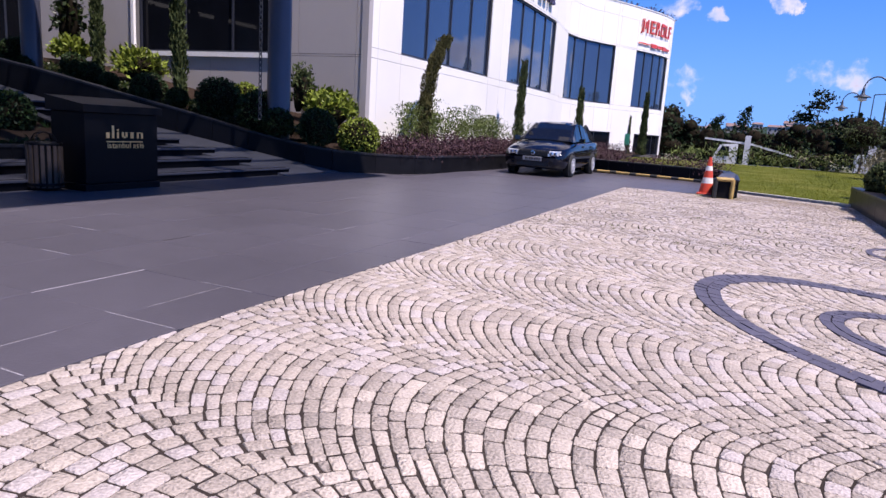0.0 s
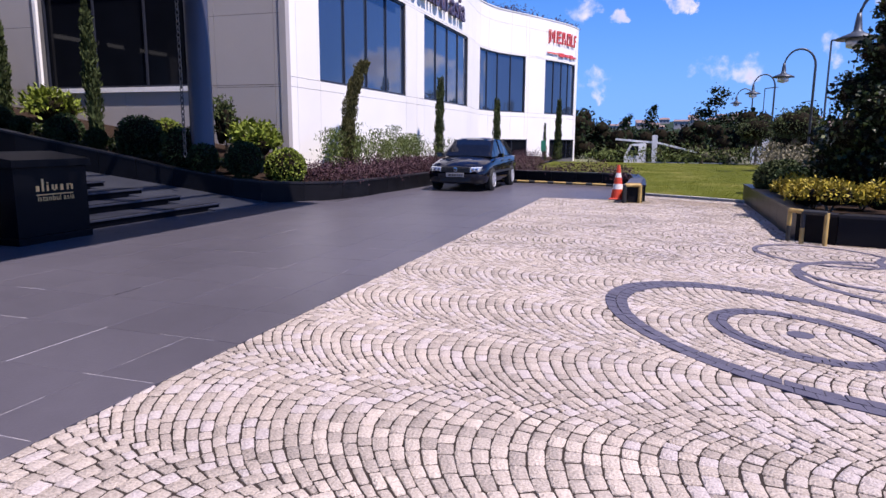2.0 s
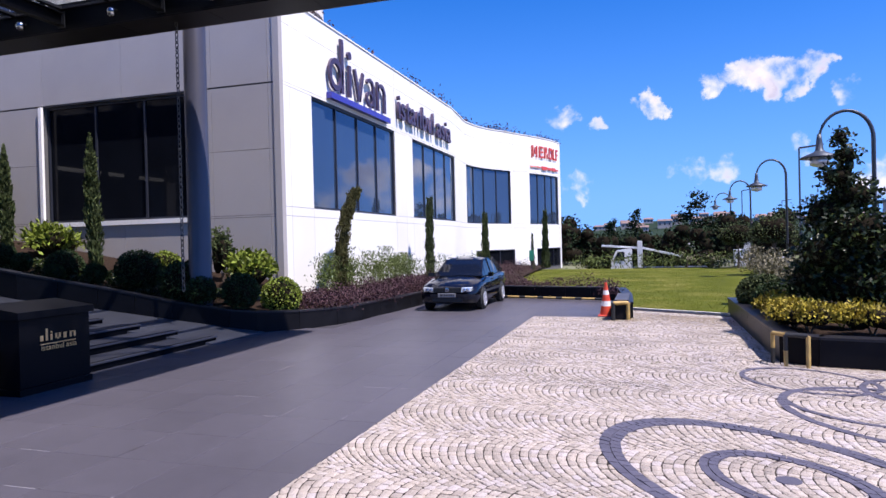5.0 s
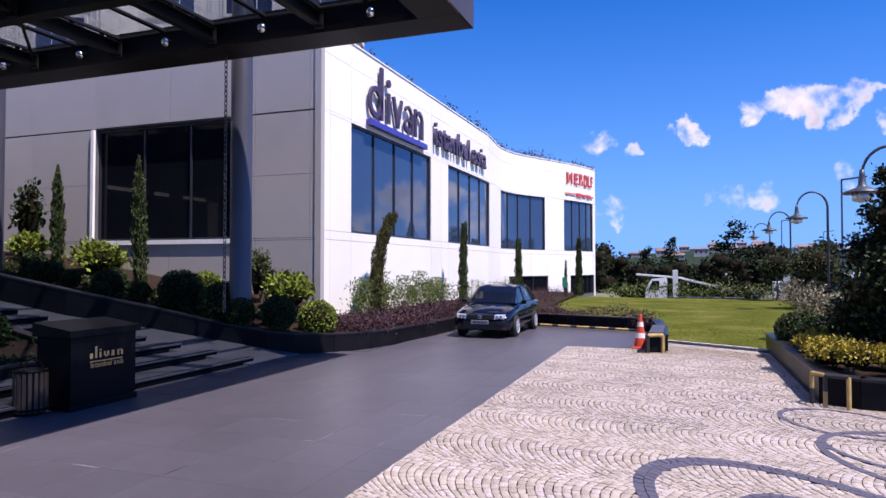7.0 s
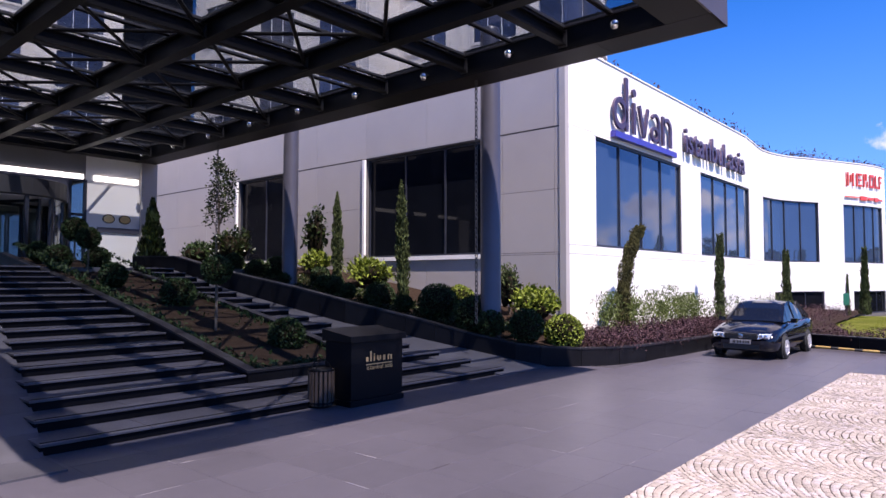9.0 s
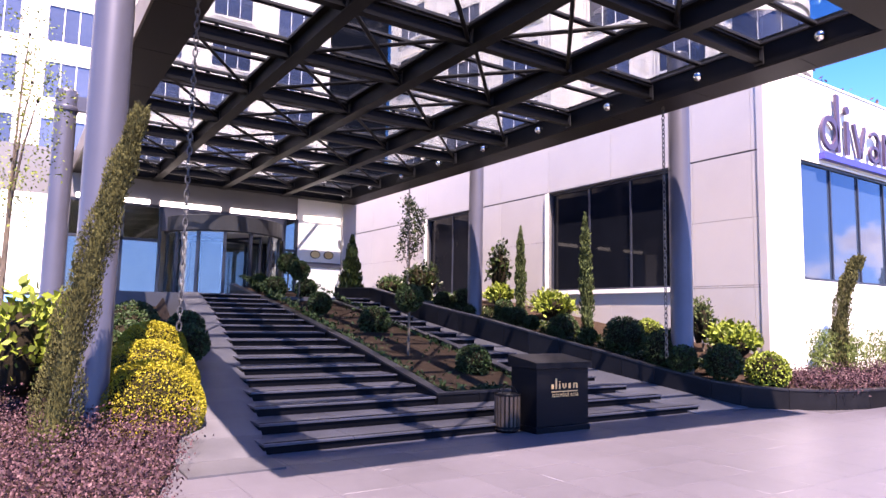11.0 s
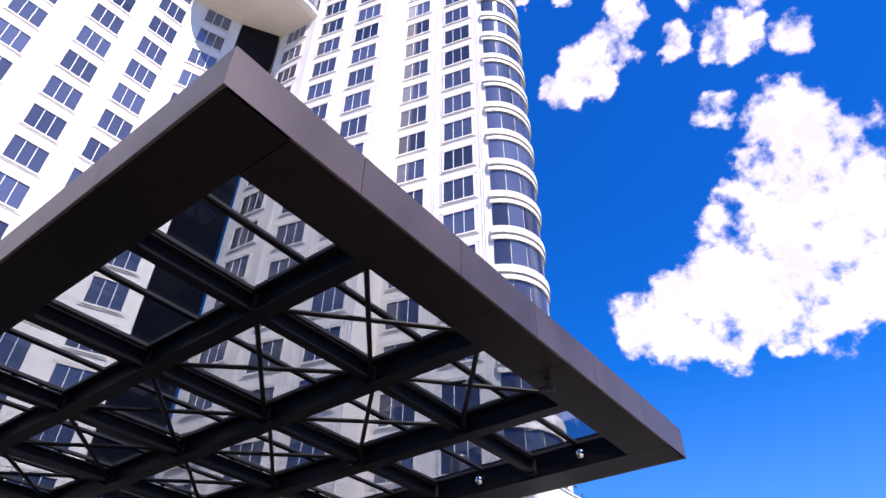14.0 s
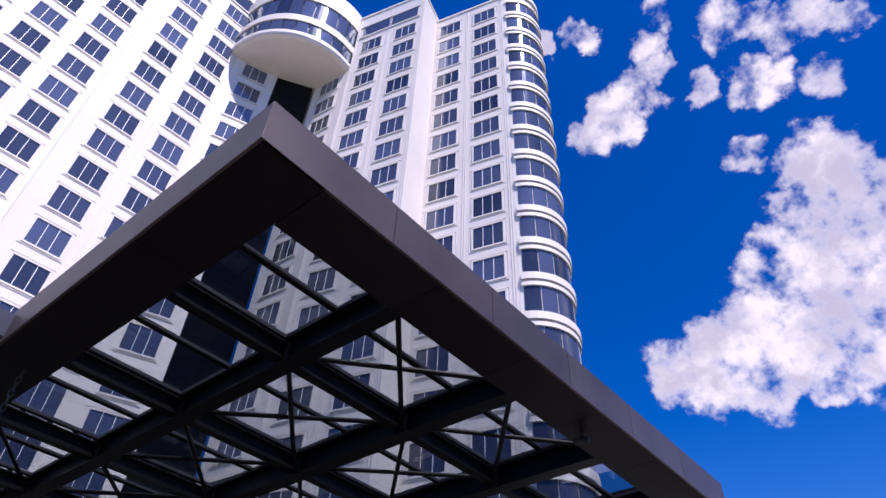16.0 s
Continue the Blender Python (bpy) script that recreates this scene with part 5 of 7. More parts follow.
def sett_grid(j0, j1, k0, k1):
    """Corner points of the setts of bands j and courses k, as (n, 4, 2): quarter arcs that meet at right angles, so that the courses interlock."""
    out = []
    RA = BW / math.sqrt(2)
    n = k1 - k0
    # joints are spaced so that the setts grow shorter down the flanks
    t_lo, t_hi = math.asinh(math.tan(math.asin((PITCH / 2 - BW / 2) / RA))), math.asinh(1.0)
    step = (t_hi - t_lo) / PER
    for j in range(j0, j1):
        k = np.arange(k0, k1)[:, None]
        off = rng.uniform(0.35, 1.0, (n, 1))
        m = np.arange(PER + 2)[None, :]
        a = t_lo + (m - 1 + off + rng.normal(size=(n, PER + 2)) * 0.11) * step
        a[:, 0] = t_lo
        a = np.clip(a, t_lo, t_hi)
        a[:, -1] = t_hi
        # no slivers at the ends of a course
        for q in (-3, -2):
            a[:, q] = np.where(t_hi - a[:, q] < 0.45 * step, t_hi, a[:, q])
        a[:, 1] = np.where(a[:, 1] - t_lo < 0.3 * step, (t_lo + a[:, 2]) / 2, a[:, 1])
        long = (a[:, 1:] - a[:, :-1]) > 0.02 * step
        a = np.arctan(np.sinh(a))
        cs = []
        for e, du in ((a[:, :-1], 0), (a[:, 1:], 0), (a[:, 1:], 1), (a[:, :-1], 1)):
            q = RA * np.sin(e)
            s = np.tan(e)
            q = q + du * PITCH * (s + SKEW) / (1 + 2 * s * SKEW + s * s)
            u = (k - du) * PITCH - np.sqrt(RA * RA - q * q)
            cs.append(np.stack([u, V0 + (j + 0.5) * BW + q], -1))
        c = np.stack(cs, -2)
        out.append(c[long])
    c = np.concatenate(out)
    # the masons' hand: slow wander of the courses
    w = 0.010 * np.stack([np.sin(c[..., 1] * 5.1 + c[..., 0] * 2.3), np.sin(c[..., 0] * 4.3 - c[..., 1] * 1.7 + 1)], -1)
    c = c + w
    return c[..., :1] * DU + c[..., 1:] * DV


def sett_stones(c, joint, depth, lift):
    """Cushioned setts with clipped corners, (n, 24, 3): a worn top, its shoulder and the foot in the joint."""
    n = len(c)
    area = 0.5 * np.abs((c[:, 2, 0] - c[:, 0, 0]) * (c[:, 3, 1] - c[:, 1, 1]) - (c[:, 3, 0] - c[:, 1, 0]) * (c[:, 2, 1] - c[:, 0, 1]))
    r = (np.sqrt(area)[:, None, None] / 2)
    d = np.stack([c[:, 1] - c[:, 0], c[:, 1] - c[:, 0], c[:, 2] - c[:, 3], c[:, 2] - c[:, 3]], 1)
    w = np.stack([c[:, 3] - c[:, 0], c[:, 2] - c[:, 1], c[:, 2] - c[:, 1], c[:, 3] - c[:, 0]], 1)
    unit = lambda q: q / (np.linalg.norm(q, axis=2, keepdims=True) + 1e-6)
    sd, sw = np.array([1, -1, -1, 1.0])[None, :, None], np.array([1, 1, -1, -1.0])[None, :, None]
    base = c + unit(d) * sd * joint * 1.5 + unit(w) * sw * joint + rng.normal(size=(n, 4, 2)) * 0.0022
    e = np.roll(base, -1, 1) - base
    cut = rng.uniform(0.04, 0.15, (n, 4, 1))
    ring = np.stack([base + e * cut, base + e * (1 - np.roll(cut, -1, 1) * 0.8)], 2).reshape(n, 8, 2)
    ring = ring + rng.normal(size=ring.shape) * 0.0011
    mid = ring.mean(1, keepdims=True)
    rows = []
    for shrink, z in ((0.0042, 0.0), (0.0012, -0.0024), (0.0, -depth)):
        p = mid + (ring - mid) * (1 - shrink / r)
        h = lift[:, None] + z + rng.normal(size=(n, 8)) * (0.0009 if z > -0.01 else 0.0)
        rows.append(np.concatenate([p, h[..., None]], -1))
    return np.concatenate(rows, 1)


STONE_FACES = [tuple(range(8))] + [(8 * r + 8 + i, 8 * r + 8 + (i + 1) % 8, 8 * r + (i + 1) % 8, 8 * r + i) for r in (0, 1) for i in range(8)]


def stone_mesh(name, co, material):
    """Cushioned setts as one mesh, each sett one island."""
    n = len(co)
    me = bpy.data.meshes.new(name)
    me.vertices.add(n * 24)
    me.vertices.foreach_set("co", np.ascontiguousarray(co, dtype=np.float32).ravel())
    flat = np.array([i for f in STONE_FACES for i in f], dtype=np.int32)
    tot = np.array([len(f) for f in STONE_FACES], dtype=np.int32)
    me.loops.add(n * len(flat))
    me.loops.foreach_set("vertex_index", (np.arange(n, dtype=np.int32)[:, None] * 24 + flat[None]).ravel())
    start = np.concatenate([[0], np.cumsum(tot)[:-1]]).astype(np.int32)
    me.polygons.add(n * len(tot))
    me.polygons.foreach_set("loop_start", (np.arange(n, dtype=np.int32)[:, None] * len(flat) + start[None]).ravel())
    me.polygons.foreach_set("loop_total", np.tile(tot, n))
    me.materials.append(M[material])
    me.update()
    return me


def sett_faces(c, joint, depth, lift, worn=0.003, cross=None):
    """Setts with a worn top and four sides each; joint is half the gap along a course, cross half the gap within it."""
    n = len(c)

    def inset(p, along, over):
        e0, e1 = p[:, 1] - p[:, 0], p[:, 2] - p[:, 3]
        k0 = np.minimum(along / (np.linalg.norm(e0, axis=1) + 1e-6), 0.4)[:, None]
        k1 = np.minimum(along / (np.linalg.norm(e1, axis=1) + 1e-6), 0.4)[:, None]
        q = np.stack([p[:, 0] + e0 * k0, p[:, 1] - e0 * k0, p[:, 2] - e1 * k1, p[:, 3] + e1 * k1], 1)
        d0, d1 = q[:, 3] - q[:, 0], q[:, 2] - q[:, 1]
        k0 = np.minimum(over / (np.linalg.norm(d0, axis=1) + 1e-6), 0.4)[:, None]
        k1 = np.minimum(over / (np.linalg.norm(d1, axis=1) + 1e-6), 0.4)[:, None]
        return np.stack([q[:, 0] + d0 * k0, q[:, 1] + d1 * k1, q[:, 2] - d1 * k1, q[:, 3] - d0 * k0], 1)
    outer = inset(c, joint if cross is None else cross, joint)
    outer = outer + rng.normal(size=(n, 4, 2)) * 0.0022
    inner = inset(outer, worn, worn) + rng.normal(size=(n, 4, 2)) * 0.0014
    h = lift[:, None] + rng.normal(size=(n, 4)) * 0.0012
    top = np.concatenate([inner, h[..., None]], -1)
    low = np.concatenate([outer, np.full((n, 4, 1), -depth)], -1)
    fs = [top]
    for i in range(4):
        q = (i + 1) % 4
        fs.append(np.stack([low[:, i], low[:, q], top[:, q], top[:, i]], 1))
    return np.stack(fs, 1)


def sett_mesh(name, faces, material):
    """Joined setts with shared corners, so that each sett is one island."""
    n = len(faces)
    top, low = faces[:, 0], np.stack([faces[:, 1, 0], faces[:, 2, 0], faces[:, 3, 0], faces[:, 4, 0]], 1)
    co = np.concatenate([top, low], 1).astype(np.float32)
    idx = np.array([[0, 1, 2, 3], [4, 5, 1, 0], [5, 6, 2, 1], [6, 7, 3, 2], [7, 4, 0, 3]])
    vi = (np.arange(n)[:, None, None] * 8 + idx[None]).astype(np.int32)
    me = bpy.data.meshes.new(name)
    me.vertices.add(n * 8)
    me.vertices.foreach_set("co", co.ravel())
    me.loops.add(n * 20)
    me.loops.foreach_set("vertex_index", vi.ravel())
    me.polygons.add(n * 5)
    me.polygons.foreach_set("loop_start", np.arange(0, n * 20, 4, dtype=np.int32))
    me.polygons.foreach_set("loop_total", np.full(n * 5, 4, dtype=np.int32))
    me.polygons.foreach_set("use_smooth", np.zeros(n * 5, dtype=bool))
    me.materials.append(M[material])
    me.update()
    return me


C = sett_grid(-14, 19, -145, 200)
ctr = C.mean(1)
lim = np.where(ctr[:, 0] < -0.45, 16.35, 18.3)
ok = (ctr[:, 0] > -2.72) & (ctr[:, 0] < 11.5) & (ctr[:, 1] > -7) & (ctr[:, 1] < lim) & ~((ctr[:, 1] > 18.0 - 0.56 * (ctr[:, 0] + 0.4)) & (ctr[:, 0] > -0.45)) & ~((ctr[:, 0] > 2.28) & (ctr[:, 1] > 10.45 - 0.215 * (ctr[:, 0] - 2.5))) & ~((ctr[:, 0] > 5.3) & (ctr[:, 1] > 9.6))
for e in ELL:
    ok &= ~in_ring(ctr, e, -0.03)
C, ctr = C[ok], ctr[ok]
near = (ctr[:, 0] > -1.75) & (ctr[:, 0] < 0.55) & (ctr[:, 1] > 1.15) & (ctr[:, 1] < 3.15)
order = np.argsort(np.where(near, np.hypot(ctr[:, 0] + 0.6, ctr[:, 1] - 2.0), 99))[:min(290, int(near.sum()))]
sel = np.zeros(len(C), bool)
sel[order] = True
close = ~sel & (ctr[:, 1] < 8.0) & (ctr[:, 1] > 0.3)
rest = sett_faces(C[~sel & ~close], 0.0046, 0.022, np.clip(rng.normal(size=(~sel & ~close).sum()) * 0.0016, -0.004, 0.002), 0.0028, 0.0054)
under(tagged(new("setts", sett_mesh("setts", rest, "sett")), kind="stuff"), bed)
heights = lambda n: np.clip(rng.normal(size=n) * 0.0018, -0.004, 0.003)
under(tagged(new("setts", stone_mesh("setts", sett_stones(C[close], 0.0030, 0.024, heights(close.sum())), "sett")), kind="stuff"), bed)
for q in sett_stones(C[sel], 0.0030, 0.024, heights(sel.sum())):
    o = q[:8].mean(0)
    under(new("sett", stone_mesh("sett", (q - np.array([o[0], o[1], 0]))[None], "sett_one")), bed).location = (o[0], o[1], 0)
ring_list = []
for (cx, cy), a1, b1, a0, b0 in ELL:
    if a0 <= 0:
        continue
    rows = 3 if a1 - a0 > 0.28 else (2 if a1 - a0 > 0.16 else 1)
    n = int(2 * math.pi * (a1 + b1) / 2 / 0.12)
    for r in range(rows):
        f0, f1 = r / rows, (r + 1) / rows
        for k in range(n):
            P = []
            for f, t in ((f0, k), (f0, k + 1), (f1, k + 1), (f1, k)):
                th = 2 * math.pi * (t + 0.5 * (r % 2)) / n
                a, b = a0 + (a1 - a0) * f, b0 + (b1 - b0) * f
                P.append(np.array([cx, cy]) + ED * a * math.cos(th) + np.array([ED[1], -ED[0]]) * b * math.sin(th))
            m = np.mean(P, 0)
            if m[0] > 2.28 and m[1] > 10.45 - 0.215 * (m[0] - 2.5):
                continue
            ring_list.append(P)
ring_arr = np.array(ring_list) + rng.normal(size=(len(ring_list), 4, 2)) * 0.0012
under(tagged(new("dark_setts", sett_mesh("dark_setts", sett_faces(ring_arr, 0.0022, 0.022, 0.0065 + rng.normal(size=len(ring_arr)) * 0.0004, 0.002), "sett_dark")), "dark basalt setts laid in rings", kind="stuff"), bed)
under(tagged(Geo().lathe([(0.10, -0.02), (0.10, 0.004), (0.09, 0.007)], (1.245, 4.98, 0), 12).obj("rosette", "sett_dark"), "dark round centre stone"), bed)
# small weeds in the joints
w = []
for _ in range(22):
    x, y = rng.uniform(-2.5, 2.2), rng.uniform(8, 17.5)
    for _ in range(8):
        w.append((x + rng.normal() * 0.06, y + rng.normal() * 0.06, abs(rng.normal()) * 0.02))
for _ in range(260):
    w.append((rng.uniform(2.3, 7), 0, 0.0))
    x = w[-1][0]
    w[-1] = (x, 10.3 - 0.215 * (x - 2.5) + rng.normal() * 0.06, abs(rng.normal()) * 0.03)
for _ in range(150):
    w.append((-0.55 + rng.normal() * 0.25, 15.9 + rng.normal() * 0.15, abs(rng.normal()) * 0.03))
whole(quads("weeds", leaf_quads(rng, np.array(w), 0.012, 3.0), "blade"), "small weeds in the paving joints", "weeds", kind="stuff")

# dry sand blown over the setts beside the lawn
sx = np.concatenate([rng.normal(1.0, 0.9, 5200), rng.normal(-0.45, 0.28, 1600), rng.uniform(2.3, 4.5, 1500)])
sy = np.concatenate([17.1 - 0.5 * sx[:5200] - np.abs(rng.normal(0, 0.8, 5200)), rng.normal(15.75, 0.25, 1600), 10.25 - 0.215 * (sx[6800:] - 2.5) - np.abs(rng.normal(0, 0.12, 1500))])
okk = (sx > -1.6) & ((sx < 2.15) | (sy < 10.3)) & (sy < 17.8 - 0.56 * (sx + 0.4))
grain = np.stack([sx, sy, np.full(len(sx), 0.006)], 1)[okk]
ang = rng.uniform(0, 2 * math.pi, len(grain))
gs_ = rng.uniform(0.006, 0.022, len(grain))
da = np.stack([np.cos(ang) * gs_, np.sin(ang) * gs_, np.zeros(len(ang))], 1)
db = np.stack([-np.sin(ang) * gs_ * 0.7, np.cos(ang) * gs_ * 0.7, np.zeros(len(ang))], 1)
whole(quads("sand", np.stack([grain - da, grain - db, grain + da, grain + db], 1), "sand"), "dry sand and leaf litter scattered on the setts", "sand", kind="stuff")

# ---- slate slabs ----
SLX, SLY = 0.77, 0.83


def slab_data(w):
    o = Geo().box((-w / 2 + 0.0015, -SLY / 2 + 0.0015, -0.03), (w / 2 - 0.0015, SLY / 2 - 0.0015, 0.0), 0.0015).obj("slate_master", "slate")
    me = o.data
    bpy.data.objects.remove(o)
    return me


slab_mesh, narrow_mesh = slab_data(SLX), slab_data(0.455)
edges = [-2.68, -3.135] + [-3.135 - SLX * (k + 1) for k in range(8)]
for x1, x0 in zip(edges, edges[1:]):
    x = (x0 + x1) / 2
    for r in range(-9, 24):
        y = 1.70 + SLY * (r + 0.5)
        if y > 21.6 or (x < -8.4 and 1.0 < y < 12.6) or (x < -6.9 and y > 13.2):
            continue
        piece("slate_slab", narrow_mesh if x1 > -2.7 else slab_mesh, forecourt, Matrix.Translation((x, y, 0.006 + float(rng.normal()) * 0.0005)))
# pale mortar left in some of the joints: (x0, y0, x1, y1)
MORTAR = [(-3.24, 2.52, -2.70, 2.52), (-3.135, 2.72, -3.135, 3.34), (-3.38, 3.36, -2.90, 3.36), (-3.12, 1.70, -2.71, 1.70), (-3.135, 1.71, -3.135, 2.15), (-3.905, 2.53, -3.905, 3.38), (-3.89, 9.17, -3.2, 9.17), (-3.1, 7.51, -2.7, 7.51)]
for k in range(26):
    c, r = int(rng.integers(1, 7)), int(rng.integers(-2, 12))
    yy, f = 1.70 + SLY * r, float(rng.uniform(0.15, 0.6))
    MORTAR.append((edges[c], yy + 0.05, edges[c], yy + SLY * f) if rng.random() < 0.5 else (edges[c] - SLX * f, yy, edges[c] - 0.03, yy))
for x0, y0, x1, y1 in MORTAR:
    if x0 == x1:
        Geo().box((x0 - 0.0022, y0, 0.0), (x0 + 0.0022, y1, 0.0078)).obj("joint_fill", "mortar", forecourt)
    else:
        Geo().box((x0, y0 - 0.0028, 0.0), (x1, y0 + 0.0028, 0.0078)).obj("joint_fill", "mortar", forecourt)
for i in range(3):
    for r in range(7):
        piece("slate_slab", slab_mesh, forecourt, Matrix.Translation((-2.68 + SLX * (i + 0.5), 16.68 + SLY * r, 0.006)))

# ---- sedan ----
def sedan(x, y):
    car = thing("car", (x, y, 0), "dark navy four-door sedan parked nose out on the slate", "car")
    P = lambda pts: [(x + a, y + b, c) for a, b, c in pts]
    # length stations: distance from nose, half width, underside, shoulder, middle top
    ST = [(0.00, 0.62, 0.34, 0.56, 0.60), (0.04, 0.74, 0.26, 0.60, 0.66), (0.14, 0.82, 0.22, 0.66, 0.73), (0.35, 0.855, 0.20, 0.74, 0.82), (0.75, 0.865, 0.20, 0.82, 0.90), (1.15, 0.868, 0.20, 0.88, 0.97), (1.6, 0.868, 0.20, 0.91, 0.98),
          (2.4, 0.868, 0.20, 0.93, 0.99), (3.2, 0.865, 0.20, 0.95, 1.0), (3.75, 0.855, 0.22, 0.96, 1.02), (4.15, 0.83, 0.26, 0.95, 1.0), (4.32, 0.76, 0.32, 0.90, 0.94), (4.37, 0.66, 0.40, 0.80, 0.84)]
    rings = []
    for l, w, zb, zs, zt in ST:
        half = [(w * 0.80, zb), (w * 0.97, zb + 0.06), (w, zb + 0.2), (w, (zb + zs) / 2 + 0.08), (w * 0.985, zs - 0.05), (w * 0.93, zs), (w * 0.6, zt - 0.015), (w * 0.2, zt)]
        ring = [(a, l, c) for a, c in half] + [(-a, l, c) for a, c in half[::-1]]
        rings.append(P(ring))
    Geo().loft(rings).obj("body", "paint", car, smooth=True)
    gh = [(1.12, 0.74, 0.95, 0.70, 0.97), (1.30, 0.745, 0.95, 0.66, 1.08), (1.62, 0.75, 0.95, 0.60, 1.29), (1.95, 0.75, 0.95, 0.575, 1.43), (2.35, 0.75, 0.95, 0.565, 1.485), (2.9, 0.75, 0.96, 0.56, 1.48), (3.3, 0.745, 0.97, 0.565, 1.405), (3.85, 0.72, 0.99, 0.66, 1.06)]
    rings = []
    for l, w0, z0, w1, z1 in gh:
        half = [(w0, z0), (w0 + (w1 - w0) * 0.85, z0 + (z1 - z0) * 0.85), (w1 * 0.93, z1), (w1 * 0.5, z1 + 0.012)]
        rings.append(P([(a, l, c) for a, c in half] + [(-a, l, c) for a, c in half[::-1]]))
    Geo().loft(rings).obj("glasshouse", "car_glass", car, smooth=False, label="dark tinted windows")
    # roof skin
    roof_r = []
    for l, w1, z1 in ((1.95, 0.55, 1.437), (2.12, 0.55, 1.470), (2.35, 0.545, 1.493), (2.65, 0.545, 1.497), (2.9, 0.54, 1.488), (3.3, 0.54, 1.412)):
        roof_r.append(P([(-w1 - 0.015, l, z1 - 0.02), (-w1 * 0.5, l, z1 + 0.014), (w1 * 0.5, l, z1 + 0.014), (w1 + 0.015, l, z1 - 0.02), (w1, l, z1 - 0.035), (-w1, l, z1 - 0.035)]))
    Geo().loft(roof_r).obj("roof", "paint", car, smooth=False)
    for s in (-1, 1):
        Geo().beam((x + s * 0.72, y + 1.16, 0.965), (x + s * 0.575, y + 1.97, 1.43), 0.06, 0.045).obj("windscreen_pillar", "paint", car)
        Geo().beam((x + s * 0.753, y + 2.42, 0.95), (x + s * 0.59, y + 2.44, 1.45), 0.03, 0.09, (0, 1, 0)).obj("door_pillar", "paint", car)
        Geo().beam((x + s * 0.73, y + 3.86, 0.99), (x + s * 0.565, y + 3.25, 1.41), 0.07, 0.16, (0, 0, 1)).obj("rear_pillar", "paint", car)
        m = thing_part("mirror", car)
        Geo().loft([P([(s * 0.86, 1.42 + d, 0.93), (s * 1.02, 1.40 + d, 0.94), (s * 1.03, 1.40 + d, 1.06), (s * 0.88, 1.42 + d, 1.05)]) for d in (0, 0.11)]).obj("mirror_shell", "paint", m)
        Geo().beam((x + s * 0.78, y + 1.5, 0.95), (x + s * 0.88, y + 1.46, 0.96), 0.05, 0.04).obj("mirror_arm", "plastic", m)
        hl = thing_part("headlight", car)
        Geo().loft([P([(s * 0.42, 0.055, 0.55), (s * 0.69, 0.10, 0.57), (s * 0.74, 0.13, 0.70), (s * 0.44, 0.07, 0.69)]), P([(s * 0.42, -0.012, 0.555), (s * 0.69, 0.03, 0.575), (s * 0.735, 0.075, 0.685), (s * 0.44, 0.0, 0.675)])]).obj("lens", "lamp_glass", hl)
        for q in (0.5, 0.61):
            Geo().lathe([(0.045, 0), (0.05, 0.01), (0.03, 0.02)], n=14).moved(pose(x + s * q, y - 0.012 + 0.13 * (q - 0.42), 0.62, 90, 0, 0)).obj("reflector", "chrome", hl)
        Geo().lathe([(0.05, 0), (0.045, 0.03)], n=14).moved(pose(x + s * 0.55, y + 0.03, 0.36, 90, 0, 0)).obj("fog_lamp", "car_glass", car)
        Geo().box((x + s * 0.868 - 0.012, y + 0.85, 0.50), (x + s * 0.868 + 0.012, y + 3.6, 0.56)).obj("side_moulding", "plastic", car)
        for l in (1.75, 2.75):
            Geo().box((x + s * 0.86 - 0.02, y + l + 0.25, 0.82), (x + s * 0.86 + 0.03, y + l + 0.42, 0.85)).obj("door_handle", "plastic", car)
        for l in (0.86, 3.37):
            w = thing_part("wheel", car)
            cx = x + s * 0.80
            Geo().lathe([(0.20, -0.1), (0.29, -0.105), (0.312, -0.07), (0.312, 0.07), (0.29, 0.105), (0.20, 0.1)], n=28).moved(pose(cx, y + l, 0.312, 0, 90, 0)).obj("tyre", "tyre", w, smooth=True)
            r = Geo().lathe([(0.195, 0.0), (0.205, 0.03), (0.19, 0.035), (0.18, 0.0)], n=28, caps=False)
            for k in range(7):
                a = 2 * math.pi * k / 7
                r.beam((0.03 * math.cos(a), 0.03 * math.sin(a), 0.02), (0.19 * math.cos(a), 0.19 * math.sin(a), 0.015), 0.055, 0.025)
            r.lathe([(0.05, 0.0), (0.05, 0.04), (0.02, 0.045)], n=12)
            r.moved(pose(cx + s * 0.085, y + l, 0.312, 0, 90 * s, 0)).obj("rim", "alloy", w)
            Geo().lathe([(0.36, -0.005), (0.36, 0.005), (0.33, 0.006), (0.33, -0.005)], n=28, caps=False).moved(pose(x + s * 0.868, y + l, 0.315, 0, 90, 0)).obj("wheel_arch", "plastic", car)
    gr = thing_part("grille", car)
    Geo().box((x - 0.41, y - 0.015, 0.545), (x + 0.41, y + 0.05, 0.69)).obj("grille_back", "plastic", gr)
    for z in (0.575, 0.61, 0.645):
        Geo().box((x - 0.4, y - 0.025, z), (x + 0.4, y - 0.012, z + 0.012)).obj("grille_bar", "bblack", gr)
    Geo().lathe([(0.06, 0), (0.06, 0.012), (0.045, 0.014)], n=18).moved(pose(x, y - 0.022, 0.625, 90, 0, 0)).obj("badge", "chrome", gr)
    Geo().loft([P([(-0.80, 0.10, 0.43), (-0.5, -0.03, 0.43), (0.5, -0.03, 0.43), (0.80, 0.10, 0.43)][::1] + [(0.80, 0.16, 0.43), (-0.80, 0.16, 0.43)]), P([(-0.80, 0.10, 0.51), (-0.5, -0.035, 0.51), (0.5, -0.035, 0.51), (0.80, 0.10, 0.51)] + [(0.80, 0.16, 0.51), (-0.80, 0.16, 0.51)])]).obj("bumper", "paint", car)
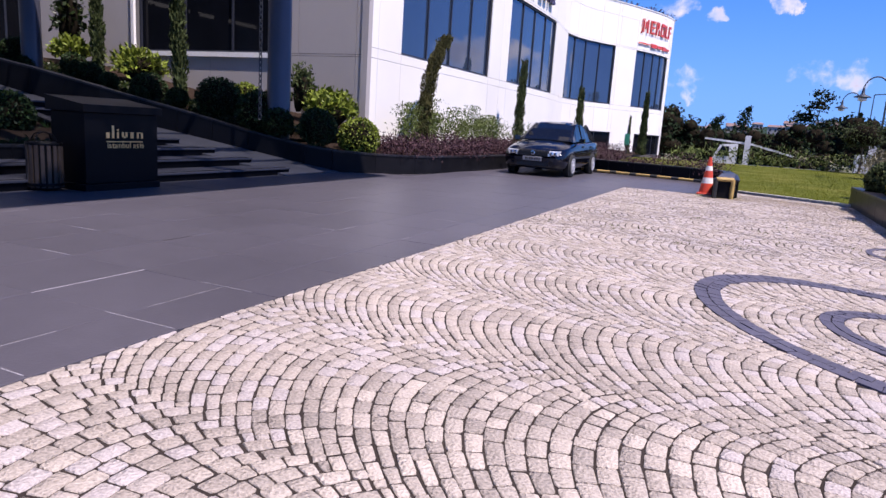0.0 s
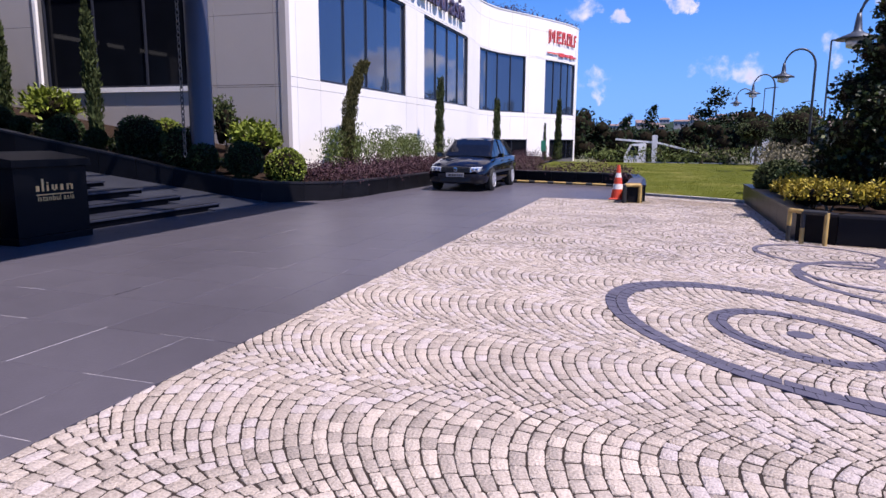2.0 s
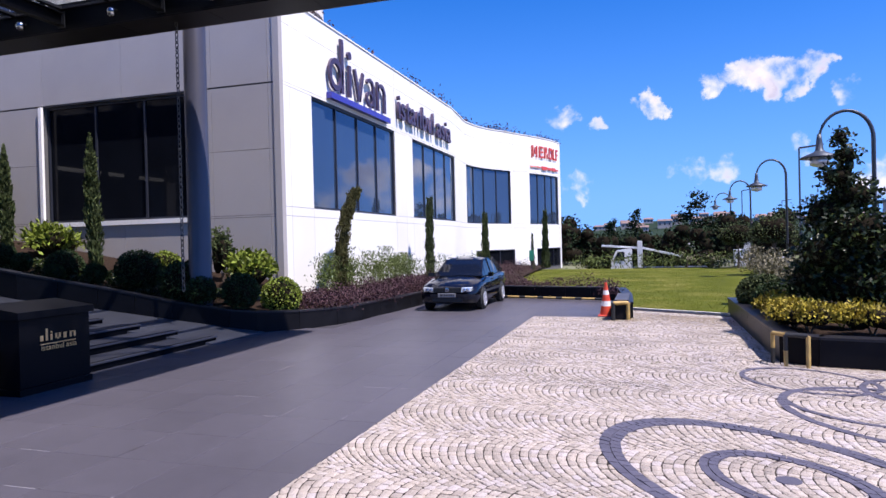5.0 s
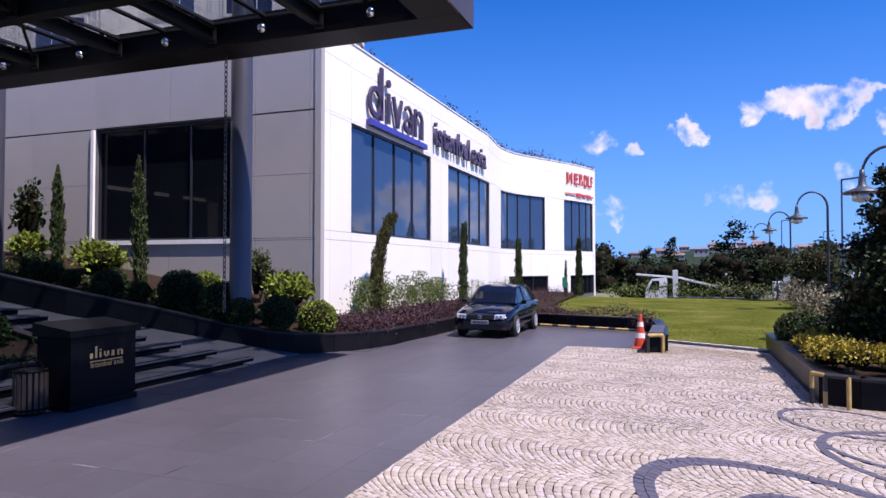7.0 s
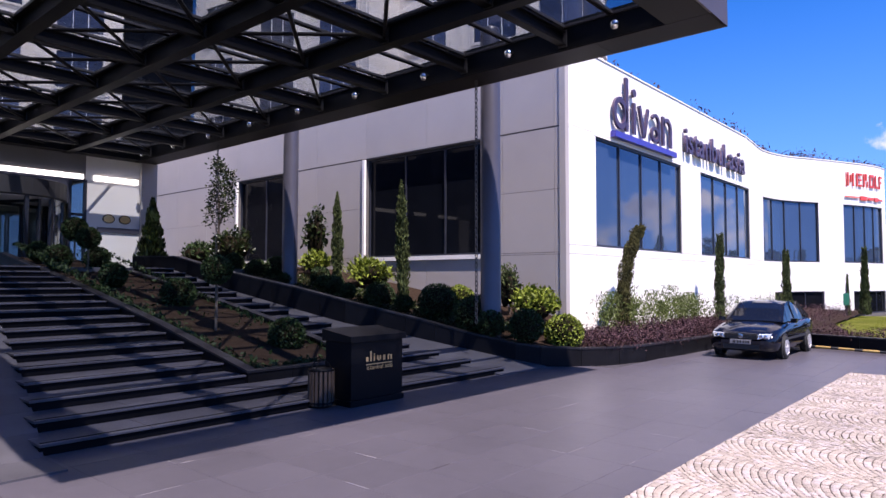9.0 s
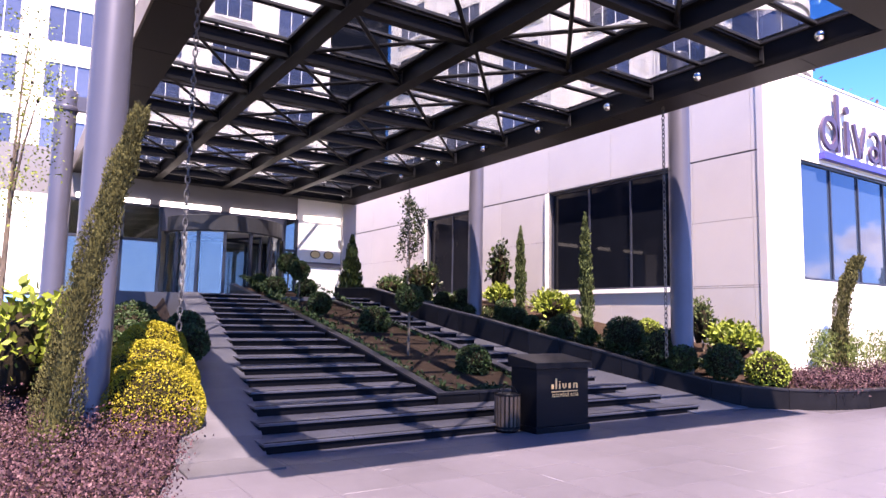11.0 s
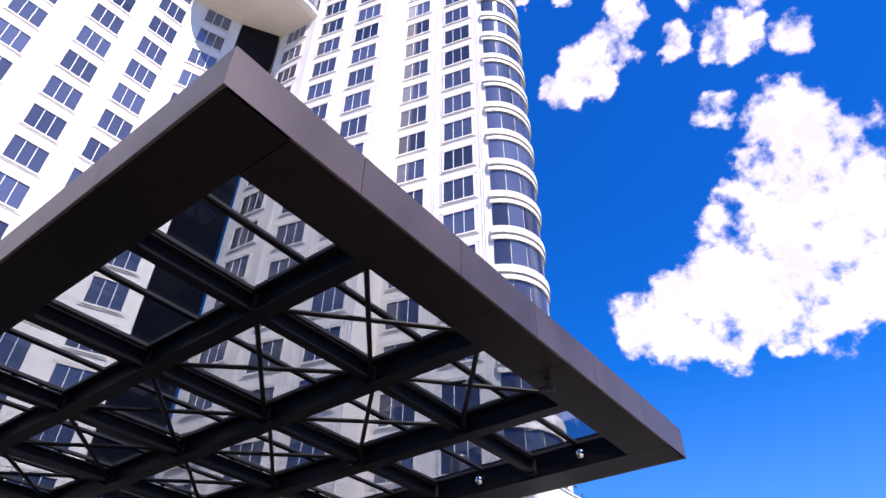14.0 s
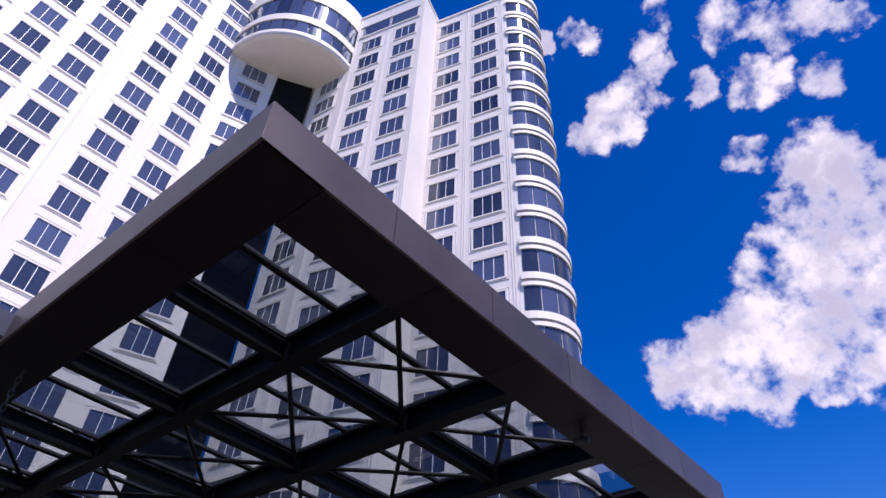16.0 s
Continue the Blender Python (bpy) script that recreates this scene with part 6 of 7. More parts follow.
    Geo().box((x - 0.45, y - 0.005, 0.28), (x + 0.45, y + 0.05, 0.40)).obj("air_intake", "plastic", car)
    pl = thing_part("number_plate", car)
    Geo().box((x - 0.26, y - 0.055, 0.42), (x + 0.26, y - 0.042, 0.53), 0.004).obj("plate", "plate", pl)
    for a, b in ((-0.19, -0.12), (-0.09, -0.04), (-0.02, 0.03), (0.06, 0.10), (0.12, 0.16), (0.18, 0.22)):
        Geo().box((x + a, y - 0.058, 0.445), (x + b, y - 0.0555, 0.505)).obj("bar", "bblack", pl)
    Geo().beam((x - 0.5, y + 1.2, 1.0), (x + 0.1, y + 1.28, 1.03), 0.02, 0.02).obj("wiper", "plastic", car)
    Geo().beam((x - 0.05, y + 1.2, 1.0), (x + 0.5, y + 1.28, 1.03), 0.02, 0.02).obj("wiper", "plastic", car)
    return car


def thing_part(name, parent):
    e = new(name)
    e.empty_display_size = 0.05
    e.parent = parent
    e.matrix_parent_inverse = parent.matrix_basis.inverted()
    return e


sedan(-5.31, 17.2)

# ---- traffic cone ----
cone = thing("traffic_cone", (-0.84, 16.5, 0), "orange and white traffic cone with a worn base", "cone")
cx, cy = -0.84, 16.5
Geo().box((cx - 0.2, cy - 0.2, 0.0), (cx + 0.2, cy + 0.2, 0.04), 0.012).obj("base", "orange", cone)
rad = lambda z: 0.165 - 0.135 * (z - 0.04) / 0.82
for z0, z1, mt in ((0.04, 0.26, "orange"), (0.26, 0.39, "reflect"), (0.39, 0.55, "orange"), (0.55, 0.66, "reflect"), (0.66, 0.86, "orange")):
    Geo().lathe([(rad(z0), z0), (rad(z1), z1)], (cx, cy, 0), 24).obj("band", mt, cone, smooth=False)

# ---- valet desk and waste bin ----
desk = thing("valet_desk", (-8.2, 6.5, 0), "black lacquered valet desk with gold brand shapes", "desk")
Geo().box((-8.68, 5.98, 0.0), (-7.98, 7.2, 0.10), 0.01).obj("plinth", "black", desk)
Geo().box((-8.66, 6.0, 0.10), (-8.0, 7.18, 1.06), 0.012).obj("body", "black", desk)
Geo().add([(-8.7, 5.95, 1.06), (-7.95, 5.95, 1.06), (-7.95, 7.23, 1.06), (-8.7, 7.23, 1.06), (-8.7, 5.95, 1.26), (-7.95, 5.95, 1.16), (-7.95, 7.23, 1.16), (-8.7, 7.23, 1.26)], [(0, 3, 2, 1), (4, 5, 6, 7), (0, 1, 5, 4), (2, 3, 7, 6), (1, 2, 6, 5), (0, 4, 7, 3)]).obj("top", "black", desk)
for a, wd, lo, hi in ((0.0, 0.05, 0.0, 0.45), (0.09, 0.035, 0.0, 1.0), (0.17, 0.03, 0.0, 0.5), (0.17, 0.03, 0.62, 0.72), (0.25, 0.03, 0.1, 0.5), (0.31, 0.03, 0.1, 0.5), (0.28, 0.03, 0.0, 0.15), (0.39, 0.05, 0.0, 0.5), (0.50, 0.03, 0.0, 0.5), (0.53, 0.04, 0.42, 0.5), (0.57, 0.03, 0.0, 0.46)):
    Geo().box((-7.999, 6.32 + a, 0.72 + 0.17 * lo), (-7.992, 6.32 + a + wd, 0.72 + 0.17 * hi)).obj("brand_shape", "gold", desk)
Geo().box((-7.999, 6.32, 0.665), (-7.992, 6.92, 0.68)).obj("rule", "gold", desk)
word_sign("istanbul asia", 0.115, (-7.994, 6.33, 0.585), (90, 0, 90), "gold", "", "", STEP, 0.002, 0.0, desk)
tb = thing("waste_bin", (-8.42, 5.72, 0), "round waste bin with brown slats and a wire rim", "bin")
Geo().lathe([(0.17, 0.02), (0.19, 0.04), (0.19, 0.62), (0.16, 0.64)], (-8.42, 5.72, 0), 24).obj("liner", "black", tb)
for k in range(18):
    a = 2 * math.pi * k / 18
    Geo().box((0.195, -0.022, 0.05), (0.215, 0.022, 0.62), 0.004).moved(pose(-8.42, 5.72, 0, 0, 0, math.degrees(a))).obj("slat", "wood", tb)
for z in (0.07, 0.6):
    Geo().lathe([(0.216, z), (0.222, z + 0.01), (0.222, z + 0.03), (0.216, z + 0.04)], (-8.42, 5.72, 0), 24, caps=False).obj("hoop", "black", tb)
for k in range(4):
    a = math.pi / 2 * k + 0.4
    Geo().tube([(-8.42 + 0.2 * math.cos(a), 5.72 + 0.2 * math.sin(a), 0.62), (-8.42 + 0.12 * math.cos(a), 5.72 + 0.12 * math.sin(a), 0.74), (-8.42, 5.72, 0.77)], 0.009, 5).obj("wire", "black", tb)

# ---- striped pipe guards ----
def guard(pts, label, rr=0.045):
    gd = thing("pipe_guard", pts[0], label, "guard rail", "striped pipe guards")
    tot = 0
    for a, b in zip(pts, pts[1:]):
        a, b = Vector(a), Vector(b)
        n = max(1, int((b - a).length / 0.22))
        for k in range(n):
            Geo().tube([a.lerp(b, k / n), a.lerp(b, (k + 1) / n)], rr, 10).obj("stripe", "yellow" if (tot + k) % 3 else "bblack", gd)
        tot += n
    return gd


guard([(2.02, 10.36, 0.0), (2.02, 10.36, 0.46), (2.15, 10.08, 0.47), (2.15, 10.08, 0.0)], "bent yellow and black pipe guard at the planter corner", 0.032)
guard([(2.15, 10.08, 0.47), (2.43, 9.97, 0.47), (2.43, 9.97, 0.0)], "bent yellow and black pipe guard at the planter corner", 0.032)
guard([(-0.62, 15.55, 0.0), (-0.62, 15.55, 0.42), (-0.28, 15.72, 0.42), (-0.28, 15.72, 0.0)], "bent yellow and black pipe guard at the planter end")
guard([(-4.6, 21.35, 0.09), (-1.2, 20.35, 0.09)], "low yellow and black pipe stop along the planter", 0.04)
guard([(-6.6, 21.95, 0.09), (-4.7, 21.4, 0.09)], "low yellow and black pipe stop along the planter", 0.04)
end = Geo().add([(-0.68, 15.62, 0.0), (-0.22, 15.78, 0.0), (-0.22, 16.15, 0.0), (-0.68, 16.15, 0.0), (-0.68, 15.62, 0.42), (-0.22, 15.78, 0.42), (-0.22, 16.15, 0.42), (-0.68, 16.15, 0.42)], [(0, 3, 2, 1), (4, 5, 6, 7), (0, 1, 5, 4), (2, 3, 7, 6), (1, 2, 6, 5), (0, 4, 7, 3)]).obj("planter_end", "granite")
whole(end, "black granite block closing the planter wall", "planter", kind="structure")
lid = thing("hoist_plate", (-0.45, 17.2, 0.42), "pale stone slab lying along the planter wall", "slab")
Geo().box((-0.62, 16.15, 0.405), (-0.28, 18.3, 0.45), 0.01).obj("plate", "granite_top", lid)

# ---- street lamps ----
def street_lamp(x, y, h=6.0, out=-1.0):
    L = thing("street_lamp", (x, y, 0), "tall swan-neck street lamp with a bell shade", "lamp", "swan-neck lamps")
    pts = [(x, y, 0), (x, y, h - 0.75)] + [(x + out * 0.63 * (1 - math.cos(t)), y, h - 0.75 + 0.75 * math.sin(t)) for t in np.linspace(0.15, math.pi * 0.97, 14)]
    Geo().tube(pts, 0.055, 8, 0.035).obj("pole", "lamp_post", L, smooth=True)
    Geo().lathe([(0.12, 0), (0.1, 0.6), (0.06, 0.65)], (x, y, 0), 12).obj("foot", "lamp_post", L)
    ex = pts[-1][0]
    ez = pts[-1][2]
    Geo().lathe([(0.05, 0.1), (0.07, -0.05), (0.10, -0.32), (0.16, -0.38), (0.46, -0.50), (0.47, -0.54), (0.28, -0.52)], (ex, y, ez), 24).obj("shade", "lamp_post", L, smooth=True)
    Geo().lathe([(0.25, -0.52), (0.23, -0.72), (0.05, -0.78)], (ex, y, ez), 18).obj("lens", "lamp_glass", L, smooth=True)


for x, y, h in ((5.88, 18.9, 5.2), (6.42, 33.2, 5.5), (6.8, 47.1, 5.65), (7.25, 62.0, 5.8)):
    street_lamp(x, y, h)
for x, y in ((9.75, 47.1), (11.5, 88.3), (21.4, 119.0)):
    L = thing("mast_lamp", (x, y, 0), "plain tall steel road lamp with a flat head", "lamp", "road lamps")
    Geo().tube([(x, y, 0), (x, y, 7.6)], 0.07, 8, 0.05).obj("mast", "lamp_post", L)
    Geo().beam((x, y, 7.6), (x + 1.4, y, 7.75), 0.18, 0.10).obj("head", "lamp_post", L)

# ---- truck behind the lawn ----
tk = thing("crane_truck", (-1.5, 49, -1.05), "white recovery truck with a folded loading arm", "truck")
tx, ty, tz = -2.35, 49.0, -1.05
Geo().loft([[(tx + a, ty + b, tz + z) for b, z in ((-1.0, 0.45), (1.0, 0.45), (1.0, 1.5 if a > 0.3 else 1.35), (0.92, h), (-0.92, h), (-1.0, 1.5 if a > 0.3 else 1.35))] for a, h in ((0.0, 1.45), (0.4, 2.2), (1.35, 2.3), (1.45, 2.2))]).obj("cab", "truck", tk)
Geo().add([(tx + 0.2, ty - 1.035, tz + 1.45), (tx + 0.95, ty - 1.035, tz + 1.45), (tx + 0.95, ty - 1.0, tz + 2.1), (tx + 0.5, ty - 1.0, tz + 2.1)], [(0, 1, 2, 3)]).obj("side_window", "dglass", tk)
Geo().box((tx + 1.5, ty - 1.0, tz + 0.75), (tx + 6.5, ty + 1.0, tz + 0.95)).obj("bed", "lamp_post", tk)
Geo().beam((tx - 0.65, ty, tz + 2.55), (tx + 2.4, ty, tz + 2.3), 1.4, 0.12).obj("arm", "truck", tk)
Geo().beam((tx + 2.4, ty, tz + 2.28), (tx + 4.8, ty, tz + 1.7), 1.2, 0.12).obj("arm", "truck", tk)
Geo().box((tx + 1.85, ty - 1.0, tz + 0.95), (tx + 2.2, ty - 0.7, tz + 2.85), 0.02).obj("headboard", "truck", tk)
for a in (0.7, 3.0, 5.6):
    Geo().lathe([(0.25, -0.12), (0.42, -0.12), (0.42, 0.12), (0.25, 0.12)], n=18).moved(pose(tx + a, ty - 0.95, tz + 0.42, 90, 0, 0)).obj("wheel", "tyre", tk)
cab2 = thing("site_box", (6.4, 49, 0), "small white cabinet behind the lawn", "cabinet")
Geo().box((5.95, 48.6, -0.1), (7.0, 49.4, 1.05), 0.02).obj("body", "truck", cab2)
Geo().box((6.55, 48.55, 1.05), (6.95, 48.7, 1.75), 0.02).obj("panel", "truck", cab2)
vn = thing("van", (12, 60, 0), "white van parked on the road", "car")
Geo().loft([[(12 + a, 60 + b, z) for b, z in ((-0.9, 0.4), (0.9, 0.4), (0.85, h), (-0.85, h))] for a, h in ((0, 1.0), (0.8, 1.15), (1.5, 1.9), (4.4, 1.95), (4.6, 1.7))]).obj("body", "truck", vn)
for a in (0.9, 3.7):
    Geo().lathe([(0.2, -0.1), (0.34, -0.1), (0.34, 0.1), (0.2, 0.1)], n=16).moved(pose(12 + a, 59.1, 0.34, 90, 0, 0)).obj("wheel", "tyre", vn)
gs = thing("small_sign", (-7.6, 44, 0), "small green sign on a post before the white wall", "sign")
Geo().tube([(-6.72, 40.0, 0.2), (-6.72, 40.0, 1.9)], 0.03, 8).obj("post", "lamp_post", gs)
Geo().box((-6.86, 39.95, 0.75), (-6.58, 40.0, 1.4), 0.01).obj("panel", "green", gs)

# ---- planting ----
prng = np.random.default_rng(23)


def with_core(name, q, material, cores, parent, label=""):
    """Leaves of a crown, and a near-black core as a part of its own that paints the shade inside."""
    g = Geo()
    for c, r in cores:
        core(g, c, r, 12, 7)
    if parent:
        g.obj("inner_crown", "crown_shade", parent, smooth=True)
    ob = quads(name, q, material)
    if parent:
        under(ob, parent, label)
    return ob


def clipped_ball(x, y, z, r, label="clipped round boxwood ball in the bed", material="box", base=None, squash=0.95, n=None):
    """A clipped shrub; with base it is a standard on a stem that starts there."""
    t = thing("topiary", (x, y, base if base is not None else z - r), label, "shrub", "clipped shrubs")
    n = n or int(900 + 2600 * r)
    lump = 1 + 0.05 * prng.normal()
    pts, d = ball_points(prng, n, (x, y, z), (r * lump, r * 0.98, r * squash), 0.16)
    k = 1 + 0.035 * np.sin(d[:, :1] * 7 + x) * np.cos(d[:, 1:2] * 6 + y)
    pts = np.array((x, y, z)) + (pts - np.array((x, y, z))) * k
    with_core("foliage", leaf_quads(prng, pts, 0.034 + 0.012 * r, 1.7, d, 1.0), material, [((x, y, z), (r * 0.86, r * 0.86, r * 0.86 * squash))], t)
    if base is not None:
        Geo().tube([(x, y, base), (x + 0.01, y, (base + z) / 2), (x, y, z - r * 0.7)], 0.03, 7).obj("stem", "bark", t)
    return t


def shrub(x, y, z, rx, ry, h, material, label, n=1400, leaf=0.06, long=2.0, name="shrub", group="shrubs", low=-0.2):
    """A loose leafy shrub of several lobes with a few stems."""
    t = thing(name, (x, y, z), label, "shrub", group)
    cs, qs = [], []
    lobes = 6
    for k in range(lobes):
        a = 2 * math.pi * k / lobes + prng.random()
        rr = 0.45 if k else 0.0
        c = (x + rx * rr * math.cos(a), y + ry * rr * math.sin(a), z + h * (0.45 + 0.2 * prng.random()))
        r = (rx * 0.62, ry * 0.62, h * (0.40 + 0.15 * prng.random()))
        cs.append((c, tuple(q * 0.62 for q in r)))
        p, d = ball_points(prng, n // lobes, c, r, 0.55, low)
        p = p + prng.normal(size=p.shape) * leaf * 0.8
        qs.append(leaf_quads(prng, p, leaf, long, d + np.array((0, 0, 0.4)), 0.9))
    with_core("foliage", np.concatenate(qs), material, cs, t)
    for k in range(4):
        a = 2 * math.pi * k / 4 + 0.4
        Geo().tube([(x, y, z - 0.02), (x + rx * 0.3 * math.cos(a), y + ry * 0.3 * math.sin(a), z + h * 0.5)], 0.015, 5, 0.008).obj("stem", "bark", t)
    return t


def cypress(pts, r, label, material="cypress", n=2600, leaf=0.05, taper=None):
    """A narrow cypress along a bent line."""
    t = thing("cypress", pts[0], label, "tree", "narrow cypresses")
    P = [Vector(p) for p in pts]
    Geo().tube(P, 0.05, 7, 0.02).obj("trunk", "bark", t)
    us = prng.random(n)
    q, dd = [], []
    for u in us:
        s = u * (len(P) - 1)
        i = min(int(s), len(P) - 2)
        c = P[i].lerp(P[i + 1], s - i)
        prof = (taper or (lambda v: (0.55 + 0.6 * math.sin(min(1, v * 1.3 + 0.25) * math.pi * 0.75)) * (1 - v ** 6)))(u)
        a = prng.random() * 2 * math.pi
        k = r * prof * (0.55 + 0.5 * prng.random()) * (1 + 0.18 * math.sin(u * 31 + a * 2))
        q.append((c.x + k * math.cos(a), c.y + k * math.sin(a), c.z + prng.normal() * 0.05))
        dd.append((math.cos(a) * 0.5, math.sin(a) * 0.5, 1.3))
    heart = Geo().tube([P[0]] + [P[i].lerp(P[i + 1], 0.5) for i in range(len(P) - 1)] + [P[-1] * 0.8 + P[-2] * 0.2], r * 0.62, 9, r * 0.3)
    heart.obj("core", material, t)
    under(quads("foliage", leaf_quads(prng, np.array(q), leaf, 2.8, np.array(dd), 0.45), material), t)
    return t


def leafy_tree(x, y, z, h, blobs, label, material="fartree", n=2600, leaf=0.12, trunk=0.12, name="tree", cat="tree", group="", hole=0.7):
    """A trunk with limbs and an uneven crown of leaf clumps; blobs are (dx, dy, dz, rx, ry, rz)."""
    t = thing(name, (x, y, z), label, cat, group)
    g = Geo().tube([(x, y, z - 0.05), (x + 0.04, y, z + h * 0.3), (x - 0.03, y + 0.03, z + h * 0.62)], trunk, 8, trunk * 0.45)
    for dx, dy, dz, rx, ry, rz in blobs[:7]:
        g.tube([(x, y, z + min(h * 0.55, max(0.1, dz * 0.6))), (x + dx * 0.5, y + dy * 0.5, z + dz * 0.85), (x + dx, y + dy, z + dz)], trunk * 0.4, 6, trunk * 0.12)
    g.obj("trunk", "bark", t)
    qs, cs = [], []
    vol = sum(b[3] * b[4] + b[5] * b[3] for b in blobs)
    for dx, dy, dz, rx, ry, rz in blobs:
        c = (x + dx, y + dy, z + dz)
        m = max(40, int(n * (rx * ry + rz * rx) / vol))
        p, d = ball_points(prng, m, c, (rx, ry, rz), 0.6)
        p = p + prng.normal(size=p.shape) * leaf * 1.1
        qs.append(leaf_quads(prng, p, leaf, 1.7, d, 1.4))
        cs.append((c, (rx * hole, ry * hole, rz * hole)))
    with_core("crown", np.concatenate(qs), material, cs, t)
    return t


# bed below the entrance facade
for x, y, z, r in ((-12.31, 13.0, 1.45, 0.58), (-10.63, 12.62, 1.16, 0.58), (-10.0, 12.45, 0.98, 0.37), (-9.16, 12.85, 0.93, 0.46), (-14.72, 13.0, 1.56, 0.52), (-14.5, 12.5, 1.44, 0.24), (-13.18, 12.5, 1.42, 0.26),
                   (-15.73, 12.6, 1.75, 0.25), (-16.68, 12.8, 1.90, 0.38), (-16.9, 12.5, 2.01, 0.25), (-18.92, 12.5, 2.13, 0.27), (-21.16, 12.8, 2.45, 0.44), (-20.6, 13.3, 2.52, 0.48), (-17.9, 13.2, 2.2, 0.36), (-22.4, 12.6, 2.75, 0.40)):
    clipped_ball(x * 0.973, y - 0.027 * (y + 1.2), z + 0.027 * (2.07 - z), r * 0.973)
clipped_ball(-12.05, 13.65, 1.5, 0.47, "clipped yellow-green ball behind a darker one", "lime")
clipped_ball(-8.38, 13.35, 0.78, 0.49, "clipped olive-green ball at the end of the bed", "lime")
for x, y, z, r, h in ((-9.75, 14.35, 0.85, 0.75, 0.95), (-16.6, 14.3, 1.75, 0.85, 1.0), (-19.35, 14.2, 2.2, 0.66, 0.85)):
    shrub(x, y, z, r, r * 0.9, h, "lime", "bright green large-leaved shrub before the facade", 2000, 0.075, 2.2)
cypress([(-17.95, 14.0, 2.1), (-17.98, 14.0, 3.6), (-18.0, 14.0, 5.15)], 0.17, "narrow upright cypress before the window")
cypress([(-14.68, 14.0, 1.5), (-14.74, 14.0, 3.4), (-14.79, 14.0, 5.25)], 0.19, "narrow upright cypress before the window")
cypress([(-25.6, 10.9, 2.46), (-25.6, 10.9, 3.8), (-25.6, 10.9, 5.25)], 0.56, "dark cone-shaped conifer beside the entrance", "laurel", 5200, 0.07, lambda v: 1.1 * (1 - v) ** 0.75)
leafy_tree(-25.3, 13.6, 2.5, 4.6, [(0.35, 0, 3.8, 0.35, 0.3, 0.7), (-0.55, 0.1, 3.3, 0.28, 0.25, 0.75), (0.75, 0, 2.9, 0.28, 0.25, 0.8), (-0.1, 0, 4.4, 0.4, 0.3, 0.45), (-0.8, 0, 2.5, 0.2, 0.2, 0.6), (0.15, 0.1, 2.6, 0.22, 0.2, 0.6), (0.95, 0.1, 3.7, 0.2, 0.2, 0.5)], "slender tree with hanging narrow leaves", "laurel", 1500, 0.075, 0.06, "slender_tree", "tree", "", 0.05)
shrub(-24.0, 13.4, 2.5, 1.1, 0.8, 1.5, "laurel", "dark green bush beside the facade", 1500, 0.09)
shrub(-25.9, 13.0, 2.5, 0.8, 0.7, 1.1, "box", "dark green bush near the entrance", 1100, 0.08)
shrub(-19.9, 14.6, 2.3, 0.5, 0.4, 2.4, "laurel", "tall dark shrub against the facade", 700, 0.10)
shrub(-11.0, 14.7, 1.0, 0.35, 0.3, 1.5, "cypress", "small dark conifer beside the column", 700, 0.06)

# planter between the flights
for x, y, z, r, b in ((-12.73, 6.3, 2.30, 0.33, 1.0), (-20.2, 6.5, 3.3, 0.34, 2.2), (-23.2, 7.2, 3.75, 0.42, 2.7)):
    clipped_ball(x, y, z, r, "dark clipped ball on a thin stem", "box", b)
for x, y, z, r in ((-15.57, 6.9, 1.72, 0.44), (-11.43, 7.2, 0.92, 0.40), (-17.71, 6.2, 2.2, 0.36), (-20.8, 5.9, 2.74, 0.40), (-22.44, 5.9, 2.95, 0.34), (-21.6, 7.3, 2.75, 0.4)):
    clipped_ball(x, y, z, r, "clipped ball on the bark bed")
q = []
for _ in range(2600):
    u = prng.random()
    x = -10.0 - 13.5 * u
    side = prng.random()
    y = 5.5 + abs(prng.normal()) * 0.16 if side < 0.55 else (7.9 - abs(prng.normal()) * 0.12 if side < 0.8 else 6.7 + prng.normal() * 0.6)
    if side > 0.8 and prng.random() < 0.5:
        x = -10.1 - abs(prng.normal()) * 0.15
    y = min(max(y, 5.42), 7.96)
    zz = 0.42 + (-10.05 - x) * 0.205
    q.append((x, y, zz + abs(prng.normal()) * 0.05))
whole(quads("ground_cover", leaf_quads(prng, np.array(q), 0.05, 2.4, np.tile((0, 0, 0.8), (len(q), 1))), "box"), "low creeping green edging of the bed", "plants", kind="stuff")

# bed before the white facade: purple shrubs, taller green ones behind
def mass(name, rows, material, leaf, long, label, up=0.6):
    """Massed planting from (x, y, z, spread, height, count)."""
    out = []
    for x, y, z, sp, h, n in rows:
        p = np.stack([x + prng.normal(size=n) * sp, y + prng.normal(size=n) * sp, z + h * prng.random(n) ** 0.7 * (0.75 + 0.5 * prng.random())], 1)
        out.append(leaf_quads(prng, p, leaf, long, np.tile((0, 0, up), (n, 1)) + prng.normal(size=(n, 3)) * 0.3))
    return whole(quads(name, np.concatenate(out), material), label, "plants", kind="stuff")


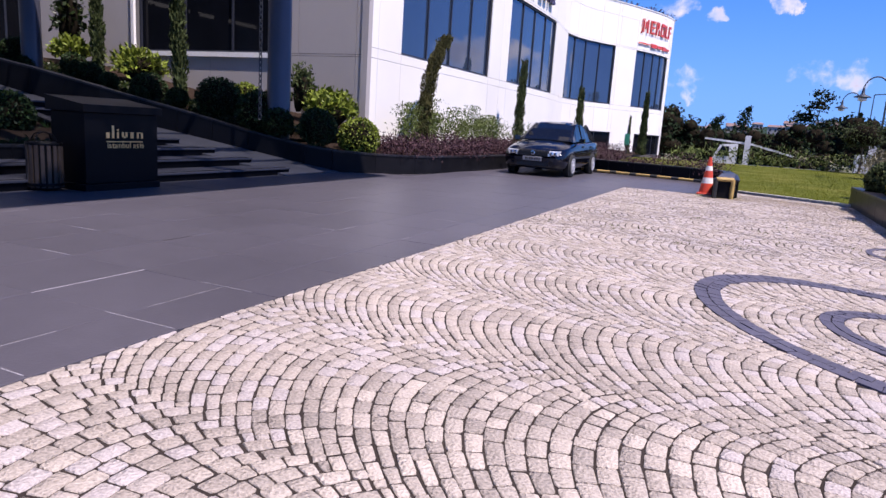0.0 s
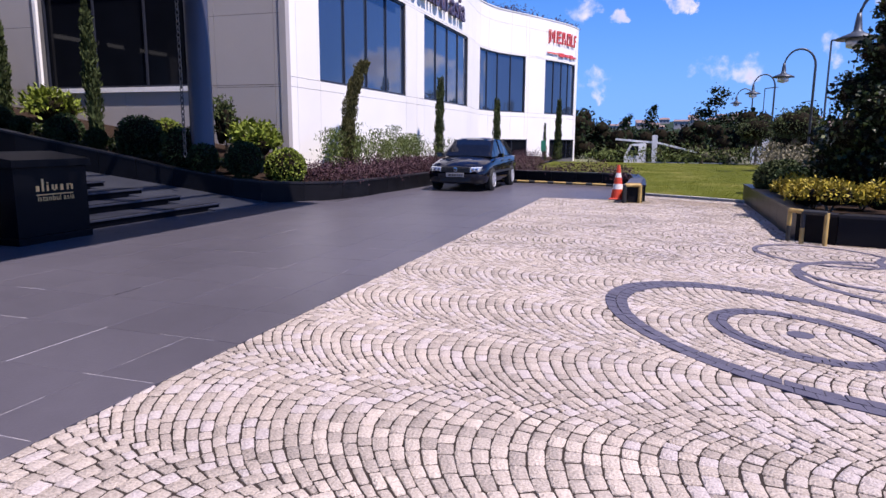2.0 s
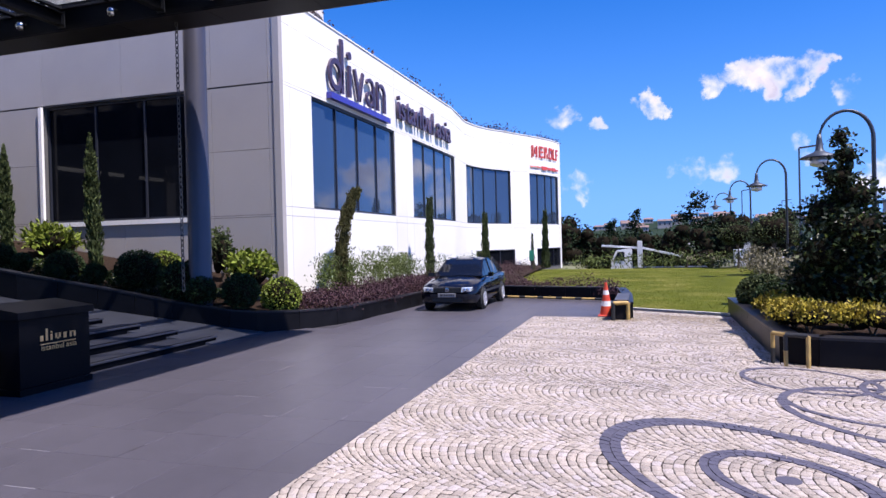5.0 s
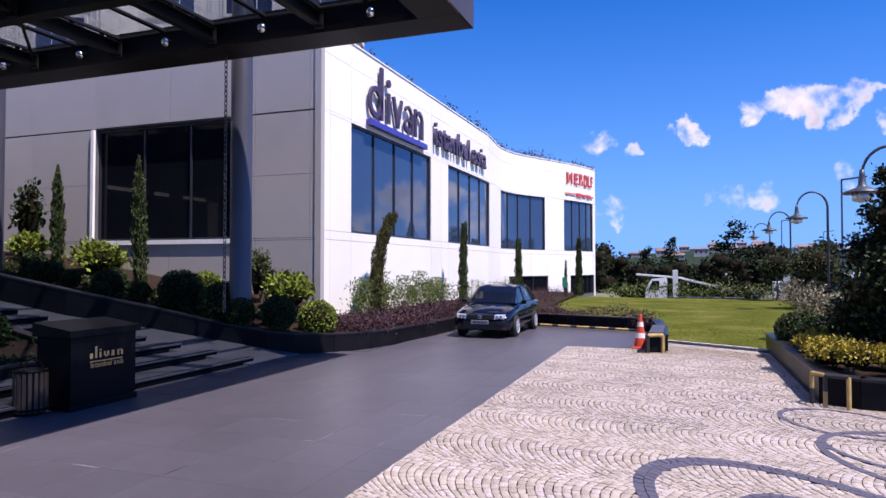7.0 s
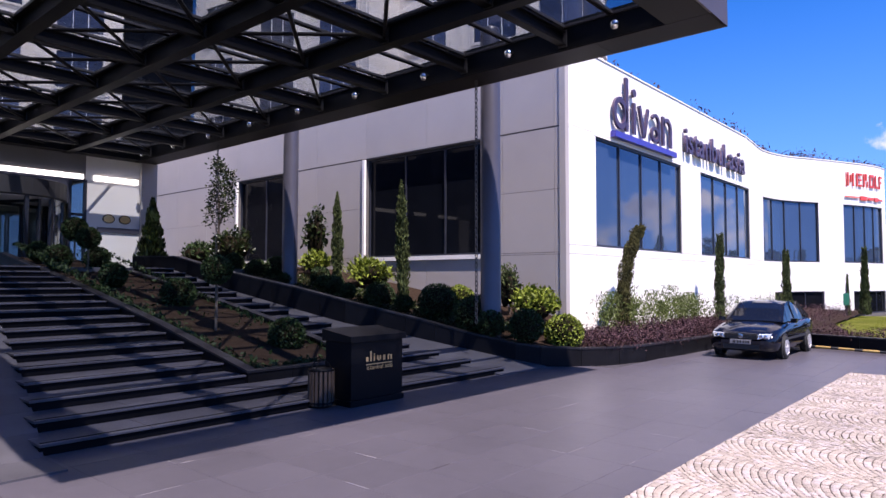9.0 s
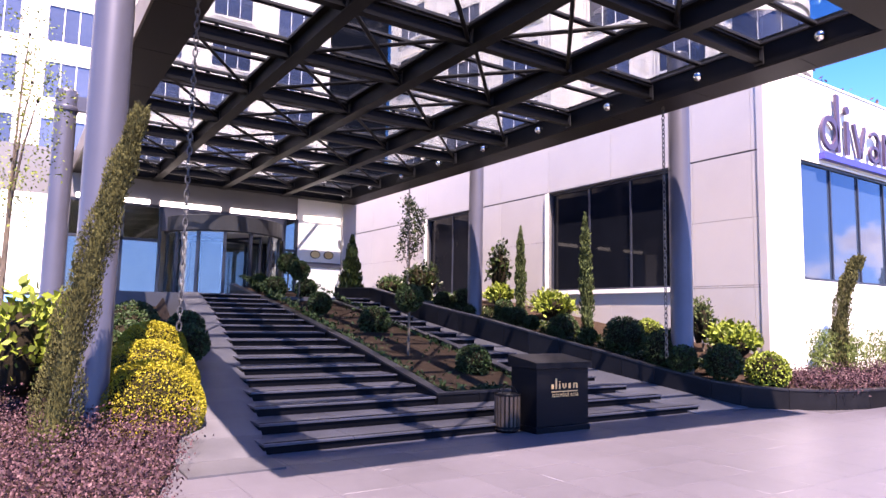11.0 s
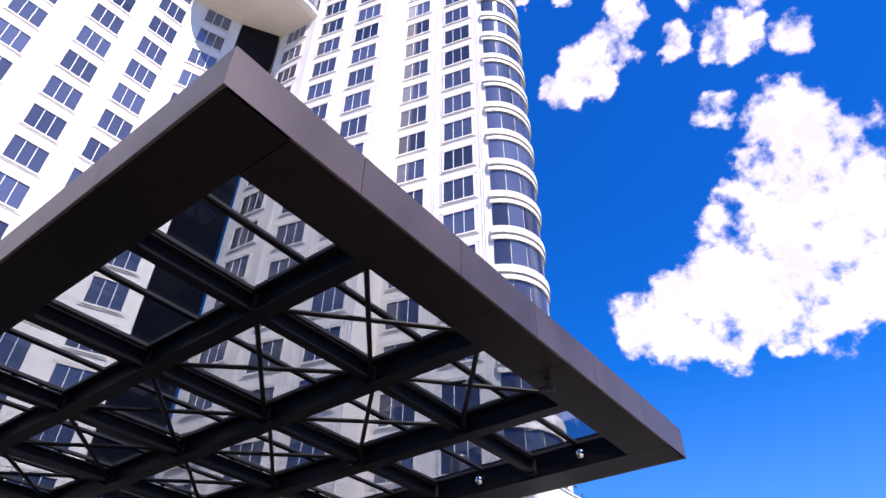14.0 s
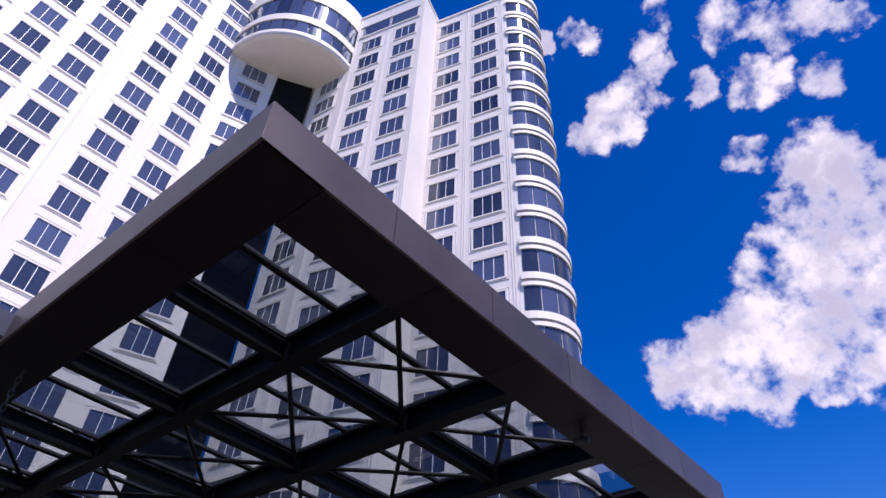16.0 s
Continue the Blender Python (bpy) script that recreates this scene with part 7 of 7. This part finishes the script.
rows = []
for y in np.arange(13.7, 22.6, 0.22):
    xe = -7.45 + min(1.0, max(0, (y - 13.5) / 3)) * 0.55
    for k in range(5):
        rows.append((xe - 0.15 - 0.28 * k + prng.normal() * 0.06, y + prng.normal() * 0.08, 0.28, 0.15, 0.42 + 0.2 * prng.random(), 105))
for y in np.arange(22.8, 40, 0.8):
    for k in range(4):
        rows.append((-6.5 - 0.55 * k + prng.normal() * 0.15, y, 0.2, 0.3, 0.4 + 0.3 * prng.random(), 85))
for x in np.arange(-6.2, -0.9, 0.28):
    y0 = 22.4 - (x + 6.7) * 0.25
    for k in range(3):
        rows.append((x, y0 + 0.3 + 0.35 * k, 0.24, 0.15, 0.26 + 0.30 * prng.random(), 80))
for y in np.arange(18.6, 20.9, 0.25):
    rows.append((-0.95, y, 0.28, 0.2, 0.4, 50))
mass("purple_shrubs", rows, "purple", 0.032, 1.8, "low purple-leaved shrubs massed in the granite planter")
rows = []
for y in np.arange(15.9, 24, 0.3):
    lush = 0.55 + 0.45 * math.sin(y * 2.1) * math.sin(y * 0.9 + 1)
    rows.append((-8.75 + prng.normal() * 0.15, y, 0.45, 0.16, 0.8 + 0.55 * lush, int(260 + 380 * lush)))
for y in np.arange(24, 34, 0.6):
    rows.append((-8.6, y, 0.4, 0.25, 0.8 + 0.3 * prng.random(), 160))
mass("tall_shrubs", rows, "reed", 0.027, 3.4, "thin upright green shrubs before the white wall", 1.6)
# low hedging; its near-black leaf colour also paints in the canopy's shade
rows = []
for x in np.arange(-23.5, -9.4, 0.30):
    for y in np.arange(12.3, 13.7, 0.28):
        rows.append((x + prng.normal() * 0.1, y + prng.normal() * 0.08, 0.68 + max(0.0, -10.0 - x) * 0.142 + (y - 12.3) * 0.09, 0.14, 0.08 + 0.14 * prng.random(), 60))
mass("ground_cover", rows, "laurel", 0.045, 1.8, "low planting below the entrance facade, canopy shade put into its dark leaves", 0.7)
# young cypresses along the white wall
cypress([(-8.5, 16.85, 0.5), (-8.55, 17.0, 1.6), (-8.55, 17.35, 2.7), (-8.6, 18.0, 3.4), (-8.6, 18.4, 3.75)], 0.24, "leaning dry cypress before the white wall", "gcypress", 7000, 0.032, lambda v: 1.0 - 0.35 * v)
cypress([(-8.5, 25.3, 0.4), (-8.55, 25.45, 2.2), (-8.6, 25.75, 3.9)], 0.22, "upright dark cypress before the white wall", "cypress", 4000, 0.036, lambda v: 1.0 - 0.4 * v)
cypress([(-8.5, 35.3, 0.3), (-8.55, 35.4, 2.0), (-8.6, 35.6, 3.6)], 0.26, "upright dark cypress before the white wall", "cypress", 2600, 0.05, lambda v: 1.0 - 0.5 * v)
cypress([(-6.2, 42.3, 0.2), (-6.2, 42.4, 2.0), (-6.2, 42.5, 3.9)], 0.28, "upright dark cypress before the white wall", "cypress", 1800, 0.07, lambda v: 1.0 - 0.6 * v)
cypress([(-6.75, 40.6, 0.2), (-6.75, 40.6, 1.2), (-6.75, 40.6, 2.4)], 0.14, "thin young cypress beside the green sign", "cypress", 600, 0.06, lambda v: 1.0 - 0.8 * v)

# bed beside the south flight
rows = []
for x in np.arange(-11.6, -5.6, 0.17):
    for y in np.arange(-4.2, 0.95, 0.17):
        if y > 0.72 - 0.30 * (x + 8.9) or (y > -0.15 and x < -9.3):
            continue
        rows.append((x + prng.normal() * 0.06, y + prng.normal() * 0.05, 0.02 + max(0, -8 - x) * 0.1, 0.09, 0.42 + 0.14 * prng.random(), 62))
mass("purple_shrubs", rows, "purple", 0.022, 1.7, "low purple-leaved shrubs beside the steps")
bed_s = Geo().prism([(-5.6, -4.6), (-5.7, -0.35), (-8.9, 0.62), (-9.0, -4.6)], -0.05, 0.05).obj("planting_bed", "soil")
whole(bed_s, "dark soil of the bed beside the steps", "soil", kind="structure")
for x, y, z, r, sq in ((-9.85, 0.36, 0.52, 0.80, 0.86), (-11.05, 0.52, 0.72, 0.84, 0.86), (-12.2, 0.78, 1.15, 0.60, 0.95)):
    t = thing("topiary", (x, y, 0.1), "clipped golden-yellow mound beside the steps", "shrub", "golden mounds")
    p, d = ball_points(prng, 17000, (x, y, z), (r, r, r * sq), 0.07, -0.5)
    p = np.array((x, y, z)) + (p - np.array((x, y, z))) * (1 + 0.03 * np.sin(d[:, :1] * 9) * np.cos(d[:, 1:2] * 8 + x))
    with_core("foliage", leaf_quads(prng, p, 0.020, 1.5, d, 0.9), "golden", [((x, y, z), (r * 0.86, r * 0.86, r * sq * 0.86))], t)
for x, z in ((-12.3, 1.55), (-13.6, 1.8)):
    clipped_ball(x - 0.3, 0.9 - 0.16 * (x + 8.6), z - 0.25, 0.38, "dark clipped mound along the steps", "box")
for x, y, z, r in ((-12.9, 0.15, 0.95, 0.62), (-13.9, 0.5, 1.15, 0.6), (-14.9, 0.9, 1.35, 0.6), (-12.0, -0.35, 0.75, 0.6), (-16.0, 1.0, 1.55, 0.6)):
    clipped_ball(x, y, z, r, "dark clipped shrub behind the golden mounds", "box")
cypress([(-8.75, -0.85, 0.0), (-8.7, -0.78, 1.3), (-8.55, -0.58, 2.5), (-8.4, -0.34, 3.6), (-8.3, -0.17, 4.35)], 0.22, "leaning golden-green cypress in front of the column", "gcypress", 27000, 0.014, lambda v: 0.35 + 0.9 * (1 - v) ** 0.7)
leafy_tree(-13.4, -1.5, 0.5, 6.0, [(0, 0, 4.0, 0.8, 0.8, 0.9), (0.5, 0.3, 5.0, 0.7, 0.6, 0.8), (-0.5, 0.2, 5.6, 0.7, 0.6, 0.7), (0.2, -0.3, 3.2, 0.7, 0.7, 0.7), (0.1, 0.1, 6.3, 0.5, 0.5, 0.6)], "slim tree with light narrow leaves", "lime", 2600, 0.032, 0.07, "slim_tree", "tree", "", 0.05)
shrub(-10.4, -1.0, 0.2, 0.7, 0.6, 1.8, "lime", "light green bush beside the column", 1400, 0.08)

# corner planter with tree and yellow shrubs
blobs = [(0.1, 0, 0.6, 0.82, 0.8, 0.55), (0.4, 0.2, 1.05, 0.72, 0.7, 0.5), (-0.3, -0.1, 1.2, 0.62, 0.65, 0.45), (0.15, -0.3, 1.6, 0.6, 0.6, 0.45), (-0.2, 0.2, 1.95, 0.5, 0.5, 0.4), (0.2, 0.1, 2.25, 0.45, 0.45, 0.32), (-0.08, 0, 2.6, 0.34, 0.34, 0.25), (0.06, 0, 3.0, 0.24, 0.24, 0.22), (-0.02, 0, 3.35, 0.16, 0.16, 0.16), (0.6, -0.3, 0.6, 0.5, 0.5, 0.4), (-0.6, 0.1, 0.7, 0.4, 0.45, 0.4)]
leafy_tree(3.72, 13.2, 0.42, 3.3, blobs, "dense dark glossy evergreen tree in the granite planter", "laurel", 11000, 0.06, 0.07, "evergreen_tree", "tree", "", 0.7)
clipped_ball(2.72, 15.7, 0.64, 0.60, "rounded green bush in the planter", "cypress", None, 0.72, 5000)
clipped_ball(2.75, 14.5, 0.6, 0.46, "rounded dark green bush in the planter", "box", None, 0.8, 2600)
for x, y, r, h in ((2.65, 13.5, 0.42, 0.5), (2.72, 12.7, 0.42, 0.45), (2.66, 11.9, 0.42, 0.45), (2.75, 11.2, 0.42, 0.48), (3.6, 11.1, 0.45, 0.5), (4.2, 10.95, 0.45, 0.5), (4.8, 10.8, 0.45, 0.48), (3.4, 12.0, 0.4, 0.4)):
    shrub(x - 0.08, y - 0.2, 0.35, r, r, h, "yellowleaf", "low yellow-green shrub in the granite planter", 1700, 0.036, 1.9, "shrub", "yellow shrubs")

# lawn blades and dry tufts
n = 60000
x = prng.uniform(-6.4, 5.6, n)
y = 17.0 + 26 * prng.random(n) ** 1.6
keep = (y > 18.4 - 0.58 * (x + 0.5)) & ((x > -0.4) | (y > 23.2)) & (x > -3.6 - 0.34 * np.maximum(0, y - 24.8))
p = np.stack([x, y, np.full(n, 0.026)], 1)[keep]
whole(quads("grass", leaf_quads(prng, p, 0.008, 4.5, np.tile((0, 0, 1.4), (len(p), 1)), 0.6), "blade"), "short grass blades of the lawn", "grass", kind="stuff")
rows = [(4.9 + 0.05 * (y - 17) + prng.normal() * 0.2, y, 0.0, 0.3, 0.7 + 0.5 * prng.random(), 70) for y in np.arange(19, 44, 0.4)]
mass("border_shrubs", rows, "dryleaf", 0.07, 2.6, "reddish border shrubs along the lawn", 1.0)
rows = [(x + prng.normal() * 0.2, 44.3 + prng.normal() * 0.3, 0.0, 0.35, 0.6 + 0.5 * prng.random(), 70) for x in np.arange(-4.2, 6.6, 0.4)]
mass("border_shrubs", rows, "reed", 0.07, 3.0, "grassy border at the far end of the lawn", 1.0)


def palm(x, y, z, h, r, label):
    t = thing("palm", (x, y, z), label, "palm", "low palms")
    Geo().tube([(x, y, z), (x, y, z + h * 0.5)], 0.12, 8, 0.10).obj("trunk", "bark", t)
    q = []
    for k in range(26):
        a = 2 * math.pi * prng.random()
        e = 0.2 + prng.random() * 0.9
        for s in np.linspace(0.1, 1, 9):
            c = np.array((x + r * s * math.cos(a) * math.cos(e * (1 - 0.6 * s)), y + r * s * math.sin(a) * math.cos(e * (1 - 0.6 * s)), z + h * 0.5 + r * (math.sin(e) * s - 0.55 * s * s)))
            d = np.array((math.cos(a), math.sin(a), 0.2))
            b = np.array((-math.sin(a), math.cos(a), 0.1)) * 0.05
            q.append(np.stack([c - d * 0.09, c + b, c + d * 0.09, c - b]))
    under(quads("fronds", np.array(q), "dryleaf"), t)


palm(2.6, 45.0, 0.0, 0.9, 1.6, "low dry palm at the end of the lawn")
palm(4.1, 44.5, 0.0, 0.8, 1.3, "low dry palm at the end of the lawn")

# trees beyond the lawn
for x, y, h, r in ((6.1, 34.6, 3.05, 1.15), (5.45, 42.75, 2.9, 1.05)):
    leafy_tree(x, y, 0.0, h, [(0, 0, h - 0.75, r, r, 0.72), (0.35, 0.1, h - 0.95, r * 0.7, r * 0.7, 0.55), (-0.4, 0, h - 0.9, r * 0.7, r * 0.7, 0.55)], "small round-crowned tree beside the lawn", "cypress", 2600, 0.07, 0.07, "round_tree", "tree", "round trees", 0.75)
for k in range(26):
    x = -13 + k * 0.95 + prng.normal() * 0.3
    y = 57 + prng.normal() * 2.5
    h = 3.1 + 1.1 * prng.random() + (0.8 if k < 6 else 0)
    leafy_tree(x, y, yard(x, y), h, [(prng.normal() * 0.3, 0, h * (0.25 + 0.2 * i) , 1.1 - 0.12 * i + 0.2 * prng.random(), 1.0, 0.8) for i in range(4)], "dense dark tree of the boundary belt", "fartree", 700, 0.17, 0.1, "belt_tree", "tree", "boundary trees", 0.78)


def cedar(x, y, h, r, label, n=1500):
    tiers = []
    for i in range(8):
        zz = h * (0.35 + 0.62 * i / 7)
        rr = r * (1 - 0.75 * i / 7)
        for s in range(3):
            a = prng.random() * 2 * math.pi
            tiers.append((rr * 0.55 * math.cos(a), rr * 0.55 * math.sin(a), zz + prng.normal() * 0.15, rr * 0.55, rr * 0.5, h * 0.028))
    leafy_tree(x, y, yard(x, y), h, tiers, label, "fartree", n, 0.17, 0.16, "cedar", "tree", "cedars", 0.5)


cedar(5.3, 72.0, 7.3, 3.6, "tall layered cedar against the sky", 2200)
cedar(-10.5, 70.0, 8.2, 4.2, "tall layered cedar behind the curved facade", 2200)
cedar(-1.3, 90.0, 6.8, 1.6, "narrow conifer in the distance")
cedar(-4.0, 85.0, 5.2, 2.0, "cedar in the distance")

# ---- distant town ----
hill = Geo()
nx, ny = 40, 6
for j in range(ny):
    for i in range(nx + 1):
        xx = -420 + 840 * i / nx
        hill.v.append((xx, 260 + 60 * j, -0.2 + (j / (ny - 1)) * (13 + 5 * math.sin(xx * 0.011) + 3 * math.sin(xx * 0.031 + 1))))
for j in range(ny - 1):
    for i in range(nx):
        a = j * (nx + 1) + i
        hill.f.append((a, a + 1, a + nx + 2, a + nx + 1))
whole(hill.obj("hill", "fartree"), "low wooded hillside in the distance", "hill", kind="structure")
hm = {}
for k in range(110):
    xx, jj = prng.uniform(-190, 150), prng.uniform(0.35, 0.97)
    yy = 260 + 300 * jj
    zz = jj * (13 + 5 * math.sin(xx * 0.011) + 3 * math.sin(xx * 0.031 + 1)) - 0.5
    w, d, h = prng.uniform(4, 8), prng.uniform(4, 7), prng.uniform(2.5, 4.5)
    ho = thing("house", (xx, yy, zz), "distant pale house with a red tiled roof", "house", "town houses")
    Geo().box((xx - w / 2, yy - d / 2, zz), (xx + w / 2, yy + d / 2, zz + h)).obj("wall", "town", ho)
    Geo().add([(xx - w / 2 - .3, yy - d / 2 - .3, zz + h), (xx + w / 2 + .3, yy - d / 2 - .3, zz + h), (xx + w / 2 + .3, yy + d / 2 + .3, zz + h), (xx - w / 2 - .3, yy + d / 2 + .3, zz + h), (xx - w / 2, yy, zz + h + 1.1), (xx + w / 2, yy, zz + h + 1.1)], [(0, 1, 5, 4), (2, 3, 4, 5), (0, 4, 3), (1, 2, 5), (0, 3, 2, 1)]).obj("roof", "roof_red", ho)
    for q in range(3):
        Geo().box((xx - w / 2 + w * (q + 0.3) / 3, yy - d / 2 - 0.06, zz + h * 0.45), (xx - w / 2 + w * (q + 0.65) / 3, yy - d / 2 - 0.02, zz + h * 0.75)).obj("window", "frame", ho)
blkb = thing("office_building", (60, 130, 0), "grey flat-roofed building beyond the road", "building")
Geo().box((42, 120, 0), (90, 140, 7.5)).obj("wall", "town", blkb)
for z in (1.2, 4.4):
    for k in range(11):
        Geo().box((43 + k * 4.2, 119.9, z), (46 + k * 4.2, 119.98, z + 1.7)).obj("window", "frame", blkb)
Geo().box((41.5, 119.5, 7.5), (90.5, 140.5, 8.0)).obj("roof", "granite_top", blkb)
fence = thing("road_wall", (12, 60, 0), "low pale wall along the road", "wall", kind="structure")
Geo().box((13.0, 44, 0), (13.25, 90, 0.8)).obj("wall", "concrete", fence)
Geo().box((12.95, 44, 0.8), (13.3, 90, 0.88)).obj("coping", "concrete", fence)
